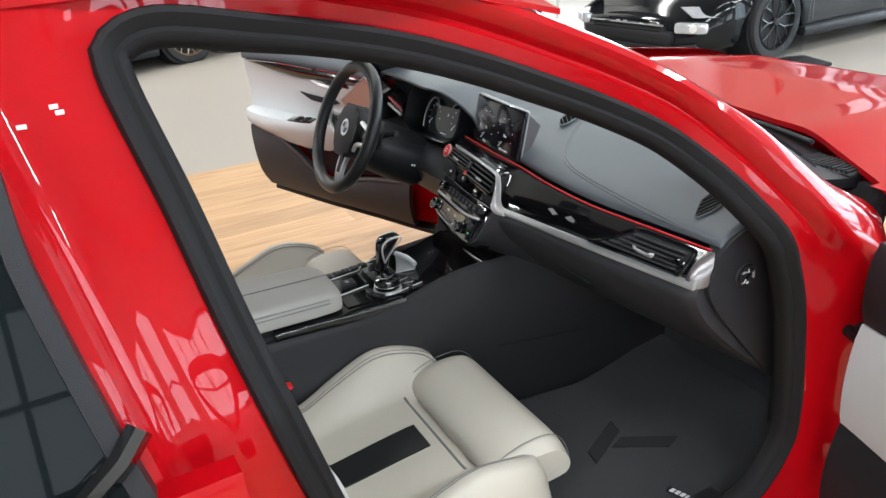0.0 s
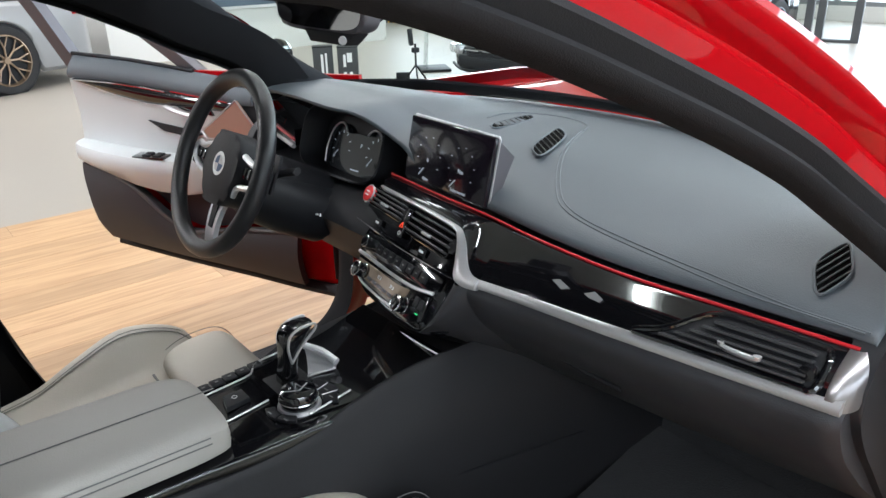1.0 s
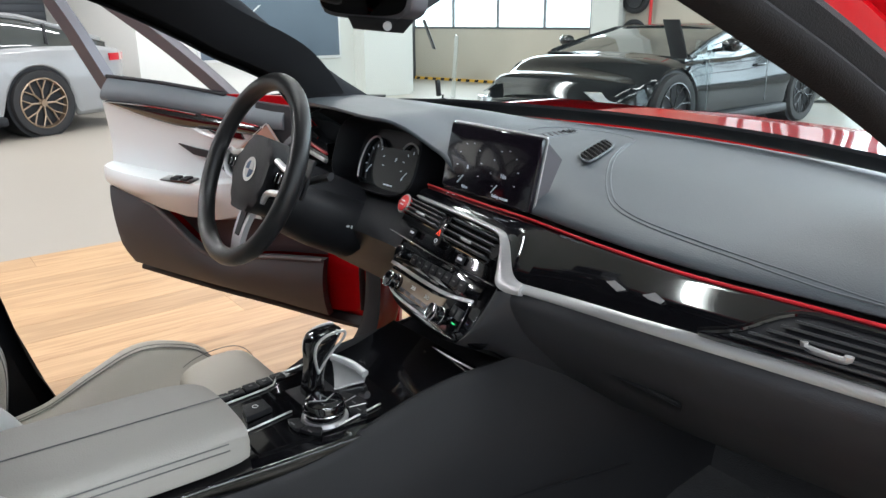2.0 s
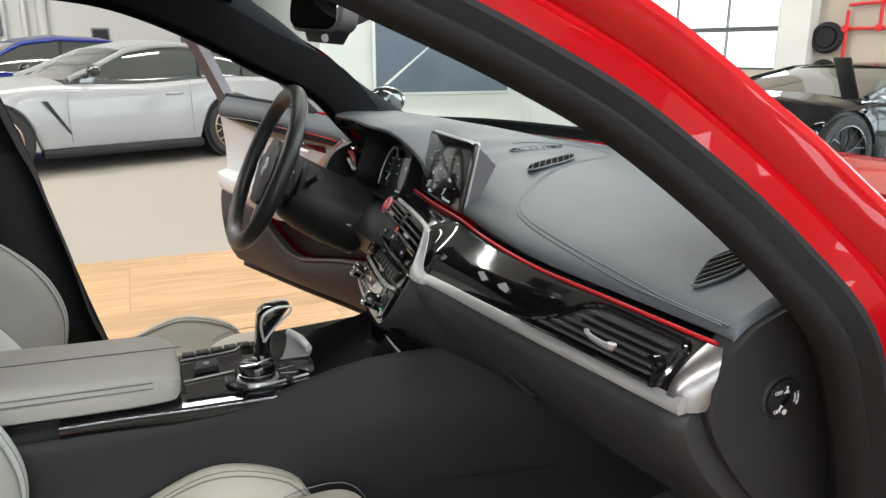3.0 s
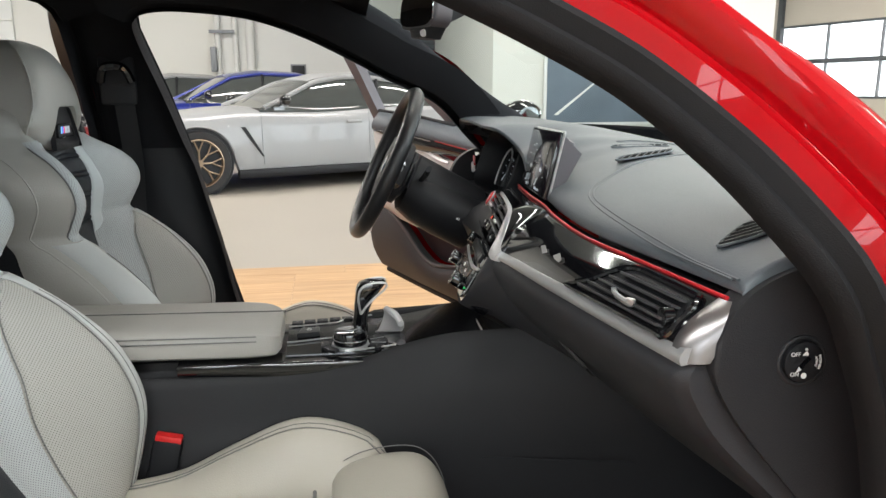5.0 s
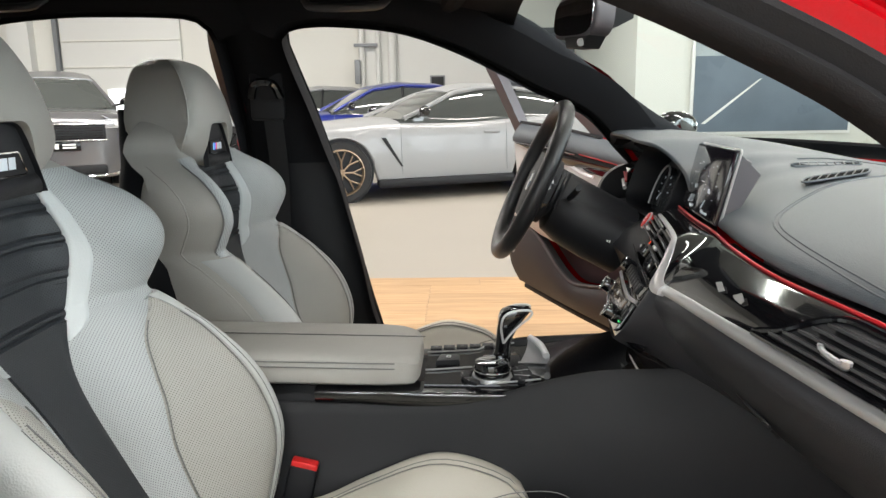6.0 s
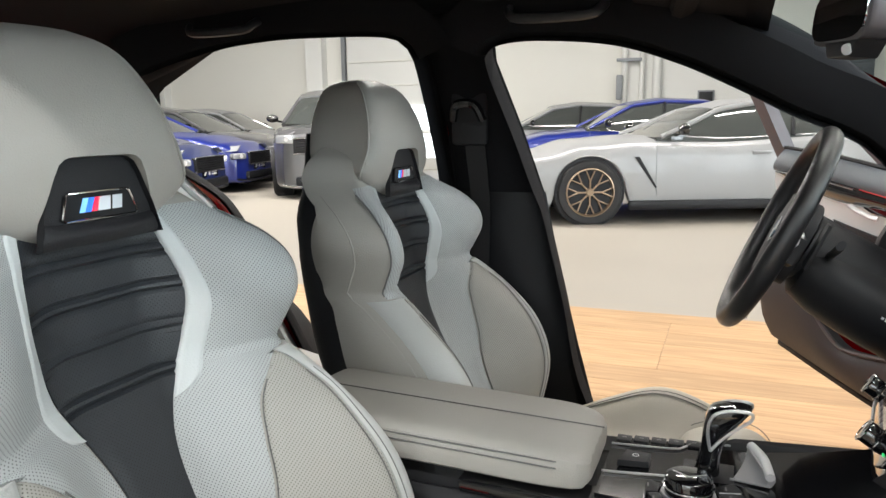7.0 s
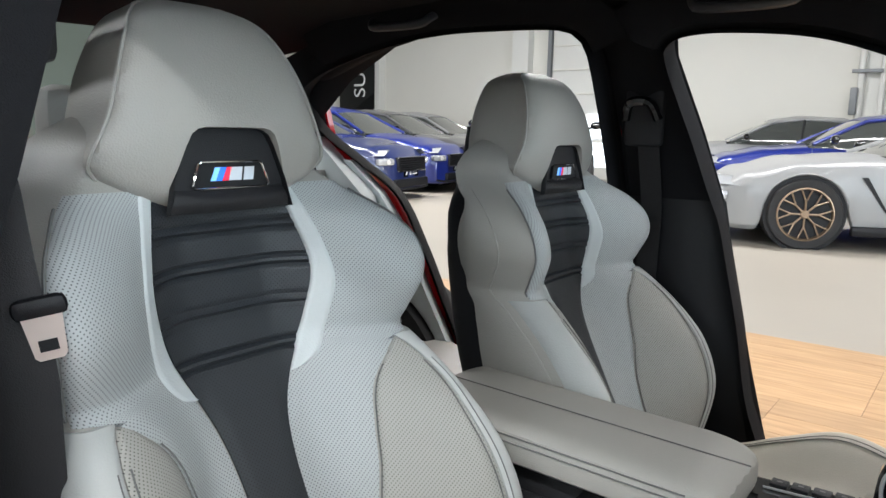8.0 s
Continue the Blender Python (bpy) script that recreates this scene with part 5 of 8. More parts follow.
part("display_rim", tube([scm @ Vector((x, y, -0.010)) for x, y in ((-0.127, 0.0585), (0.127, 0.0585), (0.1295, 0.055), (0.1295, -0.052))], 0.0022, 6), "silver", display)
part("display_foot", plate([(-0.052, 0.0), (0.052, 0.0), (0.030, 0.034), (-0.052, 0.012)], 0.010, axes(scm @ Vector((0.128, 0.0, -0.012)), scm.to_3x3() @ Vector((0, 1, 0)), scm.to_3x3() @ Vector((0, 0, -1))), bevel=0.003), "gunmetal", display, "dark grey display foot")
for k, a in enumerate((-0.05, 0.052)):
    for i in range(0, 30, 4):
        d = scm @ Vector((a + 0.036 * math.cos(radians(225 - 9 * i)), -0.008 + 0.036 * math.sin(radians(225 - 9 * i)), 0.0006))
        part("gauge_mark", box(0, 0, 0, 0.0035, 0.0010, 0.0006, m=Matrix.Translation(d) @ scm.to_3x3().to_4x4()), "glow_white", display)
    part("needle", tube([scm @ Vector((a - 0.012, -0.030, 0.0008)), scm @ Vector((a - 0.026, -0.044, 0.0008))], 0.0008, 5), "glow_white", display)
words("lettering", "Nm", scm @ Matrix.Translation((0.052, -0.014, 0.0006)), 0.010, "glow_white", display)
words("lettering", "k", scm @ Matrix.Translation((-0.052, -0.014, 0.0006)), 0.010, "glow_white", display)
words("lettering", "Točivý moment", scm @ Matrix.Translation((0.052, -0.048, 0.0006)), 0.0070, "glow_white", display)
words("lettering", "Výkon", scm @ Matrix.Translation((-0.052, -0.048, 0.0006)), 0.0070, "glow_white", display)

# ---- instrument cluster under its hood
kl = axes((0.352, 0.383, 0.914), (0.05, -1, 0), (0.33, 0, 0.94))
LOBE = [(-0.098, -0.046), (-0.101, -0.015), (-0.093, 0.020), (-0.078, 0.040), (-0.060, 0.047), (-0.045, 0.041), (-0.036, 0.028), (-0.020, 0.030), (0.0, 0.031), (0.020, 0.030), (0.036, 0.032), (0.046, 0.042), (0.060, 0.046), (0.080, 0.038), (0.096, 0.014), (0.100, -0.016), (0.092, -0.040), (0.078, -0.056), (0.0, -0.058), (-0.080, -0.054)]
LOBE_LINE = [(p.x, p.y) for p in cr([(x, y, 0) for x, y in LOBE], 70, True)]
BEZEL = [(0.132 * math.copysign(abs(math.cos(a)) ** 0.5, math.cos(a)), 0.068 * math.copysign(abs(math.sin(a)) ** 0.6, math.sin(a))) for a in [2 * math.pi * i / 48 for i in range(48)]]
bezel = part("cluster_bezel", plate(BEZEL, 0.012, kl @ Matrix.Translation((0, 0, -0.016))), "black", dash, "black surround of the instruments")
part("cluster_shroud", skin([[kl @ Vector((f * x, f * y + 0.006 * k, d)) for x, y in BEZEL] for f, d, k in ((1.0, -0.006, 0), (1.02, 0.02, 0.3), (1.05, 0.045, 0.8), (1.08, 0.058, 1), (1.11, 0.056, 1), (1.13, -0.02, 0))], True), "black", bezel)
cluster = part("instrument_display", plate(LOBE_LINE, 0.008, kl @ Matrix.Translation((0, 0, -0.006))), mat("instrument_glass", (0.030, 0.034, 0.038), 0.13, coat=0.6), dash, "dark curved instrument display with two silver arcs")
for arc in (LOBE[:7], LOBE[10:18]):
    part("dial_arc", tube(cr([kl @ Vector((x, y, 0.012)) for x, y in arc], 40), 0.0021, 8), "silver", cluster)
    part("arc_wall", skin([[kl @ Vector((p.x, p.y, d)) for p in cr([(x, y, 0) for x, y in arc], 30)] for d in (0.0, 0.011)]), "black", cluster)
for a0 in (-0.062, 0.062):
    for i in range(8):
        t = radians(225 - 33 * i)
        part("dial_mark", box(0, 0, 0, 0.006, 0.0012, 0.0006, m=kl @ Matrix.Translation((a0 + 0.030 * math.cos(t), -0.006 + 0.034 * math.sin(t), 0.0024)) @ pose(0, 0, 0, 0, 0, math.degrees(t))), "glow_white", cluster)
    part("dial_needle", tube([kl @ Vector((a0 - 0.010, -0.014, 0.0026)), kl @ Vector((a0 - 0.024, -0.030, 0.0026))], 0.0008, 5), "glow_white", cluster)
words("lettering", "P", kl @ Matrix.Translation((0.008, 0.006, 0.0024)), 0.012, "glow_white", cluster)
part("readout", box(0, -0.048, 0.0024, 0.030, 0.003, 0.0006, m=kl), "glow_white", cluster)
# Driver-side lower dashboard, air vent and column cowl.
part("driver_lower_dash", skin([[Vector((x0, y, z)) for x0, z in ((0.36, 0.862), (0.285, 0.856), (0.235, 0.842), (0.208, 0.812), (0.235, 0.755), (0.30, 0.69), (0.38, 0.62))] for y in (0.16, 0.25, 0.40, 0.55, 0.70)]), "black", dash, "black lower dashboard behind the wheel")
part("driver_trim", solid(lambda u, v: Vector((0.285 + 0.03 * u, 0.545 + 0.155 * u, 0.905 + 0.035 * v)), 6, 4, (0.03, 0, 0)), "piano", dash)
part("driver_red_line", tube([(0.283, 0.545, 0.918), (0.312, 0.70, 0.925)], 0.0028, 6), "redline", dash)
part("driver_silver", tube([(0.28, 0.545, 0.903), (0.31, 0.70, 0.905)], 0.005, 6), "silver", dash)
part("corner_trim", plate([(0.288, 1.035), (0.372, 0.928), (0.428, 0.83), (0.60, 0.83), (0.60, 0.97), (0.42, 1.04)], 0.006, axes((0, 0.712, 0), (1, 0, 0), (0, 0, 1)), bevel=0.002), "trim", dash, "dark corner trim beside the driver's door")
part("dash_end_driver", plate([(x, z) for x, z in END], 0.03, axes((0, 0.74, 0), (1, 0, 0), (0, 0, 1)), bevel=0.006), "trim", dash)

# ---------------------------------------------------------------- steering wheel
WC = Vector((0.045, 0.402, 0.938))
wm = axes(WC, (0, -1, 0), (0.42, 0, 0.91))     # its own z points to the driver's seat


def wv(a, b, c=0.0):
    return wm @ Vector((a, b, c))


wheel = part("steering_wheel", tube([wv(0.170 * math.cos(t), 0.170 * math.sin(t) * (0.985 if math.sin(t) < -0.8 else 1)) for t in [2 * math.pi * i / 72 for i in range(72)]], 0.0168, 16, True), mat("wheel_leather", (0.014, 0.014, 0.015), 0.36, grain=0.25, grain_scale=700), car, "black leather sports steering wheel with silver spokes")
hub = part("airbag_hub", plate([(0.070 * (abs(math.cos(a)) ** 0.7) * (1 if math.cos(a) > 0 else -1), 0.066 * (abs(math.sin(a)) ** 0.7) * (1 if math.sin(a) > 0 else -1) + (-0.012 if math.sin(a) < -0.3 else 0)) for a in [2 * math.pi * i / 36 for i in range(36)]], 0.045, wm @ Matrix.Translation((0, 0, -0.045)), bevel=0.012), "trim", wheel)
part("emblem_disc", drum(wv(0, 0, -0.001), wm.to_3x3() @ Vector((0, 0, 1)), 0.0235, 0.003, 32), "chrome", hub, "round emblem in black, blue and white")
for i in range(4):
    q = [(0, 0)] + [(0.016 * math.cos(radians(90 * i + 6 * k)), 0.016 * math.sin(radians(90 * i + 6 * k))) for k in range(16)]
    part("emblem_field", plate(q, 0.0008, wm @ Matrix.Translation((0, 0, 0.002))), mat("emblem_blue", (0.02, 0.06, 0.15), 0.3) if i % 2 else "silver", hub)
for s in (-1, 1):
    part("spoke", solid(lambda u, v, s=s: wv(s * (0.055 + 0.105 * u), -0.012 + (0.06 - 0.018 * u) * (v - 0.5) * 1.0 + 0.012 * u, -0.024 + 0.008 * u), 8, 4, wm.to_3x3() @ Vector((0, 0, -0.012))), "black", wheel)
    part("spoke_trim", tube(cr([wv(s * 0.060, -0.05, -0.014), wv(s * 0.075, -0.030, -0.012), wv(s * 0.118, -0.022, -0.014), wv(s * 0.150, -0.004, -0.016), wv(s * 0.152, 0.022, -0.018), wv(s * 0.115, 0.020, -0.013), wv(s * 0.070, 0.030, -0.012)], 26), 0.0062, 8), "bright", wheel, "silver spoke trim")
    for k in range(3):
        part("wheel_button", box(0, 0, 0, 0.014, 0.020, 0.006, 0.002, m=wm @ Matrix.Translation((s * (0.085 + 0.019 * k), 0.002, -0.013))), "piano", wheel)
    part("shift_paddle", box(0, 0, 0, 0.030, 0.075, 0.006, 0.002, m=wm @ Matrix.Translation((s * 0.118, 0.015, -0.05))), "black", wheel)
low = part("lower_spoke", solid(lambda u, v: wv((v - 0.5) * (0.052 - 0.016 * u), -0.058 - 0.098 * u, -0.022 + 0.006 * math.sin(3 * u)), 8, 4, wm.to_3x3() @ Vector((0, 0, -0.010))), "bright", wheel, "silver lower spoke")
part("spoke_slot", plate([(-0.012, -0.072), (0.012, -0.072), (0.009, -0.125), (-0.009, -0.125)], 0.003, wm @ Matrix.Translation((0, 0, -0.018))), "black", low)
col = part("steering_column", tube([wv(0, -0.005, -0.05), wv(0, -0.01, -0.14), wv(0, -0.015, -0.24)], lambda f: 0.062 - 0.004 * f, 16, flat=0.85), "black", car, "black steering column cowl with stalks")
part("column_cowl", skin([[wv(w * math.cos(a), -0.022 + c + h * math.sin(a) * (1.25 if math.sin(a) < 0 else 0.8), d) for a in [2 * math.pi * k / 28 for k in range(28)]] for w, h, c, d in ((0.045, 0.036, 0.0, -0.052), (0.060, 0.050, -0.002, -0.062), (0.072, 0.058, -0.006, -0.10), (0.082, 0.062, -0.010, -0.16), (0.090, 0.064, -0.012, -0.24))], True, True), "black", col)
for s in (-1, 1):
    part("stalk", tube(cr([wv(s * 0.04, 0.0, -0.085), wv(s * 0.10, 0.02, -0.08), wv(s * 0.165, 0.035, -0.07)], 10), 0.0085, 8, flat=0.7), "black", col)
part("key_mark", box(0, 0, 0, 0.012, 0.004, 0.0008, m=axes((0.200, 0.319, 0.818), (0.3, -0.95, 0), (0.3, 0.1, 0.95)) @ Matrix.Translation((0, 0, 0.004))), "white_print", col)
for d in (-0.012, 0.012):
    part("key_mark", box(d, 0, 0, 0.003, 0.006, 0.0008, m=axes((0.200, 0.319, 0.818), (0.3, -0.95, 0), (0.3, 0.1, 0.95)) @ Matrix.Translation((0, 0, 0.004))), "white_print", col)

# ---------------------------------------------------------------- centre console
CY = 0.012                                              # middle of the console


def con_top(x):
    return lerps([(-0.60, 0.655), (-0.16, 0.652), (0.0, 0.655), (0.10, 0.660), (0.20, 0.674), (0.45, 0.715), (0.64, 0.74)], x)


def con_half(x):
    return lerps([(-0.60, 0.097), (-0.25, 0.103), (-0.05, 0.120), (0.10, 0.150), (0.30, 0.195), (0.64, 0.27)], x)


def ridge(x):
    """Height of the leather edge that rises beside the deck towards the dashboard."""
    return flow([(-0.62, 0.636), (-0.30, 0.634), (-0.12, 0.640), (-0.06, 0.653), (0.0, 0.673), (0.04, 0.686), (0.10, 0.700), (0.16, 0.706), (0.30, 0.712), (0.66, 0.72)], x)


def ridge_half(x):
    return flow([(-0.62, 0.097), (-0.25, 0.102), (-0.05, 0.124), (0.04, 0.134), (0.10, 0.142), (0.30, 0.168), (0.66, 0.215)], x)


rings = []
for i in range(53):
    x = -0.62 + 0.0246 * i
    h, t = ridge_half(x), con_top(x)
    belly = 0.010 + 0.022 * ease([(-0.15, 0.0), (0.12, 1.0)], x)
    row = []
    for s, r in ((-1, ridge(x)), (1, min(ridge(x), 0.672))):
        side = [(-h - 0.045, 0.32), (-h - 0.040, 0.42), (-h - 0.030 - belly * 0.3, 0.52), (-h - 0.018 - belly * 0.6, r - 0.10), (-h - 0.008 - belly * 0.5, r - 0.055), (-h - 0.003, r - 0.018), (-h + 0.002, r - 0.005), (-h + 0.009, r), (-h + 0.017, r - 0.003), (-h + 0.023, min(r - 0.008, t)), (-h + 0.030, t), (-0.04, t + 0.001)]
        pts = [Vector((x, CY - s * y if s > 0 else CY + y, z)) for y, z in side]
        row = row + pts if s < 0 else row + pts[::-1]
    rings.append(row)
console = part("centre_console", skin(rings, False, False), "console_leather", car, "dark centre console between the seats")
for s in (-1, 1):
    part("gloss_edge", skin([[Vector((x, CY + s * (con_half(x) + d), con_top(x) + e)) for d, e in ((-0.055, 0.003), (-0.006, 0.0035), (-0.003, 0.0032), (-0.0008, 0.0015), (0.0, -0.001), (-0.0002, -0.004), (-0.004, -0.008 - 0.015 * k), (-0.006, -0.010 - 0.016 * k), (-0.014, -0.010 - 0.018 * k))] for x, k in [(-0.345 + 0.02 * i, ease([(-0.345, 0.45), (-0.15, 1.0), (0.0, 0.8), (0.20, 0.1)], -0.345 + 0.02 * i)) for i in range(21)]]), "piano", console, "gloss black console edge")
    part("console_seam", tube(cr([(-0.115, CY + s * (con_half(-0.115) + 0.006), 0.61), (-0.10, CY + s * (con_half(-0.10) + 0.012), 0.565), (-0.05, CY + s * (con_half(-0.05) + 0.022), 0.520), (0.1, CY + s * (con_half(0.1) + 0.026), 0.500), (0.4, CY + s * (con_half(0.4) + 0.026), 0.495)], 30), 0.0016, 5), "black", console)
part("gloss_deck", solid(lambda u, v: Vector((-0.17 + 0.36 * u, CY + (2 * v - 1) * (con_half(-0.17 + 0.36 * u) - 0.03), con_top(-0.17 + 0.36 * u) + 0.004)), 16, 8, (0, 0, 0.003)), "piano", console, "gloss black console deck")
for path in ([(-0.170, -0.010, 0.662), (-0.150, -0.008, 0.662), (-0.090, 0.000, 0.663)], [(-0.170, 0.079, 0.662), (-0.089, 0.086, 0.663), (-0.074, 0.094, 0.663), (-0.060, 0.114, 0.663), (-0.048, 0.119, 0.663), (-0.010, 0.122, 0.664)], [(-0.060, -0.0765, 0.663), (0.020, -0.066, 0.666)], [(-0.010, 0.018, 0.664), (0.036, 0.004, 0.668)], [(0.182, 0.050, 0.676), (0.180, 0.010, 0.677), (0.176, -0.055, 0.681), (0.172, -0.108, 0.686)]):
    part("deck_silver", tube(cr(path, 14), 0.0017, 6), "silver", console, "slim silver line in the console deck")
# Armrest.
ARM = [(-0.080, 0.657), (-0.086, 0.662), (-0.088, 0.685), (-0.083, 0.703), (-0.070, 0.7115), (-0.03, 0.715), (0.012, 0.7155), (0.06, 0.714), (0.098, 0.710), (0.11, 0.70), (0.114, 0.68), (0.110, 0.662), (0.10, 0.657)]
rings = []
for i in range(19):
    u = i / 18
    x = -0.62 + 0.448 * u
    k = 1 - 0.16 * max(0, (u - 0.84) / 0.16) ** 2
    lift = 0.012 * (1 - u)
    rings.append([Vector((x, 0.008 + (y - 0.008) * k, 0.657 + (z - 0.657) * (k if i < 18 else 0.72) + lift)) for y, z in ARM])
arm_ob = part("armrest", skin(rings, True, True), "leather", console, "grey leather armrest with stitched seams")
arm_md = arm_ob.modifiers.new("round", "SUBSURF")
arm_md.levels = arm_md.render_levels = 1
for y, z, end in ((-0.0882, 0.6915, 0.395), (-0.0858, 0.6995, 0.395), (0.006, 0.7160, 0.440)):
    part("armrest_seam", tube([(-0.61 + end * f, y, z + 0.012 * (1 - (end * f + 0.01) / 0.448)) for f in [i / 20 for i in range(21)]], 0.0010, 5), "stitch", arm_ob)
# Gear selector, rotary controller, buttons.
sel = part("gear_selector", skin([[Vector((x + c * (1 if i else 1), y, z)) for c, y in ((-w, 0.033 - d), (-w * 0.6, 0.033 - d * 1.25), (w * 0.6, 0.033 - d * 1.25), (w, 0.033 - d), (w, 0.033 + d), (w * 0.6, 0.033 + d * 1.2), (-w * 0.6, 0.033 + d * 1.2), (-w, 0.033 + d))] for i, (x, z, w, d) in enumerate(((-0.040, 0.655, 0.022, 0.016), (-0.038, 0.680, 0.013, 0.013), (-0.034, 0.705, 0.014, 0.012), (-0.028, 0.728, 0.019, 0.015), (-0.020, 0.746, 0.025, 0.017), (-0.012, 0.756, 0.026, 0.016), (-0.006, 0.760, 0.018, 0.012)))], True, True), "piano", console, "gloss black gear selector with a chrome frame")
sel.modifiers.new("round", "SUBSURF").render_levels = 1
for s in (-1, 1):
    part("selector_frame", tube(cr([Vector((x, 0.033 + s * 0.0185, z)) for x, z in ((-0.036, 0.700), (-0.040, 0.728), (-0.034, 0.748), (-0.016, 0.757), (0.010, 0.757), (0.010, 0.747), (-0.008, 0.732), (-0.024, 0.716), (-0.036, 0.700))], 40), 0.0022, 6), "silver", sel)
part("selector_lights", box(-0.020, 0.031, 0.7565, 0.006, 0.004, 0.0012, m=Matrix()), "glow_red", sel)
part("selector_base", box(-0.02, 0.035, 0.658, 0.10, 0.062, 0.008, 0.003), "black", console)
RC = Vector((-0.058, -0.041, 0.0))
rot = part("rotary_controller", drum(RC + Vector((0, 0, 0.662)), (0, 0, 1), 0.0300, 0.027, 40, r2=0.0280, bevel=0.003), "piano", console, "round black rotary controller with a silver foot")
part("controller_ring", tube([RC + Vector((0.0302 * math.cos(t), 0.0302 * math.sin(t), 0.676)) for t in [2 * math.pi * i / 36 for i in range(36)]], 0.0012, 6, True), "chrome", rot)
part("controller_foot", drum(RC + Vector((0, 0, 0.660)), (0, 0, 1), 0.0345, 0.006, 40, r2=0.0325), "silver", rot)
part("controller_line", plate([(-0.020, 0.006), (0, -0.006), (0.020, 0.006), (0.020, 0.0075), (0, -0.0042), (-0.020, 0.0075)], 0.0006, Matrix.Translation(RC + Vector((0, 0, 0.6892)))), "silver", rot)


def ring_key(a0, a1, r0, r1):
    """A key bent round the controller between two angles."""
    m = [radians(a0 + (a1 - a0) * i / 8) for i in range(9)]
    return plate([(r1 * math.cos(t), r1 * math.sin(t)) for t in m] + [(r0 * math.cos(t), r0 * math.sin(t)) for t in reversed(m)], 0.005, Matrix.Translation(RC + Vector((0, 0, 0.6615))), bevel=0.0015)


for a0, a1, r1 in ((158, 196, 0.052), (198, 236, 0.050), (-38, -12, 0.060), (-10, 14, 0.066), (16, 40, 0.066)):
    key = part("controller_key", ring_key(a0, a1, 0.0365, r1), "black", console, "black key beside the rotary controller")
    t = radians((a0 + a1) / 2)
    part("key_bar", box(0, 0, 0, 0.009, 0.0022, 0.0006, m=axes(RC + Vector((0.049 * math.cos(t), 0.049 * math.sin(t), 0.667)), (0.1, -1, 0), (1, 0.1, 0))), "stitch", key)
for a0 in (-11, 15):
    part("key_silver", tube([RC + Vector((q * math.cos(radians(a0)), q * math.sin(radians(a0)), 0.667)) for q in (0.037, 0.063)], 0.0008, 6), "silver", console)
for i in range(5):
    part("console_button", box(-0.155 + 0.024 * i, 0.100 + 0.003 * i, 0.6625, 0.021, 0.020, 0.004, 0.0015), "black", console)
    part("button_mark", box(-0.155 + 0.024 * i, 0.100 + 0.003 * i, 0.6648, 0.006, 0.003, 0.0006), "stitch", console)
pb = part("parking_button", plate([(-0.153, 0.013), (-0.112, 0.018), (-0.112, 0.049), (-0.145, 0.049)], 0.009, Matrix.Translation((0, 0, 0.661)), bevel=0.0025), "black", console, "black parking brake button")
part("button_ring", tube([(-0.131 + 0.004 * math.cos(t), 0.033 + 0.004 * math.sin(t), 0.6704) for t in [2 * math.pi * i / 20 for i in range(20)]], 0.0005, 5, True), "white_print", pb)
FA, FB, FC, FD = Vector((-0.006, 0.024, 0.663)), Vector((0.030, 0.004, 0.667)), Vector((0.032, 0.000, 0.684)), Vector((0.010, 0.060, 0.693))
flap = part("selector_flap", solid(lambda u, v: FA.lerp(FD, v).lerp(FB.lerp(FC, v), u) + Vector((0.004, 0.004, 0)) * math.sin(math.pi * v), 8, 6, (0.008, 0.004, -0.002)), "silver", console, "pale silver flap beside the gear selector")
part("flap_edge", tube(cr([FD + Vector((0.004, 0.004, 0.0)), FD.lerp(FC, 0.5) + Vector((0.008, 0.004, 0.001)), FC + Vector((0.004, 0.0, -0.002))], 14), 0.0062, 10), "bright", flap)

# ---------------------------------------------------------------- rear-view mirror and roof console
MIR = axes((0.072, 0.030, 1.238), (0.20, -0.98, -0.05), (0.10, -0.04, 1))
mir = part("rear_view_mirror", plate([(0.095 * math.copysign(abs(math.cos(a)) ** 0.55, math.cos(a)), 0.034 * math.copysign(abs(math.sin(a)) ** 0.6, math.sin(a))) for a in [2 * math.pi * i / 40 for i in range(40)]], 0.030, MIR @ Matrix.Translation((0, 0, -0.034)), bevel=0.006), "gunmetal", car, "dark grey rear-view mirror with a camera box")
part("mirror_glass", plate([(0.087 * math.copysign(abs(math.cos(a)) ** 0.5, math.cos(a)), 0.0285 * math.copysign(abs(math.sin(a)) ** 0.55, math.sin(a))) for a in [2 * math.pi * i / 40 for i in range(40)]], 0.002, MIR @ Matrix.Translation((0, 0, -0.0035))), mat("mirror_glass", (0.8, 0.8, 0.82), 0.03, 1.0), mir)
part("camera_box", plate([(-0.030, -0.030), (0.075, -0.030), (0.055, -0.048), (-0.015, -0.048)], 0.030, MIR @ Matrix.Translation((0.0, 0, -0.032)), bevel=0.003), "trim", mir)
part("camera_lens", drum(MIR @ Vector((0.055, -0.040, -0.002)), MIR.to_3x3() @ Vector((0.6, -0.3, 1)), 0.006, 0.004, 16), "bright", mir)
part("mirror_stem", tube([(0.085, 0.0, 1.228), (0.105, 0.0, 1.226), (0.125, 0.0, 1.226)], 0.011, 10), "black", mir)
part("sensor_housing", skin([[Vector((x + dx, y, z)) for y, z in ((-0.045, z0), (-0.038, z0 + 0.02), (0.038, z0 + 0.02), (0.045, z0), (0.04, z0 - 0.045), (-0.04, z0 - 0.045))] for x, dx, z0 in ((0.108, 0.0, 1.250), (0.118, 0.0, 1.256), (0.135, 0.0, 1.262), (0.155, 0.0, 1.272))], True, True), "black", mir)
part("sensor_foot", solid(lambda u, v: Vector((0.13 - 0.20 * v, -0.05 + 0.10 * u, 1.262 + 0.085 * v)), 4, 6, (0, 0, -0.020)), "black", mir)
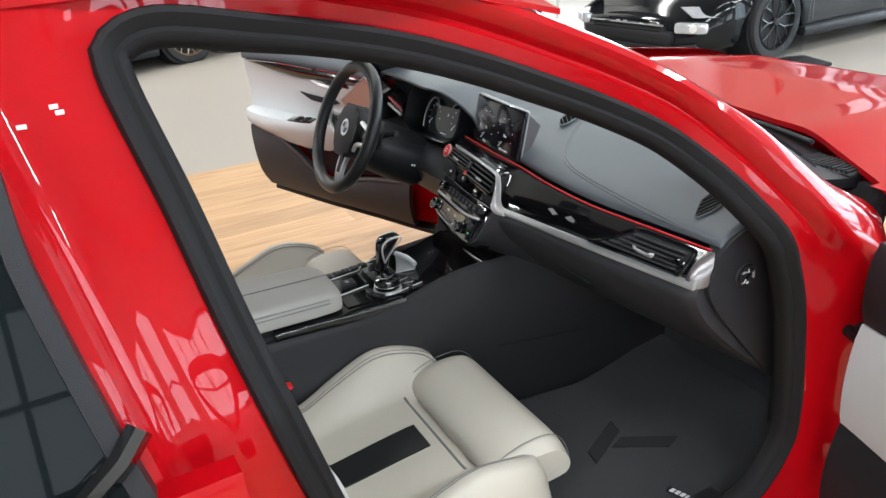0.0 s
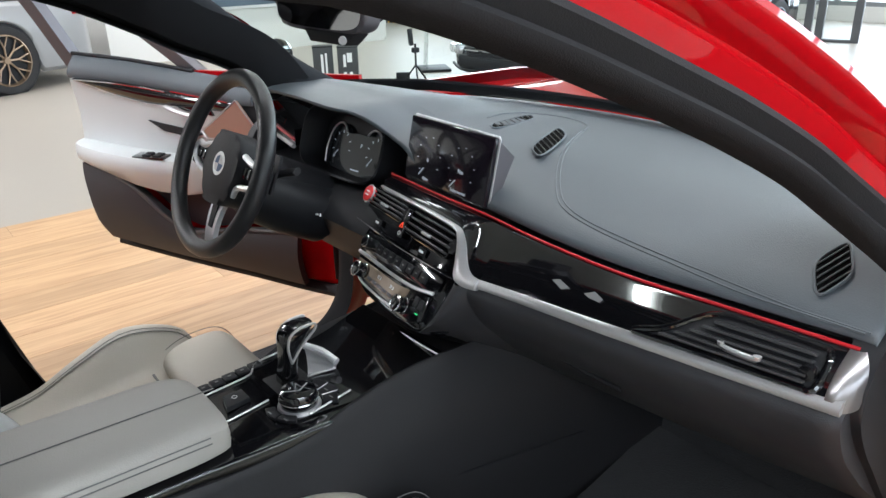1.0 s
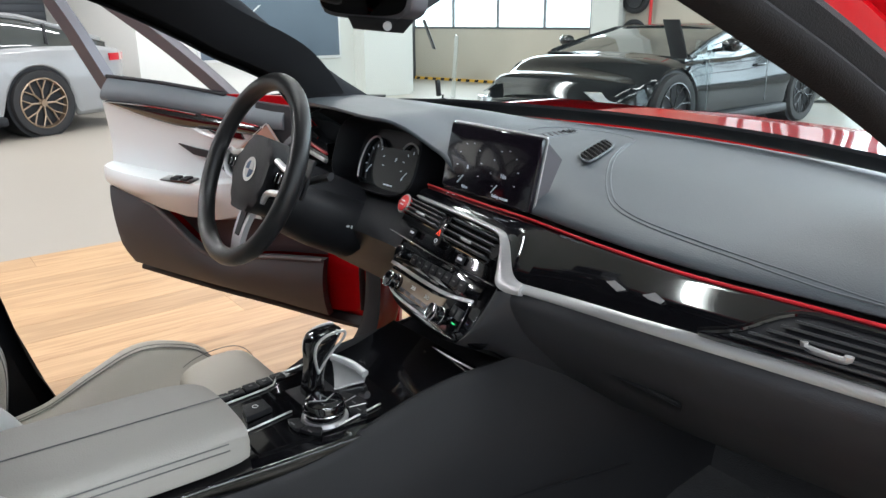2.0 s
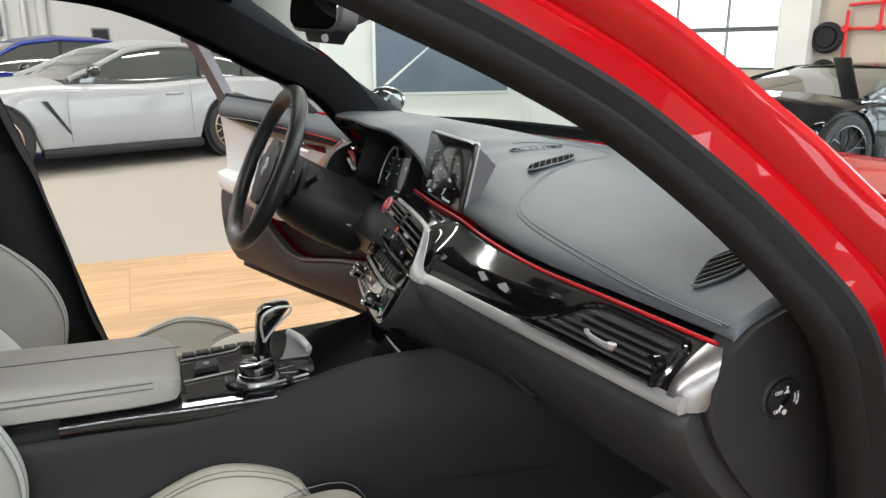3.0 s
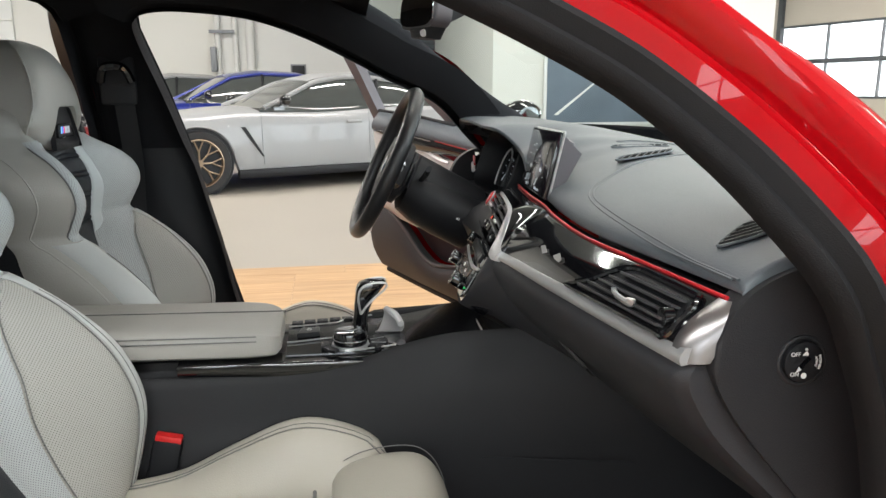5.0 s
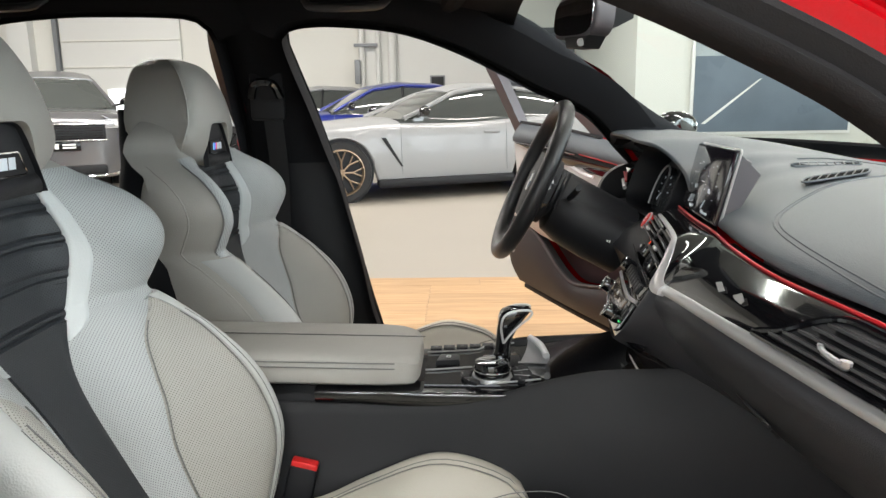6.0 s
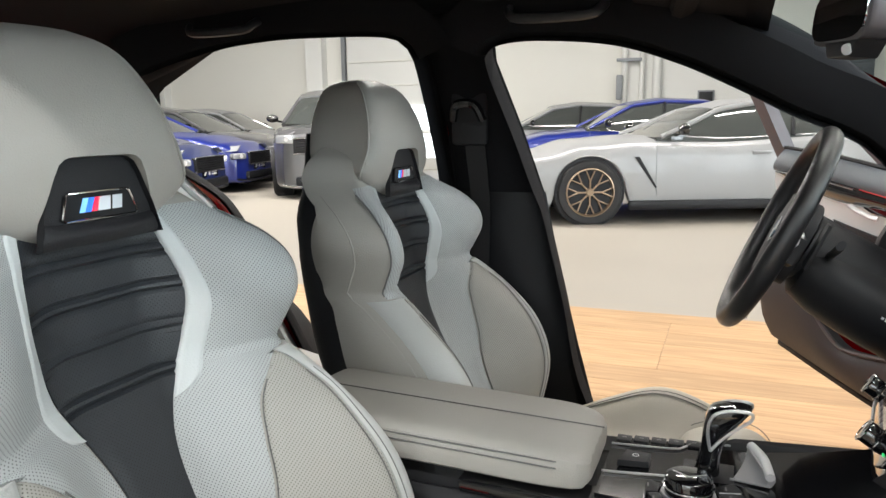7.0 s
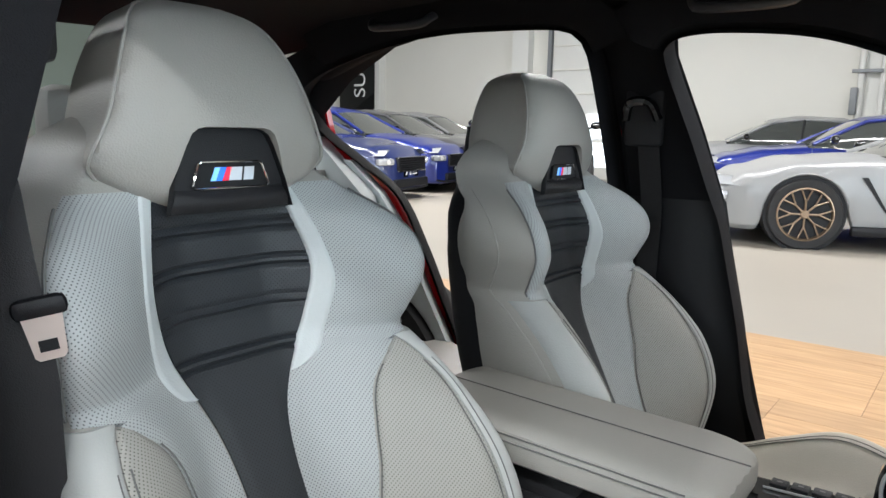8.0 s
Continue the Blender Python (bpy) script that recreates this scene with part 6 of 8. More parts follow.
part("roof_console", box(-0.14, 0.0, 1.335, 0.16, 0.22, 0.035, 0.012), "black", car, "black roof console with lamps")
for s in (-1, 1):
    part("sun_visor", solid(lambda u, v, s=s: Vector((-0.02 - 0.19 * v, s * (0.13 + 0.36 * u), 1.315 + 0.035 * v - 0.02 * u)), 6, 4, (0, 0, 0.014)), "headliner", car, "dark folded sun visor")

# ---------------------------------------------------------------- seats


MID = [(0.48, -0.435), (0.52, -0.46), (0.60, -0.508), (0.70, -0.560), (0.78, -0.600), (0.88, -0.638), (0.97, -0.652), (1.02, -0.657), (1.06, -0.664)]
EDGE = [(0.48, -0.415), (0.546, -0.398), (0.614, -0.388), (0.667, -0.397), (0.725, -0.424), (0.782, -0.474), (0.829, -0.530), (0.853, -0.563), (0.875, -0.556), (0.917, -0.539), (0.956, -0.548), (0.99, -0.580), (1.02, -0.628), (1.05, -0.66)]
RIDGE = [(0.48, 0.210), (0.56, 0.226), (0.64, 0.230), (0.72, 0.224), (0.80, 0.210), (0.85, 0.200), (0.89, 0.208), (0.93, 0.217), (0.96, 0.215), (0.985, 0.203), (1.005, 0.184), (1.025, 0.162), (1.05, 0.135)]
INSERT = [(0.48, 0.032), (0.68, 0.035), (0.73, 0.037), (0.775, 0.045), (0.815, 0.062), (0.84, 0.075), (0.88, 0.092), (0.93, 0.103), (0.965, 0.098), (1.03, 0.078)]
PALE = [(0.815, 0.064), (0.818, 0.075), (0.824, 0.087), (0.84, 0.103), (0.87, 0.115), (0.92, 0.124), (0.965, 0.117), (0.99, 0.110), (1.035, 0.094)]
WING_IN = [(0.49, 0.096), (0.572, 0.098), (0.65, 0.104), (0.71, 0.116), (0.757, 0.124), (0.80, 0.137), (0.834, 0.168), (0.848, 0.196)]
WING_OUT = [(0.49, 0.194), (0.514, 0.198), (0.576, 0.210), (0.64, 0.213), (0.69, 0.211), (0.75, 0.206), (0.80, 0.202), (0.836, 0.187), (0.85, 0.17)]
PLEATS = (0.848, 0.896, 0.943, 0.985)
# Head restraint: (height, half width at the seam, half width behind, front, back)
HEAD = [(1.004, 0.098, 0.078, -0.650, -0.735), (1.010, 0.117, 0.092, -0.641, -0.750), (1.0145, 0.130, 0.102, -0.635, -0.760), (1.0205, 0.1395, 0.110, -0.630, -0.768), (1.033, 0.1445, 0.116, -0.625, -0.776), (1.0555, 0.140, 0.115, -0.620, -0.782), (1.0917, 0.128, 0.108, -0.617, -0.787), (1.136, 0.115, 0.098, -0.622, -0.787),
        (1.165, 0.103, 0.088, -0.631, -0.784), (1.19, 0.090, 0.077, -0.643, -0.779), (1.205, 0.079, 0.067, -0.654, -0.774), (1.215, 0.066, 0.054, -0.667, -0.766), (1.224, 0.045, 0.034, -0.690, -0.748)]


def build_seat(yc, dz=0.0):
    """A sports seat with an integrated head restraint; yc is its middle."""
    lift = Vector((0, 0, dz))

    def face0(d, z):
        """The front of the backrest, d to the side of its middle."""
        a = abs(d)
        m, e, r = flow(MID, z), flow(EDGE, z), flow(RIDGE, z)
        f = min(max((a - 0.045) / (r - 0.045), 0), 1)
        x = m + (e - m) * f * f * (3 - 2 * f) - (0.075 * ((a - r) / 0.03) ** 2 if a > r else 0)
        return Vector((x, yc + d, z))

    def face(d, z, off=0.0):
        p = face0(d, z)
        if off:
            p = p + (face0(d + 0.002, z) - face0(d - 0.002, z)).cross(face0(d, z + 0.003) - face0(d, z - 0.003)).normalized() * off
        return p + lift

    rings = []
    for k in range(71):
        z = 0.485 + 0.008 * k
        r, e = flow(RIDGE, z), flow(EDGE, z)
        out = r + 0.028
        front = [face0(-out + 2 * out * i / 80, z) for i in range(81)]
        back = flow([(0.48, -0.56), (0.60, -0.62), (0.75, -0.69), (0.90, -0.725), (1.05, -0.72)], z)
        side = [Vector((e - 0.095, yc + out + 0.005, z)), Vector(((e - 0.10) * 0.5 + (back + 0.03) * 0.5, yc + out + 0.004, z)), Vector((back + 0.03, yc + out - 0.010, z)), Vector((back + 0.01, yc + out - 0.05, z))]
        rings.append([p + lift for p in front + side + [Vector((p.x, 2 * yc - p.y, p.z)) for p in side[::-1]]])
    last = rings[-1]
    for k in range(1, 7):
        q = math.sin(math.pi / 2 * k / 6)
        w = 1 - 0.52 * (1 - math.cos(math.pi / 2 * k / 6)) - 0.08 * k / 6
        rings.append([Vector((-0.715 + (p.x + 0.715) * w, yc + (p.y - yc) * w, p.z + 0.070 * (0.5 * q + 0.5 * k / 6))) for p in last])
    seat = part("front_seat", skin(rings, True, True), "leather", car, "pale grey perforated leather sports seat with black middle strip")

    def strip(name, left, right, z0, z1, material, off, label="", nu=10, nz=36, dip=None):
        def fn(u, v):
            z = z0 + (z1 - z0) * v
            a, b = left(z), right(z)
            edge = 0.0022 * (1 - min(1, 7 * min(u, 1 - u)))
            return face(a + (b - a) * u, z, off - edge - (dip(z) if dip else 0))
        ob = part(name, solid(fn, nu, nz, (-0.010, 0, -0.002)), material, seat, label)
        # Lengths along the panel, in metres, for the rows of holes.
        grid = [[fn(i / nu, j / nz) for i in range(nu + 1)] for j in range(nz + 1)]
        mid = nu // 2
        up = [0.0]
        for j in range(nz):
            up.append(up[-1] + (grid[j + 1][mid] - grid[j][mid]).length)
        places = []
        for j in range(nz + 1):
            run = [0.0]
            for i in range(nu):
                run.append(run[-1] + (grid[j][i + 1] - grid[j][i]).length)
            base = left(z0 + (z1 - z0) * j / nz)
            places += [((base + q if base >= 0 else base - q) if name != "middle_strip" else q - run[-1] / 2, up[j]) for q in run]
        layer = ob.data.uv_layers.new(name="UVMap")
        count = (nu + 1) * (nz + 1)
        for lp in ob.data.loops:
            layer.data[lp.index].uv = places[lp.vertex_index % count]
        return ob

    strip("middle_strip", lambda z: -flow(INSERT, z), lambda z: flow(INSERT, z), 0.50, 1.03, "insert", 0.0062, "black perforated middle strip with cross pleats", 20, 150, lambda z: sum(0.0034 * math.exp(-((z - p - 0.0052) / 0.0020) ** 2) + 0.0040 * math.exp(-((z - p + 0.0052) / 0.0022) ** 2) - 0.0012 * math.exp(-((z - p) / 0.0035) ** 2) for p in PLEATS))
    for p in PLEATS:
        for d in (0.0090, -0.0090):
            w = flow(INSERT, p) - 0.004
            part("pleat_stitch", tube([face(-w + 2 * w * i / 12, p + d, 0.0040) for i in range(13)], 0.0007, 4), "black", seat)
    for s in (-1, 1):
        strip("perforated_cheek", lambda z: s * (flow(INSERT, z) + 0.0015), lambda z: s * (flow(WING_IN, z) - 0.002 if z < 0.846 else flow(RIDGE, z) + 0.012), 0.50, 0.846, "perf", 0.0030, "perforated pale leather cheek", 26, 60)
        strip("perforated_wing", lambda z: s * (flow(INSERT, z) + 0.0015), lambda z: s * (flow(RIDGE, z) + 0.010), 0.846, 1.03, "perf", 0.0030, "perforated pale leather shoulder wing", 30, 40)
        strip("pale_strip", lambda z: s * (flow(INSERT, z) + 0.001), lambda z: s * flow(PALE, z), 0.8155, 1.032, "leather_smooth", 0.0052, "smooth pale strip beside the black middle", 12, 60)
        # Bolster shade comes from these two darker leather tones.
        strip("bolster_panel", lambda z: s * (flow(WING_IN, z) + 0.001), lambda z: s * (flow(WING_OUT, z) - 0.001), 0.50, 0.838, "perf_shaded", 0.0040, "perforated pale leather side bolster", 16, 50)
        strip("bolster_roll", lambda z: s * (flow(WING_OUT, z) + 0.001), lambda z: s * (flow(RIDGE, z) + 0.022), 0.50, 0.842, "leather_half_lit", 0.0050, "smooth pale bolster edge", 12, 50)
        for table, d in ((WING_OUT, -0.006), (WING_OUT, 0.006), (WING_IN, 0.0)):
            part("bolster_seam", tube([face(s * (flow(table, z) + d), z, 0.0046) for z in [0.50 + 0.0081 * i for i in range(40)]], 0.0009, 5), "stitch", seat)
        part("wing_seam", tube([face(s * (flow(RIDGE, z) + 0.011), z, 0.003) for z in [0.85 + 0.007 * i for i in range(25)]], 0.0016, 5), "stitch", seat)
        part("shell_piping", tube([face0(s * (flow(RIDGE, z) + 0.028), z) + lift + Vector((-0.004, 0, 0)) for z in [0.52 + 0.0135 * i for i in range(38)]], 0.0020, 5), "leather", seat)
    # Black hard shell behind.
    def shell(u, v):
        z = 0.47 + 0.655 * v
        a = math.pi * u
        back = flow([(0.48, -0.56), (0.60, -0.62), (0.75, -0.69), (0.90, -0.725), (1.0, -0.745), (1.06, -0.768), (1.125, -0.780)], z)
        half = flow([(0.47, 0.236), (0.64, 0.257), (0.80, 0.236), (0.90, 0.226), (0.96, 0.206), (1.0, 0.176), (1.04, 0.138), (1.08, 0.106), (1.125, 0.080)], z)
        return Vector((back + ease([(0.47, 0.055), (0.92, 0.052), (1.0, 0.032), (1.125, 0.014)], z) - ease([(0.90, 0.105), (1.125, 0.045)], z) * math.sin(a) ** 0.6, yc + half * math.cos(a), z + dz))
    part("seat_shell", solid(shell, 34, 30, (-0.004, 0, 0)), "black", seat, "black seat back shell")

    # Head restraint: a broad front pad with a notch, side facets that run back, a rounded top.
    rings = []
    zs = [1.004 + 0.004 * i for i in range(55)] + [1.2225, 1.224]
    for z in zs:
        wf, wb, xf, xb = (flow([(h[0], h[i]) for h in HEAD], z) for i in (1, 2, 3, 4))
        half = [(xf, 0.0), (xf - 0.0015, wf * 0.45), (xf - 0.006, wf * 0.78), (xf - 0.013, wf * 0.93), (xf - 0.022, wf - 0.001), (xf - 0.034, wf - 0.003), (xf * 0.5 + xb * 0.5, wf * 0.5 + wb * 0.5), (xb + 0.03, wb), (xb + 0.008, wb * 0.86), (xb, wb * 0.5), (xb, 0.0)]
        loop = cr([(x, w, 0) for x, w in half] + [(x, -w, 0) for x, w in half[-2:0:-1]], 72, True)
        rings.append([Vector((p.x, yc + p.y, z + dz + 0.034 * min(1, abs(p.y) / 0.14) ** 2 * max(0, 1 - (z - 1.0) / 0.13))) for p in loop])
    head = part("head_restraint", skin(rings, True, True), "leather", seat, "pale grey leather head restraint with a notch")
    notch = [(-0.079, -0.052), (-0.071, -0.020), (-0.058, 0.016), (-0.052, 0.028), (-0.045, 0.033), (-0.036, 0.035), (0.036, 0.035), (0.045, 0.033), (0.052, 0.028), (0.058, 0.016), (0.071, -0.020), (0.079, -0.052)]
    bz = axes((-0.6330, yc, 1.058 + dz), (0, 1, 0), (-0.10, 0, 1))
    carve(head, plate(notch, 0.08, bz))
    for s in (-1, 1):
        part("head_seam", tube(cr([(xf - 0.0195, yc + s * (wf + 0.0005), z + dz + 0.034 * min(1, wf / 0.14) ** 2 * max(0, 1 - (z - 1.0) / 0.13)) for z, wf, wb, xf, xb in HEAD[:12]] + [(-0.70, yc + s * 0.040, 1.2235 + dz)], 60), 0.0019, 6), "leather", head)
    bez = part("emblem_recess", plate([(x * 0.97, y) for x, y in notch], 0.004, bz @ Matrix.Translation((0, 0, -0.002)), bevel=0.001), "trim", seat, "black recess with a lit emblem")
    part("recess_wall", skin([[bz @ Vector((x * 0.985, y * 0.985, d)) for x, y in notch] for d in (0.0, 0.0085)]), "trim", bez)
    badge = [(-0.048, -0.012), (-0.040, 0.010), (-0.036, 0.012), (0.036, 0.012), (0.040, 0.010), (0.048, -0.012), (0.044, -0.015), (-0.044, -0.015)]
    em = bz @ Matrix.Translation((0, -0.012, 0.002))
    part("emblem_plate", plate(badge, 0.003, em), "black", bez)
    part("emblem_ring", tube([em @ Vector((x, y, 0.0035)) for x, y in badge], 0.0012, 6, True), "chrome", bez)
    for i, mname in enumerate(("badge_light", "glow_blue", "badge_red")):
        part("emblem_stripe", plate([(-0.027 + 0.0075 * i, -0.0075), (-0.0205 + 0.0075 * i, -0.0075), (-0.0135 + 0.0075 * i, 0.0065), (-0.020 + 0.0075 * i, 0.0065)], 0.0008, em @ Matrix.Translation((0, 0, 0.0032))), mname, bez)
    for x0, w in ((-0.004, 0.0155), (0.0145, 0.0125)):
        part("emblem_bar", plate([(x0, -0.0075), (x0 + w, -0.0075), (x0 + w + 0.003, 0.0065), (x0 + 0.003, 0.0065)], 0.0008, em @ Matrix.Translation((0, 0, 0.0032))), "glow_white", bez)
    part("recess_lip", solid(lambda u, v: bz @ Vector(((2 * u - 1) * (0.068 + 0.008 * v), -0.027 - 0.022 * v - 0.003 * (1 - (2 * u - 1) ** 2), 0.002 + 0.011 * math.sin(math.pi * (0.1 + 0.8 * v)) * (1 - 0.6 * (2 * u - 1) ** 4))), 24, 8, bz.to_3x3() @ Vector((0, 0, -0.006))), "trim", bez, "padded black lip under the emblem")

    # Cushion.
    def cush(u, v, off=0.0):
        """u from -1 to 1 across, v from 0 (rear) to 1 (front)."""
        a = abs(u)
        side = ease([(0.5, 0.0), (0.80, 1.0)], a)
        x = -0.52 + (0.425 + 0.095 * side) * v
        w = flow([(0.0, 0.235), (0.5, 0.272), (0.80, 0.280), (0.93, 0.268), (1.0, 0.245)], v)
        crest = flow([(0.0, 0.490), (0.34, 0.500), (0.52, 0.537), (0.71, 0.570), (0.88, 0.553), (0.97, 0.526), (1.0, 0.490)], v)
        low = flow([(0.0, 0.470), (0.4, 0.476), (0.9, 0.496), (1.0, 0.480)], v)
        f = min(max((a - 0.45) / 0.37, 0), 1)
        z = low + (crest - low) * f * f * (3 - 2 * f) - 0.075 * (max(0, a - 0.84) / 0.16) ** 2
        return Vector((x, yc + u * w, z + off + dz * 0.5))
    rings = []
    for j in range(33):
        v = j / 32
        top = [cush(-1 + 2 * i / 48, v) for i in range(49)]
        w = top[-1].y - yc
        rings.append(top + [Vector((top[-1].x, yc + w * 1.0, 0.42)), Vector((top[-1].x - 0.01, yc + w * 0.96, 0.37)), Vector((top[0].x - 0.01, yc - w * 0.96, 0.37)), Vector((top[0].x, yc - w * 1.0, 0.42))])
    # Cushion tone carries painted warm light; the leather matches the backrest.
    cushion = part("cushion", skin(rings, True, True), "leather_warm_lit", seat, "pale grey leather seat cushion")
    part("cushion_strip", solid(lambda u, v: cush(-0.135 + 0.27 * u, 0.02 + 0.85 * v, 0.0035), 6, 24, (0, 0, -0.01)), "insert", cushion, "black middle strip of the cushion")
    for s in (-1, 1):
        part("cushion_roll", solid(lambda u, v: cush(s * (0.76 + 0.235 * u), 0.02 + 0.97 * v, 0.0030), 14, 36, (0, 0, -0.01)), "leather_warm_lit", cushion)
        for d in (0.0, 0.026):
            part("cushion_seam", tube([cush(s * (0.755 + d), 0.05 + 0.0465 * i, 0.0036) for i in range(21)], 0.0009, 5), "stitch", cushion)
    part("cushion_tuck", tube([cush(-0.5 + 1.0 * i / 16, 0.93, 0.000) for i in range(17)], 0.003, 6), "stitch", cushion)
    # Thigh support.
    rings = []
    prof = cr([(-0.098, 0.490, 0), (-0.092, 0.512, 0), (-0.062, 0.531, 0), (-0.02, 0.541, 0), (0.030, 0.540, 0), (0.060, 0.522, 0), (0.080, 0.485, 0), (0.086, 0.445, 0), (0.070, 0.415, 0), (0.0, 0.410, 0), (-0.08, 0.425, 0)], 44, True)
    for i in range(29):
        q = -1 + 2 * i / 28
        k = (1 - abs(q) ** 9) ** 0.33 if abs(q) < 1 else 0.55
        k = max(k, 0.55)
        rings.append([Vector((-0.005 + (p.x + 0.005) * (k * 0.25 + 0.75), yc + 0.193 * q, 0.475 + (p.y - 0.475) * k + dz * 0.5 - 0.003 * (1 - q * q))) for p in prof])
    th = part("thigh_support", skin(rings, True, True), "leather_warm_lit", seat, "rolled pale leather thigh support")
    for s in (-1, 1):
        part("thigh_seam", tube([Vector((-0.005 + (p.x + 0.005) * 0.995, yc + s * 0.176, 0.475 + (p.y - 0.475) * 0.99 + dz * 0.5)) for p in prof[:26]], 0.0009, 5), "stitch", th)
    part("seat_base", box(-0.28, yc, 0.36, 0.5, 0.46, 0.09, 0.02), "black", seat, "black seat base and rails")
    for s in (-1, 1):
        part("seat_rail", box(-0.25, yc + s * 0.2, 0.325, 0.62, 0.04, 0.03, 0.006), "steel", seat)
    part("side_cover", solid(lambda u, v: Vector((-0.50 + 0.46 * u, yc - (1 if yc < 0 else -1) * 0.262, 0.36 + 0.09 * v)), 6, 3, (0, (1 if yc < 0 else -1) * 0.012, 0)), "black", seat)
    # Buckle on the tunnel side.
    t = 1 if yc < 0 else -1
    bm4 = pose(-0.377, yc + t * 0.247, 0.473, 0, 14, 0)
    bk = part("belt_buckle", box(0, 0, 0, 0.046, 0.024, 0.155, 0.007, m=bm4), "black", seat, "black belt buckle with a red button")
    part("buckle_button", box(0.0, 0, 0.078, 0.042, 0.019, 0.014, 0.003, m=bm4), "red_plastic", bk, "red release button")
    return seat


for yc in (-0.372, 0.372):
    build_seat(yc, 0.0 if yc < 0 else -0.022)

# Rear bench.
bench = part("rear_bench", skin([[Vector((x, y, z)) for x, z in ((-0.93, 0.40), (-0.95, 0.50), (-1.10, 0.53), (-1.36, 0.51), (-1.42, 0.60), (-1.50, 0.85), (-1.55, 0.97), (-1.62, 0.96))] for y in (-0.68, -0.63, -0.35, -0.1, 0.1, 0.35, 0.63, 0.68)]), "leather", car, "pale leather rear bench")
for y in (-0.36, 0.36):
    part("rear_head_restraint", box(-1.56, y, 1.03, 0.09, 0.25, 0.14, 0.035), "leather", bench)
part("rear_head_restraint", box(-1.58, -0.03, 1.085, 0.08, 0.22, 0.17, 0.035), "leather", bench)
for s in (-1, 1):
    part("rear_side_bolster", solid(lambda u, v, s=s: Vector((-1.60 + 0.22 * u + 0.12 * (1 - v), s * (0.70 - 0.02 * u), 0.56 + ((0.505 - 0.16 * u) if s > 0 else 0.30) * v)), 6, 8, (0, -s * 0.05, 0)), "leather_smooth", bench)

# ---------------------------------------------------------------- belts on the middle pillars
for s in (-1, 1):
    rows = ((0.42, -0.30, -0.66), (0.6, -0.35, -0.655), (0.80, -0.40, -0.65), (0.96, -0.432, -0.655), (1.10, -0.467, -0.655), (1.25, -0.512, -0.67), (1.36, -0.51, -0.71)) if s > 0 else ((0.42, -0.42, -0.72), (0.6, -0.45, -0.70), (0.80, -0.475, -0.70), (0.96, -0.500, -0.71), (1.06, -0.508, -0.72), (1.16, -0.530, -0.73), (1.25, -0.550, -0.735), (1.36, -0.57, -0.75))
    deep = 0.028 if s > 0 else 0.062

    def pillar_row(z, xa, xb, more):
        return [on_side(x, z, s, 0.735) + Vector((0, -s * (e + more), 0)) for x, e in ((xa, 0.0), (xa - (0.03 if s > 0 else 0.012), deep), ((xa + xb) / 2, deep + 0.012), (xb + 0.03, 0.028), (xb, 0.0))]
    pil = part("middle_pillar_trim", skin([pillar_row(z, xa, xb, 0.0) for z, xa, xb in rows]), "headliner", car, "black middle pillar trim")
    low = part("pillar_lower_trim", skin([pillar_row(z, xa + 0.004, xb, 0.004) for z, xa, xb in rows[:4]]), "black", pil)
    ax, az = -0.575 if s > 0 else -0.60, 1.13 if s > 0 else 1.20
    y = s * (side_y(az, 0.735) - (0.045 if s > 0 else 0.050))
    guide = part("belt_guide", box(ax, y, az, 0.085, 0.02, 0.12, 0.01), "trim", pil, "belt guide plate")
    part("guide_loop", tube(cr([(ax - 0.035, y - s * 0.016, az - 0.005), (ax - 0.02, y - s * 0.03, az + 0.028), (ax + 0.02, y - s * 0.03, az + 0.028), (ax + 0.035, y - s * 0.016, az - 0.005)], 16), 0.010, 8), "piano", guide)
    belt = part("seat_belt", solid(lambda u, v, s=s: Vector((ax + (0.01 - 0.02 * v if s > 0 else 0.014 + 0.030 * min(1, 4 * v) + 0.008 * v) + (0.046 if s > 0 else 0.025) * (u - 0.5), s * (side_y(lerps([(0, az), (1, 0.42)], v), 0.735) - 0.058 + 0.006 * v if s > 0 else ease([(0, 0.650), (0.25, 0.634), (0.36, 0.622), (1, 0.618)], v) - 0.042 * (u - 0.5)), az - 0.01 + (0.42 - az) * v)), 3, 16, (0, s * 0.0015, 0)), mat("belt_webbing", (0.014, 0.014, 0.016), 0.7, grain=0.5, grain_scale=900), car, "black seat belt hanging on the pillar")
    if s < 0:
        tg = axes((-0.540, -0.609, 0.938), (0.45, 0.86, 0.16), (0.0, -0.14, 1)) @ Matrix.Scale(0.84, 4)
        part("belt_tongue", box(0, 0.026, 0, 0.046, 0.020, 0.012, 0.006, m=tg), "black", belt)
        tongue = part("tongue_plate", plate([(-0.017, 0.018), (-0.0135, -0.020), (-0.010, -0.024), (0.010, -0.024), (0.0135, -0.020), (0.017, 0.018)], 0.0022, tg), mat("tongue_metal", (0.62, 0.54, 0.50), 0.35, 0.4), belt, "chrome belt tongue")
        part("tongue_slot", box(0, -0.010, 0.001, 0.016, 0.011, 0.0035, m=tg), "black", belt)

# ---------------------------------------------------------------- doors

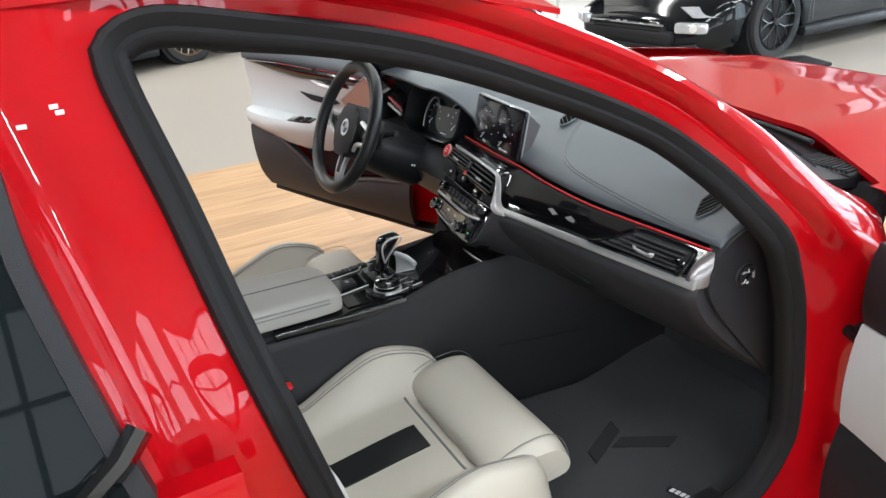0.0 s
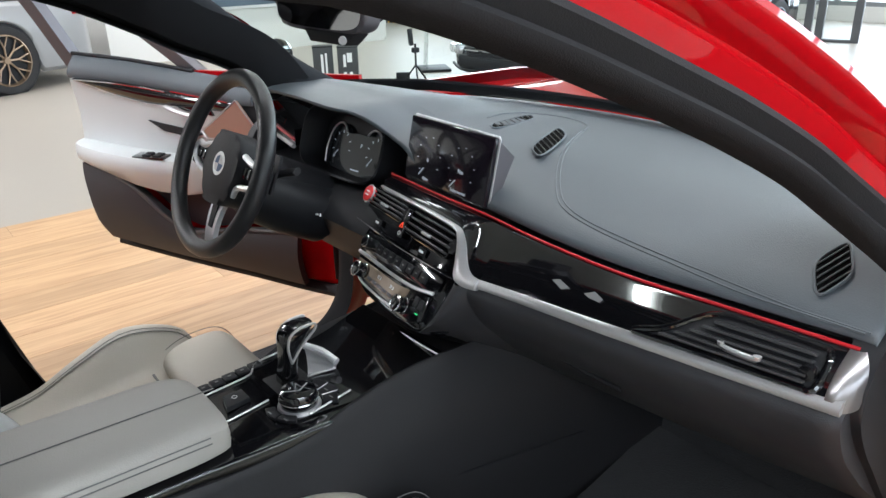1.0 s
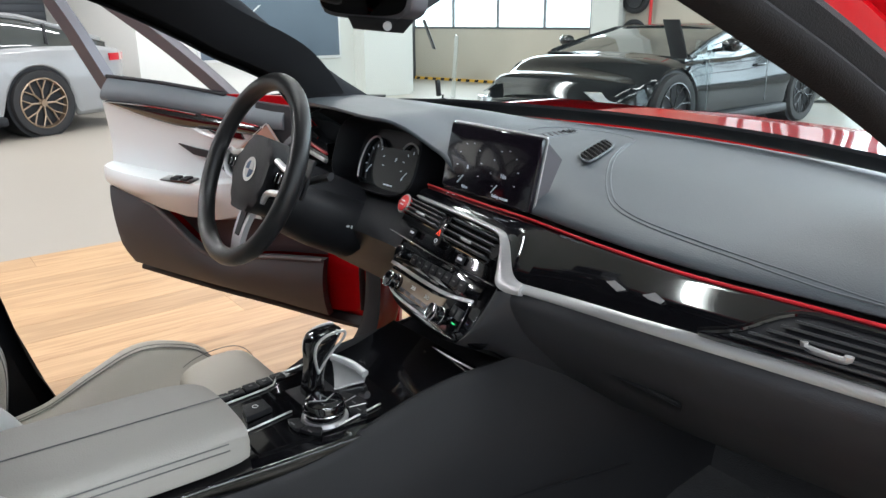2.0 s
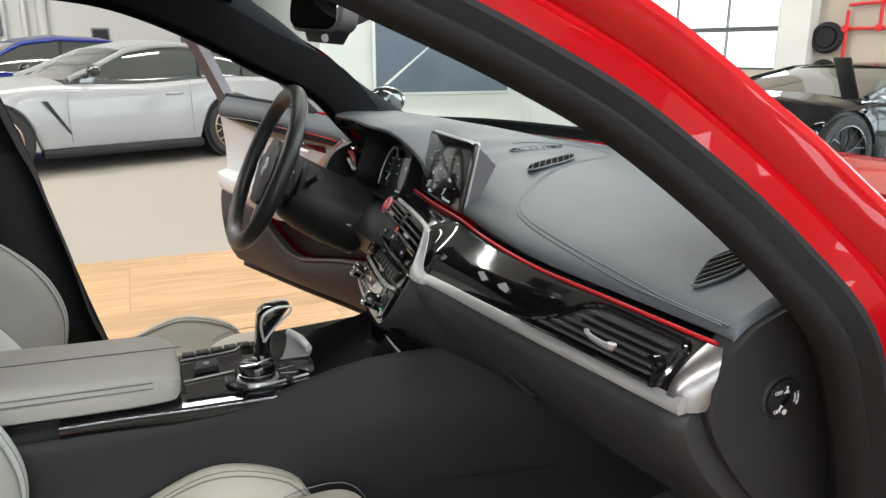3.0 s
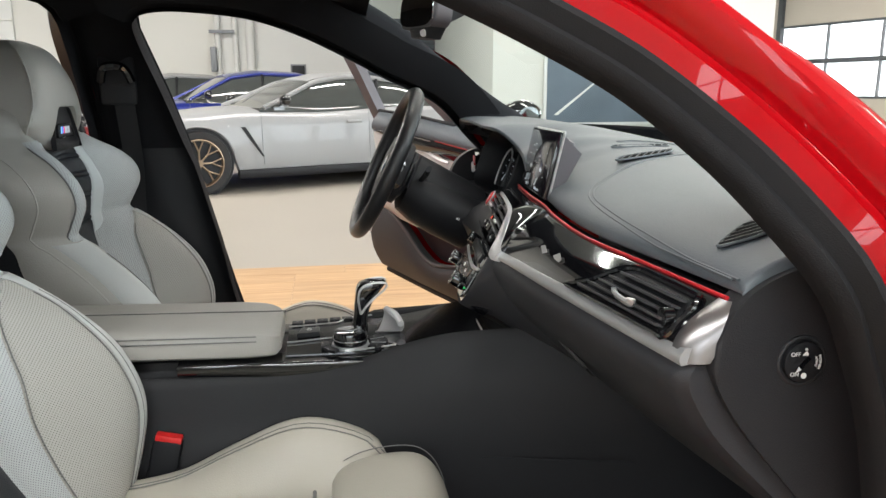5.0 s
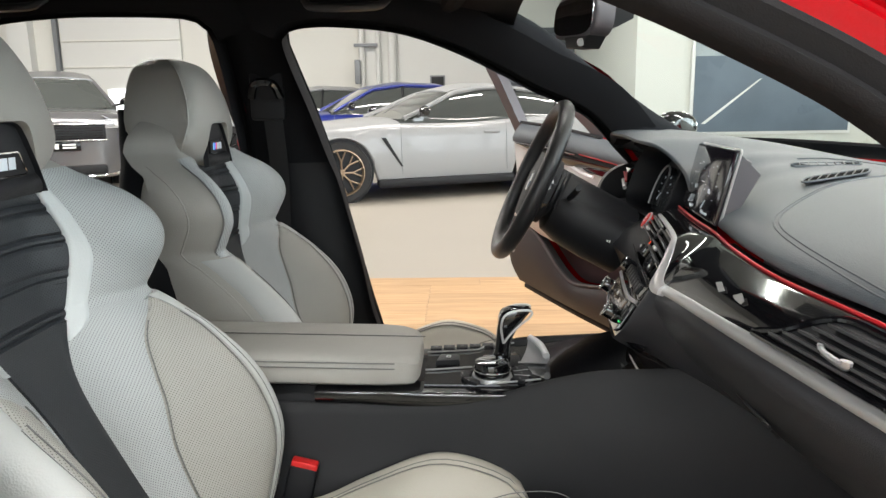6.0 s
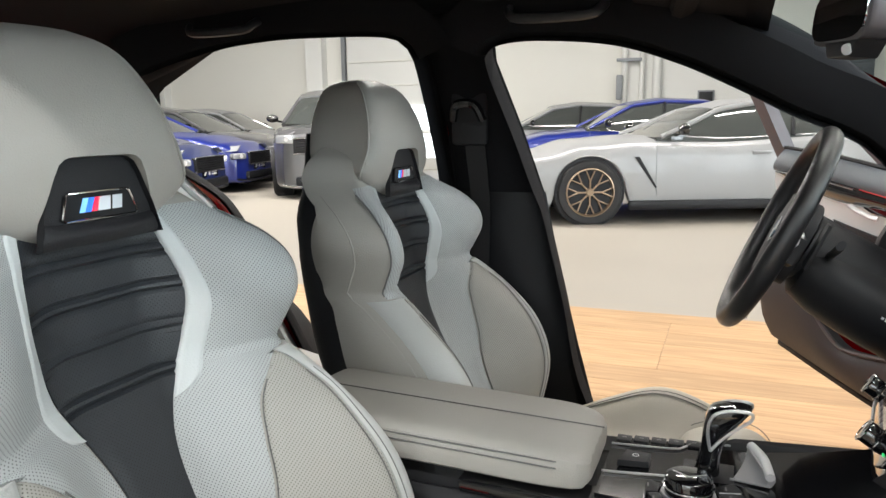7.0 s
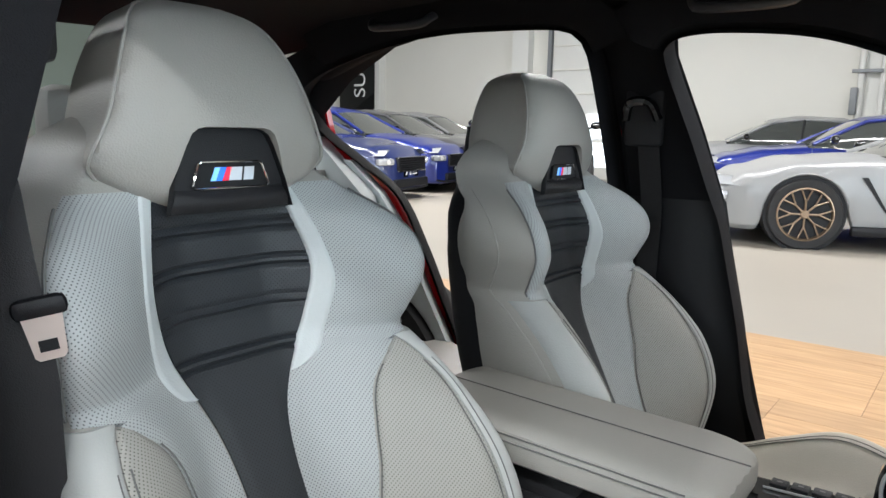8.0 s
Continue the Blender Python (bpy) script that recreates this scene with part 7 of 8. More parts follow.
def build_door(s, hinge, angle, name, label, long=1.03, full=True):
    """An open door; s: side (+1 driver). Own axes: a back from the hinge, n inward, z up."""
    ang = radians(angle)
    d = Vector((-math.cos(ang), s * math.sin(ang), 0))
    n = Vector((-math.sin(ang), -s * math.cos(ang), 0))
    h = Vector(hinge)

    def dv(a, k, z):
        return h + d * a + n * k + Vector((0, 0, z))

    back = [(0.30, long - 0.085), (0.36, long - 0.045), (0.50, long - 0.005), (0.75, long + 0.025), (0.92, long + 0.03), (1.02, long + 0.012)]
    def lean(z):
        return 0.0 if z < 0.95 else 0.40 * (z - 0.95)
    foot = [(0.0, 0.270), (0.235, 0.290), (0.43, 0.315), (0.70, 0.345), (1.06, 0.395)] if s > 0 else [(0.0, 0.30), (1.06, 0.30)]

    def outer(u, v):
        z = flow(foot, 1.03 * u) + (0.98 - flow(foot, 1.03 * u)) * v
        return dv(0.02 + (ease(back, z) - 0.02) * u, 0.02 - 0.035 * math.sin(math.pi * v), z)
    skin_ob = part(name, solid(outer, 14, 14, n * 0.02), "red", car, label)

    def field(nm, lo, hi, a0, a1, k, material, lab="", bulge=0.0, nu=28, nv=8, taper=0.0):
        """A panel of the door's inside between two curves of (a, height)."""
        def fn(u, v):
            a = a0 + (a1 - a0) * u
            z = flow(lo, a) + (flow(hi, a) - flow(lo, a)) * v
            a = min(a, ease(back, z) - 0.012)
            return dv(a, k + bulge * math.sin(math.pi * v) - (0.004 if v in (0.0, 1.0) else 0.0) - taper * v, z)
        return part(nm, solid(fn, nu, nv, -n * 0.03), material, skin_ob, lab)

    sill = [(0.0, 0.935), (0.25, 0.945), (0.48, 0.964), (0.8, 1.004), (1.03, 1.022)]
    g_top = [(0.40, 0.885), (0.45, 0.896), (0.56, 0.911), (0.82, 0.942), (1.02, 0.952)]
    g_low = [(0.40, 0.862), (0.45, 0.864), (0.567, 0.874), (0.727, 0.880), (0.867, 0.906), (1.02, 0.948)]
    p_low = [(0.30, 0.60), (0.45, 0.60), (0.62, 0.61), (0.80, 0.625), (0.90, 0.655), (1.04, 0.675)]
    rim = [(0.20, 0.500), (0.45, 0.488), (0.58, 0.468), (0.65, 0.468), (0.72, 0.505), (0.80, 0.572), (0.87, 0.622), (1.04, 0.672)]
    field("lower_panel", [(q, z + 0.022) for q, z in foot], rim if s > 0 else p_low, 0.235 if s > 0 else -0.033, 1.04, 0.095 if s > 0 else 0.075, "door_plastic" if s > 0 else "trim", "dark lower door panel", 0.02, taper=-0.012 if s > 0 else 0.0)
    if s > 0:
        field("pocket_hollow", rim, p_low, 0.235, 0.90, 0.052, mat("pocket_lining", (0.030, 0.018, 0.022), 0.7), "deep dark door pocket")
        part("pocket_rim", tube([dv(0.24 + 0.66 * f, 0.108, flow(rim, 0.24 + 0.66 * f)) for f in [i / 30 for i in range(31)]], 0.0065, 8), mat("pocket_rim", (0.075, 0.073, 0.076), 0.5), skin_ob, "grey pocket rim")
    if s > 0:
        field("front_panel", [(0.0, 0.59), (0.6, 0.60)], sill, 0.235, 0.46, 0.070, "trim", "dark front part of the door panel", 0.01)
        part("front_shut_face", solid(lambda u, v: dv(0.02 + 0.225 * u, 0.028 + 0.030 * ease([(0.0, 0.0), (0.35, 0.45), (0.55, 0.5), (1.0, 1.0)], u), 0.32 + 0.62 * v), 16, 10, -n * 0.012), "red", skin_ob, "red painted shut face of the door")
        part("shut_seal", tube([dv(0.135, 0.050, 0.33 + 0.06 * i) for i in range(11)], 0.010, 8), "seal", skin_ob)
    else:
        field("front_panel", [(0.0, 0.570), (0.6, 0.53)], [(0.0, 0.785), (0.6, 0.84)], -0.033, 0.46, 0.078, "leather_smooth", "pale front part of the door panel", 0.01)
        field("front_top", [(0.0, 0.785), (0.6, 0.84)], sill, -0.033, 0.46, 0.074, "trim", "", 0.01)
    field("pale_panel", p_low, g_low, 0.44, 1.04, 0.082, "leather_smooth", "pale leather door panel", -0.018)
    field("upper_panel", g_top, sill, 0.36, 1.04, 0.086, "dash", "dark upper door panel", 0.012, taper=0.035)
    field("gloss_strip", g_low, g_top, 0.42, 1.015, 0.090, "piano", "gloss black door strip", 0.006, 40, 4)
    part("red_line", tube([dv(0.44 + 0.20 * f, 0.093, flow(g_top, 0.44 + 0.20 * f) + 0.001) for f in [i / 20 for i in range(21)]], 0.0018, 6), "redline", skin_ob)
    part("silver_line", tube([dv(0.66 + 0.35 * f, 0.095, flow(g_top, 0.66 + 0.35 * f) - 0.003) for f in [i / 16 for i in range(17)]], 0.0030, 6, flat=0.6), "chrome", skin_ob)
    part("silver_line", tube([dv(0.62 + 0.39 * f, 0.093, flow(g_low, 0.62 + 0.39 * f) - 0.001) for f in [i / 16 for i in range(17)]], 0.0018, 6), "silver", skin_ob)
    part("door_armrest", skin([[dv(a, k, z0 + e) for k, e in ((0.06, 0.035), (0.06 + 0.6 * w, 0.032), (0.06 + 0.9 * w, 0.026), (0.06 + w, 0.008), (0.06 + 0.96 * w, -0.02), (0.06 + 0.6 * w, lo), (0.06, lo - 0.012))] for a, z0, w, lo in ((0.48, 0.70, 0.02, -0.06), (0.54, 0.690, 0.045, -0.085), (0.62, 0.682, 0.075, -0.09), (0.72, 0.682, 0.090, -0.085), (0.82, 0.690, 0.092, -0.075), (0.92, 0.700, 0.088, -0.055), (1.0, 0.710, 0.075, -0.045), (1.04, 0.715, 0.055, -0.04))], False, True), "leather_smooth", skin_ob, "pale leather door armrest")
    wsm = axes(dv(0.735, 0.115, 0.7165), d, n + Vector((0, 0, -0.1)))
    sw = part("window_switch_block", box(0, 0, 0, 0.12, 0.046, 0.008, 0.003, m=wsm), "piano", skin_ob, "black window switch block")
    for i in range(2):
        for k in (-1, 1):
            part("switch", box(-0.03 + 0.04 * i, 0.010 * k, (0.006 if wsm.to_3x3().col[2].z > 0 else -0.006), 0.026, 0.015, 0.006, 0.002, m=wsm), "black", sw)
    part("pull_groove", plate([(0.755, 0.824), (0.70, 0.814), (0.58, 0.797), (0.56, 0.785), (0.60, 0.776), (0.70, 0.792)], 0.016, axes(dv(0, 0.062, 0), d, (0, 0, 1)) if s < 0 else axes(dv(0, 0.078, 0), d, (0, 0, 1))), "trim", skin_ob, "dark pull groove")
    if s < 0:
        part("door_pocket", skin([[dv(a, k, z) for k, z in ((0.088, zt - 0.01), (0.104, zt - 0.012), (0.112, zt - 0.03), (0.110, 0.42), (0.088, 0.37))] for a, zt in ((0.12, 0.55), (0.2, 0.552), (0.45, 0.552), (0.62, 0.562), (0.74, 0.585), (0.82, 0.615))]), "door_plastic" if s > 0 else "trim", skin_ob, "dark door pocket")
    if s < 0:
        part("pocket_hollow", plate([(0.80, 0.622), (0.82, 0.600), (0.66, 0.560), (0.45, 0.545), (0.25, 0.545), (0.25, 0.575), (0.60, 0.605)], 0.006, axes(dv(0, 0.092, 0), d, (0, 0, 1)) if s < 0 else axes(dv(0, 0.098, 0), d, (0, 0, 1))), "carpet", skin_ob)
    part("door_opener", tube(cr([dv(0.56, 0.098, 0.850), dv(0.58, 0.104, 0.853), dv(0.63, 0.106, 0.866), dv(0.665, 0.098, 0.876)], 14), 0.008, 8, flat=0.6), "silver", skin_ob, "silver door opener")
    part("opener_recess", plate([(0.50, 0.850), (0.52, 0.890), (0.60, 0.896), (0.66, 0.885), (0.60, 0.862)], 0.012, axes(dv(0, 0.086, 0), d, (0, 0, 1))), "piano", skin_ob)
    part("speaker_cover", plate([(0.405, 0.902), (0.535, 0.805), (0.52, 0.785), (0.345, 0.785), (0.335, 0.80)], 0.010, axes(dv(0, 0.096, 0), d, (0, 0, 1)), bevel=0.003), "copper", skin_ob, "copper-toned speaker cover")
    part("speaker_rim", tube([dv(a, 0.1005, z) for a, z in ((0.405, 0.905), (0.538, 0.806), (0.522, 0.782), (0.343, 0.782), (0.332, 0.80))], 0.002, 6, True), "silver", skin_ob)
    # Window surround.
    top = [(0.12, 0.985), (0.30, 1.10), (0.50, 1.215), (0.70, 1.295), (0.92, 1.34)] if s < 0 else [(0.49, 0.885), (0.58, 0.962), (0.643, 1.031), (0.75, 1.132), (0.88, 1.235), (0.98, 1.305)]
    top += [(1.06, 1.345), (1.13, 1.30), (1.095, 1.15), (long + 0.03, 0.995)]
    part("window_frame", sweep(cr([dv(a, lean(z), z) for a, z in top], 50), [(-0.022, -0.018), (-0.022, 0.022), (0.018, 0.028), (0.024, 0.0), (0.018, -0.018), (-0.022, -0.018)], lambda i: n), "gunmetal", skin_ob, "dark window frame of the door")
    part("belt_rail", tube([dv(0.10 + 0.95 * f, 0.03, 0.985) for f in (0, 0.5, 1)] if s < 0 else [dv(0.58 + 0.46 * f, 0.045, flow(sill, 0.58 + 0.46 * f) + 0.002) for f in (0, 0.25, 0.5, 0.75, 1)], 0.016 if s < 0 else 0.007, 8), "black", skin_ob)
    part("mirror_corner", plate([(0.10, 0.0), (0.30, 0.0), (0.27, 0.085), (0.12, 0.01)] if s < 0 else [(0.30, -0.03), (0.55, -0.05), (0.575, -0.02), (0.34, 0.005)], 0.03, axes(dv(0, 0.0, 0.985), d, (0, 0, 1))), "black", skin_ob)
    if s < 0:
        gl = part("door_glass", sheet(lambda u, v: dv(0.14 + (0.90 - 0.02 * v) * u, lean(0.985 + 0.30 * v), 0.985 + max(0.0, min(1.0, (0.05 + 1.4 * u) if u < 0.7 else 1.0)) * 0.30 * v), 12, 8), "glass", skin_ob, "door window glass")
        gl.visible_shadow = False
    part("door_edge", tube([dv(ease(back, z) - 0.004, 0.03, z) for z in [(0.30 if s < 0 else 0.40) + (0.07 if s < 0 else 0.058) * i for i in range(10)]], 0.014, 8), "red", skin_ob)
    part("door_foot", tube([dv(0.05 + 0.93 * f, 0.050, flow(foot, 0.05 + 0.93 * f) + 0.004) for f in [i / 12 for i in range(13)]], 0.022, 8, flat=0.6), "black", skin_ob)
    part("door_latch", box(0, 0, 0, 0.03, 0.05, 0.12, 0.006, m=axes(dv(long - 0.01, 0.045, 0.62), d, n)), "steel", skin_ob)
    for z in (0.50, 0.80):
        part("hinge", box(0, 0, 0, 0.12, 0.035, 0.06, 0.008, m=axes(dv(0.0, 0.03, z), d, n)), "red", skin_ob)
    part("check_strap", tube([dv(0.0, 0.06, 0.74), dv(-0.12, 0.05 if s < 0 else 0.05, 0.745)], 0.012, 8), "black", skin_ob)
    # Outer mirror.
    mc = dv(0.36, -0.05, 1.018) if s > 0 else dv(0.16, -0.11, 1.00)
    part("outer_mirror", mirror_bm(mc, d, n), "piano", skin_ob, "gloss black outer mirror")
    part("mirror_arm", tube([dv(0.31, 0.0, 0.985), dv(0.34, -0.04, 0.99)] if s > 0 else [dv(0.18, 0.0, 0.985), dv(0.17, -0.06, 0.995)], 0.018, 8, flat=0.6), "piano", skin_ob)
    return skin_ob


def mirror_bm(c, d, n):
    rings = []
    for i in range(9):
        f = i / 8
        r = math.sin(math.pi * (0.10 + 0.82 * f)) ** 0.5
        rings.append([c + d * (0.075 * f - 0.05) + n * (-0.092 * r * math.cos(a)) + Vector((0, 0, 0.052 * r * math.sin(a))) for a in [2 * math.pi * k / 24 for k in range(24)]])
    return skin(rings, True, True)


build_door(1, (0.72, 0.875, 0), 58, "driver_door", "open red driver door, window lowered, pale leather and dark trim")
build_door(-1, (0.525, -0.90, 0), 75, "passenger_door", "open red passenger door with pale leather trim")


def rear_door(s, angle, name, label):
    ang = radians(angle)
    d = Vector((-math.cos(ang), s * math.sin(ang), 0))
    n = Vector((-math.sin(ang), -s * math.cos(ang), 0))
    h = Vector((-0.56, s * 0.885, 0))

    def dv(a, k, z):
        return h + d * a + n * k + Vector((0, 0, z))
    ob = part(name, solid(lambda u, v: dv(ease([(0, 0.62), (0.4, 0.75), (0.65, 0.93), (1, 1.0)], v) * u, 0.02 - 0.035 * math.sin(math.pi * v) * (1 if s else 1), 0.30 + 0.67 * v), 12, 12, n * 0.03), "red", car, label)
    part("inner_panel", solid(lambda u, v: dv(0.03 + (ease([(0, 0.55), (0.4, 0.69), (0.65, 0.87), (1, 0.94)], v)) * u, 0.055, 0.34 + 0.58 * v), 10, 10, n * 0.02), "leather_smooth", ob, "pale rear door panel")
    top = [(0.088, 0.985), (0.105, 1.06), (0.13, 1.20), (0.142, 1.335), (0.22, 1.375), (0.45, 1.355), (0.70, 1.285), (0.90, 1.16), (0.99, 1.03), (1.0, 0.975)]
    part("window_frame", sweep(cr([dv(a, 0.40 * max(0, z - 0.95), z) for a, z in top], 50), [(-0.010, -0.012), (-0.010, 0.022), (0.008, 0.024), (0.012, 0.0), (0.008, -0.012), (-0.010, -0.012)], lambda i: n), "black", ob, "black window frame of the rear door")
    gl = part("door_glass", sheet(lambda u, v: dv(0.095 + 0.045 * v + (0.87 - 0.30 * v) * u, 0.40 * 0.38 * v * (1 - 0.5 * u * u), 0.97 + (0.385 - 0.20 * u * u) * v), 12, 8), "tint_glass" if s < 0 else "glass", ob, "rear door window")
    if s > 0:
        gl.visible_shadow = False
    part("belt_strip", tube([dv(0.077, 0.035, 1.048), dv(0.10, 0.022, 1.028), dv(0.14, 0.005, 1.008), dv(0.5, -0.010, 1.0), dv(0.98, -0.010, 1.0)], 0.013, 8, flat=1.5), "piano", ob, "gloss black belt strip")
    return ob


rear_door(1, 66, "rear_driver_side_door", "open red rear door")
rear_door(-1, 2, "rear_passenger_side_door", "closed red rear door with dark glass")
part("hinge_bracket", box(0.53, -0.85, 0.86, 0.05, 0.035, 0.035, 0.006), "red", car)
part("strap_bracket", box(0.495, -0.845, 0.755, 0.05, 0.03, 0.04, 0.008), "black", car, "black door check bracket")
part("striker", tube(cr([(-0.49, -0.785, 0.80), (-0.49, -0.82, 0.805), (-0.52, -0.82, 0.82), (-0.53, -0.785, 0.82)], 12), 0.006, 8), "chrome", car, "chrome door striker")

# ---------------------------------------------------------------- the other cars


def wheel_set(parent, at, r, wide, rim, axis, spokes=10, caliper=None):
    """One wheel with its tyre, rim and spokes; axis points out of the car."""
    ax = Vector(axis).normalized()
    up = Vector((0, 0, 1))
    sd = ax.cross(up).normalized()
    c = Vector(at)

    def ring(rr, k):
        return [c + ax * k + rr * (math.cos(t) * sd + math.sin(t) * up) for t in [2 * math.pi * i / 40 for i in range(40)]]
    rr = r * 0.76
    w = part("wheel", skin([ring(rr, -wide), ring(r * 0.96, -wide), ring(r, -wide * 0.8), ring(r, -wide * 0.1), ring(r * 0.97, 0.0), ring(r * 0.84, 0.004), ring(rr, -0.006)], True), "tyre", parent)
    part("rim", skin([ring(rr, 0.0), ring(rr * 0.95, 0.004), ring(rr * 0.92, -0.02), ring(rr * 0.9, -wide * 0.7)], True), rim, w)
    part("brake_disc", drum(c - ax * wide * 0.55, ax, rr * 0.72, 0.02, 30), "steel", w)
    part("inner_dark", drum(c - ax * wide * 0.8, ax, rr * 0.98, 0.02, 30), "black", w)
    part("hub_cap", drum(c - ax * 0.035, ax, rr * 0.17, 0.03, 20, r2=rr * 0.13), rim, w)
    for i in range(spokes):
        t = 2 * math.pi * i / spokes

        def polar(f, turn, k):
            return c + ax * k + rr * f * (math.cos(t + turn) * sd + math.sin(t + turn) * up)
        part("spoke", tube([polar(0.12, 0, -0.022), polar(0.40, 0, -0.020), polar(0.56, 0, -0.017)], rr * 0.040, 6), rim, w)
        fork = 0.52 * math.pi / spokes
        for turn in (-fork, fork):
            part("spoke_arm", tube([polar(0.46, 0, -0.018), polar(0.68, 0.6 * turn, -0.013), polar(0.95, turn, -0.006)], rr * 0.030, 6), rim, w)
    if caliper:
        part("caliper", box(0, 0, 0, rr * 0.28, rr * 0.75, 0.06, 0.02, m=axes(c - ax * wide * 0.42 + sd * rr * 0.52, sd, up)), caliper, w)
    return w


def build_car(name, label, group, at, rz, paint, spec, rim="dark_rim", plate_front=True, caliper=None):
    """A car body lofted from its side profile; own x points to its nose."""
    L, W, WB, R = spec["length"], spec["width"], spec["wheelbase"], spec["radius"]
    e = thing(name, label, "car", group, at, rz)
    nose = spec["front"]
    xf, xr = 0.0, -WB                       # axles
    x0, x1 = nose, -(L - nose)

    def shoulder(x):
        return ease(spec["shoulder"], x)

    def half(x):
        return W / 2 * ease([(x1, 0.74), (x1 + 0.25, 0.93), (xr, 1.0), ((xf + xr) / 2, 0.965), (xf, 1.0), (x0 - 0.45, 0.95), (x0 - 0.12, 0.80), (x0, 0.58)], x)

    def belly(x):
        z = 0.16
        for ax in (xf, xr):
            dx = abs(x - ax)
            if dx < R * 1.14:
                z = max(z, R + math.sqrt(max(0, (R * 1.14) ** 2 - dx * dx)) - 0.02)
        return z
    n = 84
    xs = [x1 + (x0 - x1) * i / n for i in range(n + 1)]
    rings = []
    for x in xs:
        h, s, b = half(x), shoulder(x), belly(x)
        mid = min(max(b + 0.02, 0.42), s - 0.10)
        prof = [(h * 0.90, b), (h * 0.985, b + 0.01), (h, max(mid, b + 0.015)), (h * 0.985, max(s - 0.16, b + 0.02)), (h * 0.965, s - 0.06), (h * 0.90, s - 0.012), (h * 0.72, s + 0.012), (h * 0.35, s + 0.030), (0, s + 0.034)]
        rings.append([Vector((x, y, z)) for y, z in prof] + [Vector((x, -y, z)) for y, z in prof[-2::-1]])
    body = part("body", skin(rings, False, True), paint, e)
    bm = body.modifiers.new("round", "SUBSURF")
    bm.levels = bm.render_levels = 1
    # Greenhouse.
    cab = sorted(spec["cabin"])
    gx0, gx1 = cab[0][0], cab[-1][0]
    rings = []
    for i in range(33):
        x = gx0 + (gx1 - gx0) * i / 32
        top = ease(cab, x) if spec.get("soft") else lerps(cab, x)
        s = shoulder(x) + 0.0
        hh = top - s
        hb = half(x) * 0.90
        ht = half(x) * (0.90 - 0.55 * max(0.02, hh))
        rings.append([Vector((x, y, z)) for y, z in ((hb, s - 0.03), (hb - 0.01, s + 0.02), ((hb + ht) / 2 + 0.02, s + hh * 0.5), (ht, s + max(hh * 0.90, 0.01)), (ht * 0.85, s + hh * 0.985), (ht * 0.4, top + 0.01), (0, top + 0.014), (-ht * 0.4, top + 0.01), (-ht * 0.85, s + hh * 0.985), (-ht, s + max(hh * 0.90, 0.01)), (-(hb + ht) / 2 - 0.02, s + hh * 0.5), (-hb + 0.01, s + 0.02), (-hb, s - 0.03))])
    cabin = part("glasshouse", skin(rings, False, True), "car_glass", e, "dark glass of the cabin")
    # Roof skin and pillars over the glass.
    rx0, rx1 = spec["roof"]
    def roof_pt(u, v):
        x = rx0 + (rx1 - rx0) * v
        top = ease(cab, x) if spec.get("soft") else lerps(cab, x)
        s = shoulder(x)
        ht = half(x) * (0.90 - 0.55 * max(0.02, top - s))
        q = 2 * u - 1
        return Vector((x, q * (ht + 0.012), top + 0.030 - 0.045 * q ** 2 - 0.02 * q ** 8))
    part("roof_panel", solid(roof_pt, 16, 20, (0, 0, -0.02)), spec.get("roof_paint", paint), e)
    for sd in (-1, 1):
        def edge(x, f, out=0.012):
            top = ease(cab, x) if spec.get("soft") else lerps(cab, x)
            s = shoulder(x)
            hb = half(x) * 0.90
            ht = half(x) * (0.90 - 0.55 * max(0.02, top - s))
            return Vector((x, sd * (hb + (ht - hb) * f + out), s + (top - s) * f * 0.93))
        xa, xb = spec["pillars"]
        part("window_line", tube([edge(gx0 + (gx1 - gx0) * (0.02 + 0.96 * i / 30), 0.97, 0.004) for i in range(31)], 0.028, 8), paint, e)
        for xp in (xa, xb):
            part("pillar", tube([edge(xp, 0.0, 0.004), edge(xp - 0.03, 0.5, 0.016), edge(xp - 0.07, 0.97, 0.006)], 0.022, 6), "black", e)
        mx = gx0 - 0.55 if spec.get("mirror") is None else spec["mirror"]
        mz = shoulder(mx) + 0.11
        mirror = part("door_mirror", skin([[Vector((mx + 0.10 * (f - 0.5), sd * (half(mx) * 0.96 + 0.13) + 0.10 * math.cos(a) * r, mz + 0.065 * math.sin(a) * r)) for a in [2 * math.pi * k / 16 for k in range(16)]] for f, r in ((0, 0.8), (0.15, 1.0), (0.6, 0.95), (0.9, 0.6), (1.0, 0.25))], True, True), "piano", e, "gloss black door mirror")
        part("mirror_arm", tube([(mx, sd * half(mx) * 0.90, mz - 0.06), (mx, sd * (half(mx) * 0.96 + 0.08), mz - 0.03)], 0.02, 6), "piano", mirror)
        # Shut lines, sill, handle, lamps.
        for xd in spec["shuts"]:
            part("shut_line", tube([Vector((xd + 0.03 * k, sd * (half(xd) * f - 0.002), z)) for k, f, z in ((0, 0.995, 0.30), (0.3, 1.0, 0.5), (0.2, 0.985, shoulder(xd) - 0.16), (0, 0.95, shoulder(xd) - 0.03))], 0.0035, 5), "steel", e)
        part("sill_skirt", box((xf + xr) / 2, sd * W / 2 * 0.97, 0.20, WB - 2.4 * R, 0.10, 0.10, 0.03), "black", e, "black side skirt")
        hx2 = spec["handle"]
        part("door_handle", box(hx2, sd * (half(hx2) * 0.985 + 0.012), shoulder(hx2) - 0.15, 0.20, 0.02, 0.03, 0.008), paint, e)
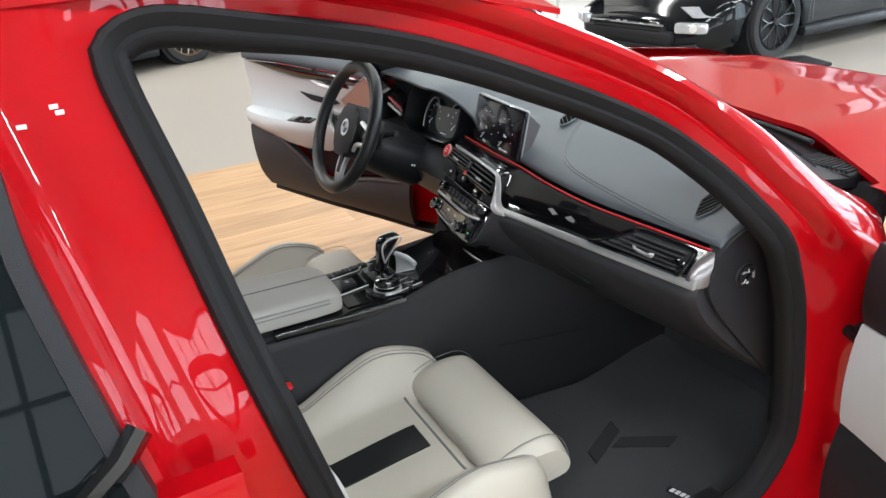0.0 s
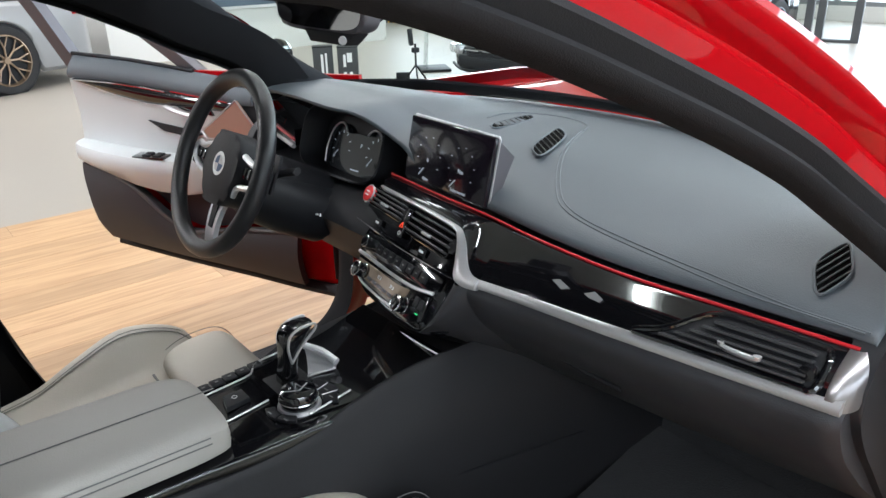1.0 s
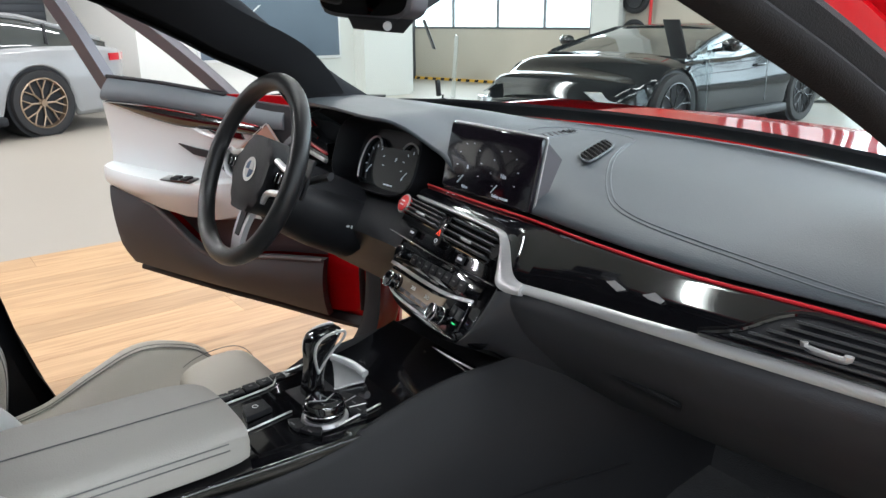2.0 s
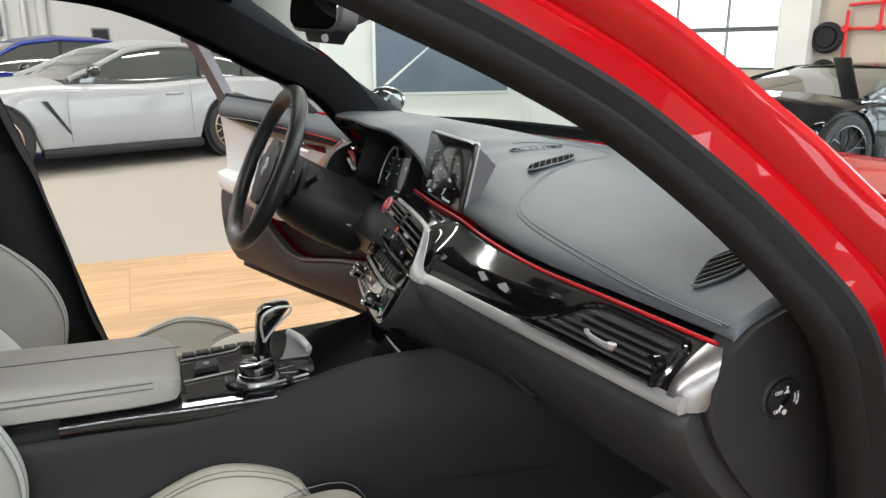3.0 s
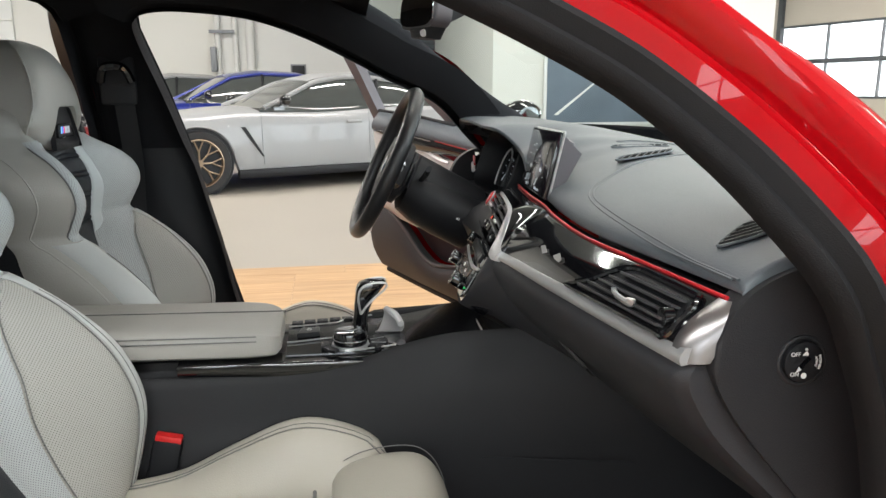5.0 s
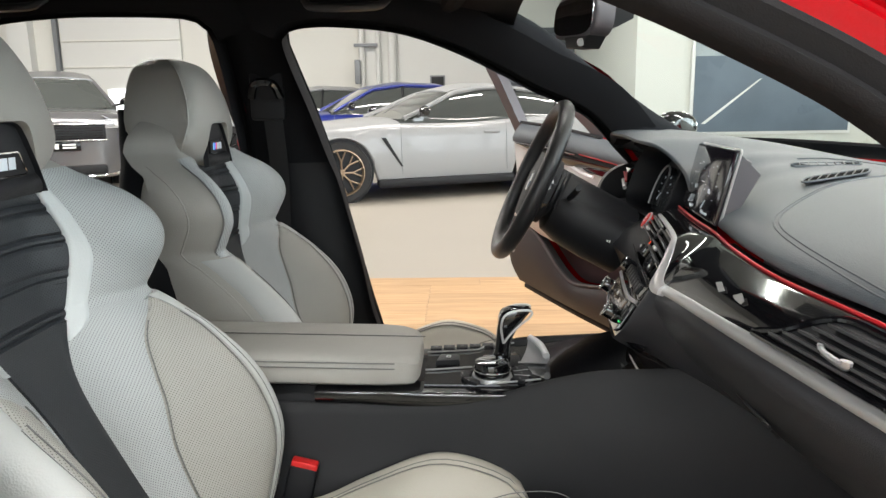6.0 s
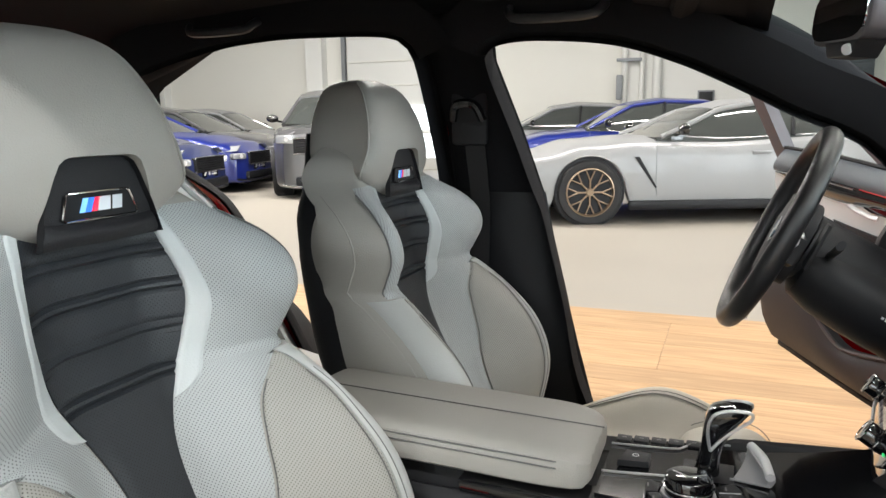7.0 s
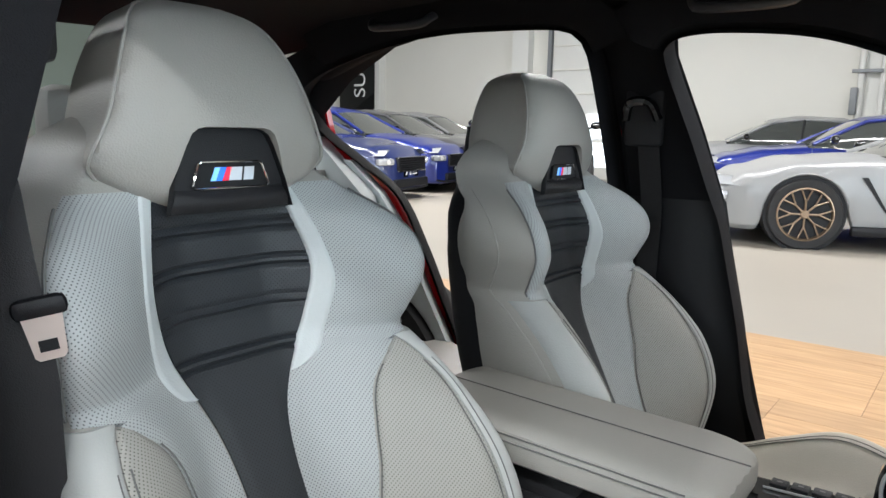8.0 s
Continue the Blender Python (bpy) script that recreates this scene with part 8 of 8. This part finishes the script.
        part("headlamp", solid(lambda u, v: Vector((x0 - 0.10 - 0.42 * u, sd * (half(x0 - 0.10 - 0.42 * u) * (0.97 - 0.20 * v) + 0.006), shoulder(x0 - 0.3) - 0.10 - 0.03 * u + 0.085 * v)), 8, 4, (0, -sd * 0.03, 0)), "lens", e, "clear headlamp")
        part("tail_lamp", solid(lambda u, v: Vector((x1 + 0.03 + 0.30 * u, sd * (half(x1 + 0.03 + 0.30 * u) + 0.006), shoulder(x1 + 0.3) - 0.17 + 0.08 * v)), 6, 3, (0, -sd * 0.03, 0)), "tail", e)
        for ax in (xf, xr):
            part("arch_lining", drum((ax, sd * (W / 2 - 0.30), R), (0, sd, 0), R * 1.10, 0.26, 28), "black", e)
            wheel_set(e, (ax, sd * (W / 2 + 0.002), R), R, 0.22, rim, (0, sd, 0), spec.get("spokes", 9), caliper)
        if spec.get("fin"):
            part("wing_vent", plate([(0.0, 0.0), (0.05, 0.0), (-0.18, -0.33), (-0.20, -0.33)], 0.012, axes((xf - 0.52, sd * (half(xf - 0.5) + 0.004), 0.72), (1, 0, 0), (0, 0, 1))), "black", e, "dark wing vent")
    gr = part("grille", box(x0 - 0.045, 0, spec["grille"], 0.13, W * spec.get("grille_wide", 0.50), spec.get("grille_tall", 0.20), 0.03), "black", e, "black front grille")
    for i in range(6):
        part("grille_bar", box(x0 + 0.021, 0, spec["grille"] + spec.get("grille_tall", 0.20) * (-0.40 + 0.16 * i), 0.012, W * (spec.get("grille_wide", 0.50) - 0.05), 0.008), "dark_rim", gr)
    for z in (0.5, -0.5):
        part("grille_edge", tube([(x0 + 0.015, y * W * spec.get("grille_wide", 0.50) / 2, spec["grille"] + z * spec.get("grille_tall", 0.20)) for y in (-1, 0, 1)], 0.012, 6), "chrome", gr)
    part("front_intake", box(x0 - 0.05, 0, 0.27, 0.16, W * 0.60, 0.13, 0.03), "black", e)
    part("intake_lip", tube(cr([(x0 - 0.10, -W * 0.40, 0.22), (x0 + 0.025, -W * 0.26, 0.19), (x0 + 0.035, 0, 0.185), (x0 + 0.025, W * 0.26, 0.19), (x0 - 0.10, W * 0.40, 0.22)], 20), 0.016, 6), spec.get("lip", "black"), e)
    for sd in (-1, 1):
        lamp_m = axes((x0 - 0.10, sd * W * 0.365, spec.get("lamp", shoulder(x0 - 0.1) - 0.06)), (-0.45, sd, 0), (0, 0, 1))
        fl = part("front_lamp", box(0, 0, 0, 0.30, spec.get("lamp_tall", 0.10), 0.10, 0.03, m=lamp_m), "lens", e, "clear headlamp with a dark inner frame")
        part("lamp_reflector", drum(lamp_m @ Vector((0.03 * sd, 0, 0.0)), lamp_m.to_3x3() @ Vector((0, 0, 1 if (lamp_m.to_3x3() @ Vector((0, 0, 1))).x > 0 else -1)), 0.035, 0.055, 16), "bright", fl)
    if plate_front:
        pl = part("sign_plate", box(x0 - 0.012 + spec.get("plate_out", 0.0), 0.0, spec["plate"], 0.015, 0.52, 0.13, 0.006), "car_black", e, "black dealer plate with white marks")
        part("plate_mark", plate([(-0.21, -0.035), (-0.16, -0.035), (-0.10, 0.035), (-0.15, 0.035)], 0.003, axes((x0 - 0.004 + spec.get("plate_out", 0.0), 0, spec["plate"]), (0, 1, 0), (0, 0, 1))), "white_print", pl)
        part("plate_mark", box(x0 - 0.003 + spec.get("plate_out", 0.0), -0.03, spec["plate"] , 0.004, 0.05, 0.07), "white_print", pl)
        for z in (0.018, -0.02):
            part("plate_bar", box(x0 - 0.003 + spec.get("plate_out", 0.0), 0.12, spec["plate"] + z, 0.004, 0.16, 0.022), "white_print", pl)
    return e


COUPE = dict(length=4.7, width=1.95, wheelbase=2.56, radius=0.345, front=0.90, shoulder=[(-3.8, 0.86), (-3.3, 0.93), (-2.6, 0.94), (-1.4, 0.885), (-0.6, 0.90), (0.0, 0.86), (0.5, 0.74), (0.9, 0.52)],
             cabin=[(-0.72, 0.90), (-1.0, 1.02), (-1.45, 1.24), (-1.8, 1.305), (-2.1, 1.31), (-2.6, 1.24), (-3.1, 1.09), (-3.5, 0.95)], soft=False, roof=(-1.42, -3.3), pillars=(-2.2, -2.75), shuts=(-0.72, -2.05), handle=-1.85, mirror=-0.95, grille=0.42, plate=0.32, fin=True, spokes=8)
SEDAN = dict(length=4.8, width=1.87, wheelbase=2.85, radius=0.345, front=0.88, shoulder=[(-3.9, 0.92), (-3.0, 0.97), (-1.5, 0.94), (-0.6, 0.95), (0.0, 0.90), (0.5, 0.80), (0.88, 0.62)],
             cabin=[(-0.55, 0.95), (-1.3, 1.36), (-1.8, 1.43), (-2.5, 1.40), (-3.1, 1.22), (-3.6, 0.98)], roof=(-1.25, -3.0), pillars=(-1.75, -2.6), shuts=(-0.6, -1.7, -2.6), handle=-1.5, mirror=-0.85, grille=0.55, plate=0.42, spokes=7)
SUV = dict(length=4.75, width=1.90, wheelbase=2.85, radius=0.37, front=0.88, shoulder=[(-3.87, 1.05), (-3.0, 1.08), (-1.5, 1.06), (-0.6, 1.08), (0.0, 1.06), (0.5, 1.02), (0.80, 0.95), (0.88, 0.80)],
           cabin=[(-0.50, 1.08), (-1.15, 1.55), (-1.6, 1.66), (-2.6, 1.68), (-3.4, 1.62), (-3.82, 1.15)], roof=(-1.15, -3.55), pillars=(-1.7, -2.65), shuts=(-0.6, -1.7, -2.6), handle=-1.5, mirror=-0.80, grille=0.78, plate=0.60, plate_out=0.05, spokes=5, grille_wide=0.62, grille_tall=0.22, lamp=0.88, lamp_tall=0.13, lip="chrome")
LOWCAR = dict(length=4.5, width=1.93, wheelbase=2.62, radius=0.34, front=0.96, shoulder=[(-3.54, 0.90), (-3.0, 0.93), (-2.3, 0.92), (-1.2, 0.80), (-0.4, 0.80), (0.0, 0.775), (0.5, 0.62), (0.96, 0.40)],
              cabin=[(-0.25, 0.79), (-0.8, 0.955), (-1.25, 1.06), (-1.6, 1.075), (-2.0, 1.05), (-2.7, 0.965), (-3.2, 0.93)], roof=(-1.2, -2.9), pillars=(-1.75, -2.1), shuts=(-0.55, -1.75), handle=-1.6, mirror=-0.75, grille=0.28, plate=0.36, spokes=7)

build_car("grey_coupe", "light grey sports coupe with bronze multi-spoke wheels", "", (-1.81, 7.8, 0), 203, "car_grey", COUPE, "bronze", False)
build_car("blue_sedan", "bright blue sedan parked behind the grey coupe", "", (-3.0, 11.4, 0), 199, "car_blue", SEDAN, "dark_rim", False)
build_car("silver_sedan", "silver sedan parked by the hall wall", "", (-4.7, 13.3, 0), 199, "car_grey", SEDAN, "dark_rim", False)
build_car("black_supercar", "low black supercar with orange brake calipers", "", (5.38, 4.25, 0), 183, "car_black", LOWCAR, "dark_rim", True, "orange")
build_car("grey_suv", "graphite SUV with a dealer plate", "", (-5.9, 9.3, 0), -61, "car_dark", SUV, "dark_rim", True)
ROW = (("car_navy", "dark navy"), ("car_blue", "bright blue"), ("car_dark", "graphite"), ("car_grey", "light grey"))
for i, (paint, tone) in enumerate(ROW):
    build_car("parked_sedan", tone + " sedan parked in a row", "row of parked cars", (-7.95 - 0.50 * i, 7.55 + 1.92 * i, 0), 14, paint, SEDAN, "dark_rim", True)

# Wheels of the red car stand on the planks.
for wx in (1.55, -1.43):
    for sd in (-1, 1):
        wheel_set(car, (wx, sd * 0.875, 0.3445), 0.334, 0.22, "dark_rim", (0, sd, 0), 5)

# ---------------------------------------------------------------- stands in the hall


def sign_stand(at, rz):
    e = thing("sign_stand", "clear acrylic sign stand on a black foot", "sign stand", "acrylic sign stands", at, rz)
    part("foot", box(0, 0, 0.015, 0.42, 0.34, 0.03, 0.008), "black", e)
    a = part("pillar_sheet", solid(lambda u, v: Vector((-0.14 + 0.28 * u, 0.10 - 0.06 * v, 0.03 + 0.95 * v)), 2, 6, (0, 0.008, 0)), "acrylic", e)
    a.visible_shadow = False
    b = part("top_sheet", box(0, 0.0, 1.06, 0.24, 0.012, 0.34, 0.002, m=pose(0, 0, 0, -20, 0, 0)), "black", e)
    part("paper", box(0, -0.009, 1.06, 0.22, 0.004, 0.31, m=pose(0, 0, 0, -20, 0, 0)), "white_print", e, "white printed sheet")
    for i in range(5):
        part("print_bar", box(-0.02 * (i % 2), -0.013, 1.15 - 0.045 * i, 0.13, 0.002, 0.012, m=pose(0, 0, 0, -20, 0, 0)), "steel", e)


sign_stand((5.42, 2.98, 0), 70)
sign_stand((4.95, 5.9, 0), 60)
tripod = thing("light_tripod", "black tripod stand with a small head", "tripod", at=(3.95, 4.93, 0))
for k in range(3):
    t = 2 * math.pi * k / 3
    part("leg", tube([(0, 0, 0.26), (0.20 * math.cos(t), 0.20 * math.sin(t), 0.01)], 0.009, 6), "black", tripod)
part("pole", tube([(0, 0, 0.24), (0, 0, 0.46)], 0.010, 8), "black", tripod)
part("clamp", box(0, 0, 0.40, 0.07, 0.05, 0.05, 0.010), "black", tripod)
part("head", box(0, 0, 0.53, 0.045, 0.04, 0.16, 0.012, m=pose(0, 0, 0, 0, -6, 0)), "black", tripod)


def lettered_box(at, rz, label, bars):
    e = thing("lettered_box", label, "box", "dark lettered boxes", at, rz)
    body = part("box_body", box(0, 0, 0.215, 0.20, 0.14, 0.43, 0.006), mat("dark_card", (0.035, 0.036, 0.038), 0.6), e)
    part("box_lid", box(0, 0, 0.432, 0.206, 0.146, 0.012, 0.003), "black", e)
    for x, z, w, h in bars:
        part("letter_bar", box(x, -0.0715, z, w, 0.002, h, m=pose(0, 0, 0, 0, 0, 0)), "white_print", body)


lettered_box((3.53, 5.50, 0), -36, "dark grey upright box with large pale lettering", ((0.02, 0.33, 0.05, 0.09), (-0.03, 0.30, 0.025, 0.12), (-0.03, 0.15, 0.03, 0.08), (0.03, 0.16, 0.03, 0.06)))
lettered_box((3.36, 5.70, 0), -30, "dark grey upright box with small pale lettering", ((0.03, 0.27, 0.02, 0.20), (-0.01, 0.25, 0.025, 0.22)))
lamp_stand = thing("floor_spotlight", "small black flat lamp head on a short stand", "lamp", at=(4.05, 5.29, 0), rz=-36)
part("stand_foot", drum((0, 0, 0), (0, 0, 1), 0.05, 0.012, 20), "black", lamp_stand)
part("stand_stem", tube([(0, 0, 0.01), (0, 0, 0.06)], 0.008, 8), "black", lamp_stand)
part("lamp_head", box(0, 0, 0.10, 0.14, 0.04, 0.075, 0.006), "black", lamp_stand)
crate = thing("green_crate", "green plastic crate on the floor", "crate", at=(9.3, 4.5, 0))
part("crate_body", box(0, 0, 0.15, 0.5, 0.4, 0.30, 0.02), mat("green_plastic", (0.06, 0.30, 0.06), 0.5), crate)
for z in (0.08, 0.16, 0.24):
    part("crate_rib", box(0, 0, z, 0.515, 0.415, 0.015, 0.004), "black", crate)
ext = thing("fire_extinguisher", "red fire extinguisher standing on the floor at the wall", "extinguisher", at=(9.05, 6.9, 0.0))
part("bottle", tube([(0, 0, 0.0), (0, 0, 0.05), (0, 0, 0.45), (0, 0, 0.52)], lambda f: 0.08 if 0.05 < f < 0.9 else 0.05, 16), "red_plastic", ext)
part("valve_head", box(0, 0, 0.55, 0.06, 0.04, 0.06, 0.01), "black", ext)

# ---------------------------------------------------------------- oak floor planks, last
platform = part("wood_platform", box(-0.2, 0.0, 0.002, 6.2, 6.6, 0.004), "black", None, "light oak vinyl plank display floor", False, 0, "structure", "floor")
rng = random.Random(5)
plank_me = {}


def plank(x0, x1, y0, y1):
    key = round(x1 - x0, 2)
    if key not in plank_me:
        bm = box(0, 0, 0.0, key - 0.0016, 0.2 - 0.0016, 0.006)
        me = bpy.data.meshes.new("plank")
        bm.to_mesh(me)
        bm.free()
        me.materials.append(M["oak"])
        plank_me[key] = me
    ob = new("plank", plank_me[key])
    ob.parent = platform
    ob.location = ((x0 + x1) / 2, (y0 + y1) / 2, 0.0075)


for j in range(33):
    y0 = -3.26 + 0.2 * j
    x = -3.3
    offs = rng.choice((0.3, 0.6, 0.9, 1.2))
    first = True
    while x < 2.89:
        ln = min(offs if first else 1.2, 2.9 - x)
        first = False
        if ln > 0.05:
            plank(x, x + ln, y0, y0 + 0.2)
        x += ln
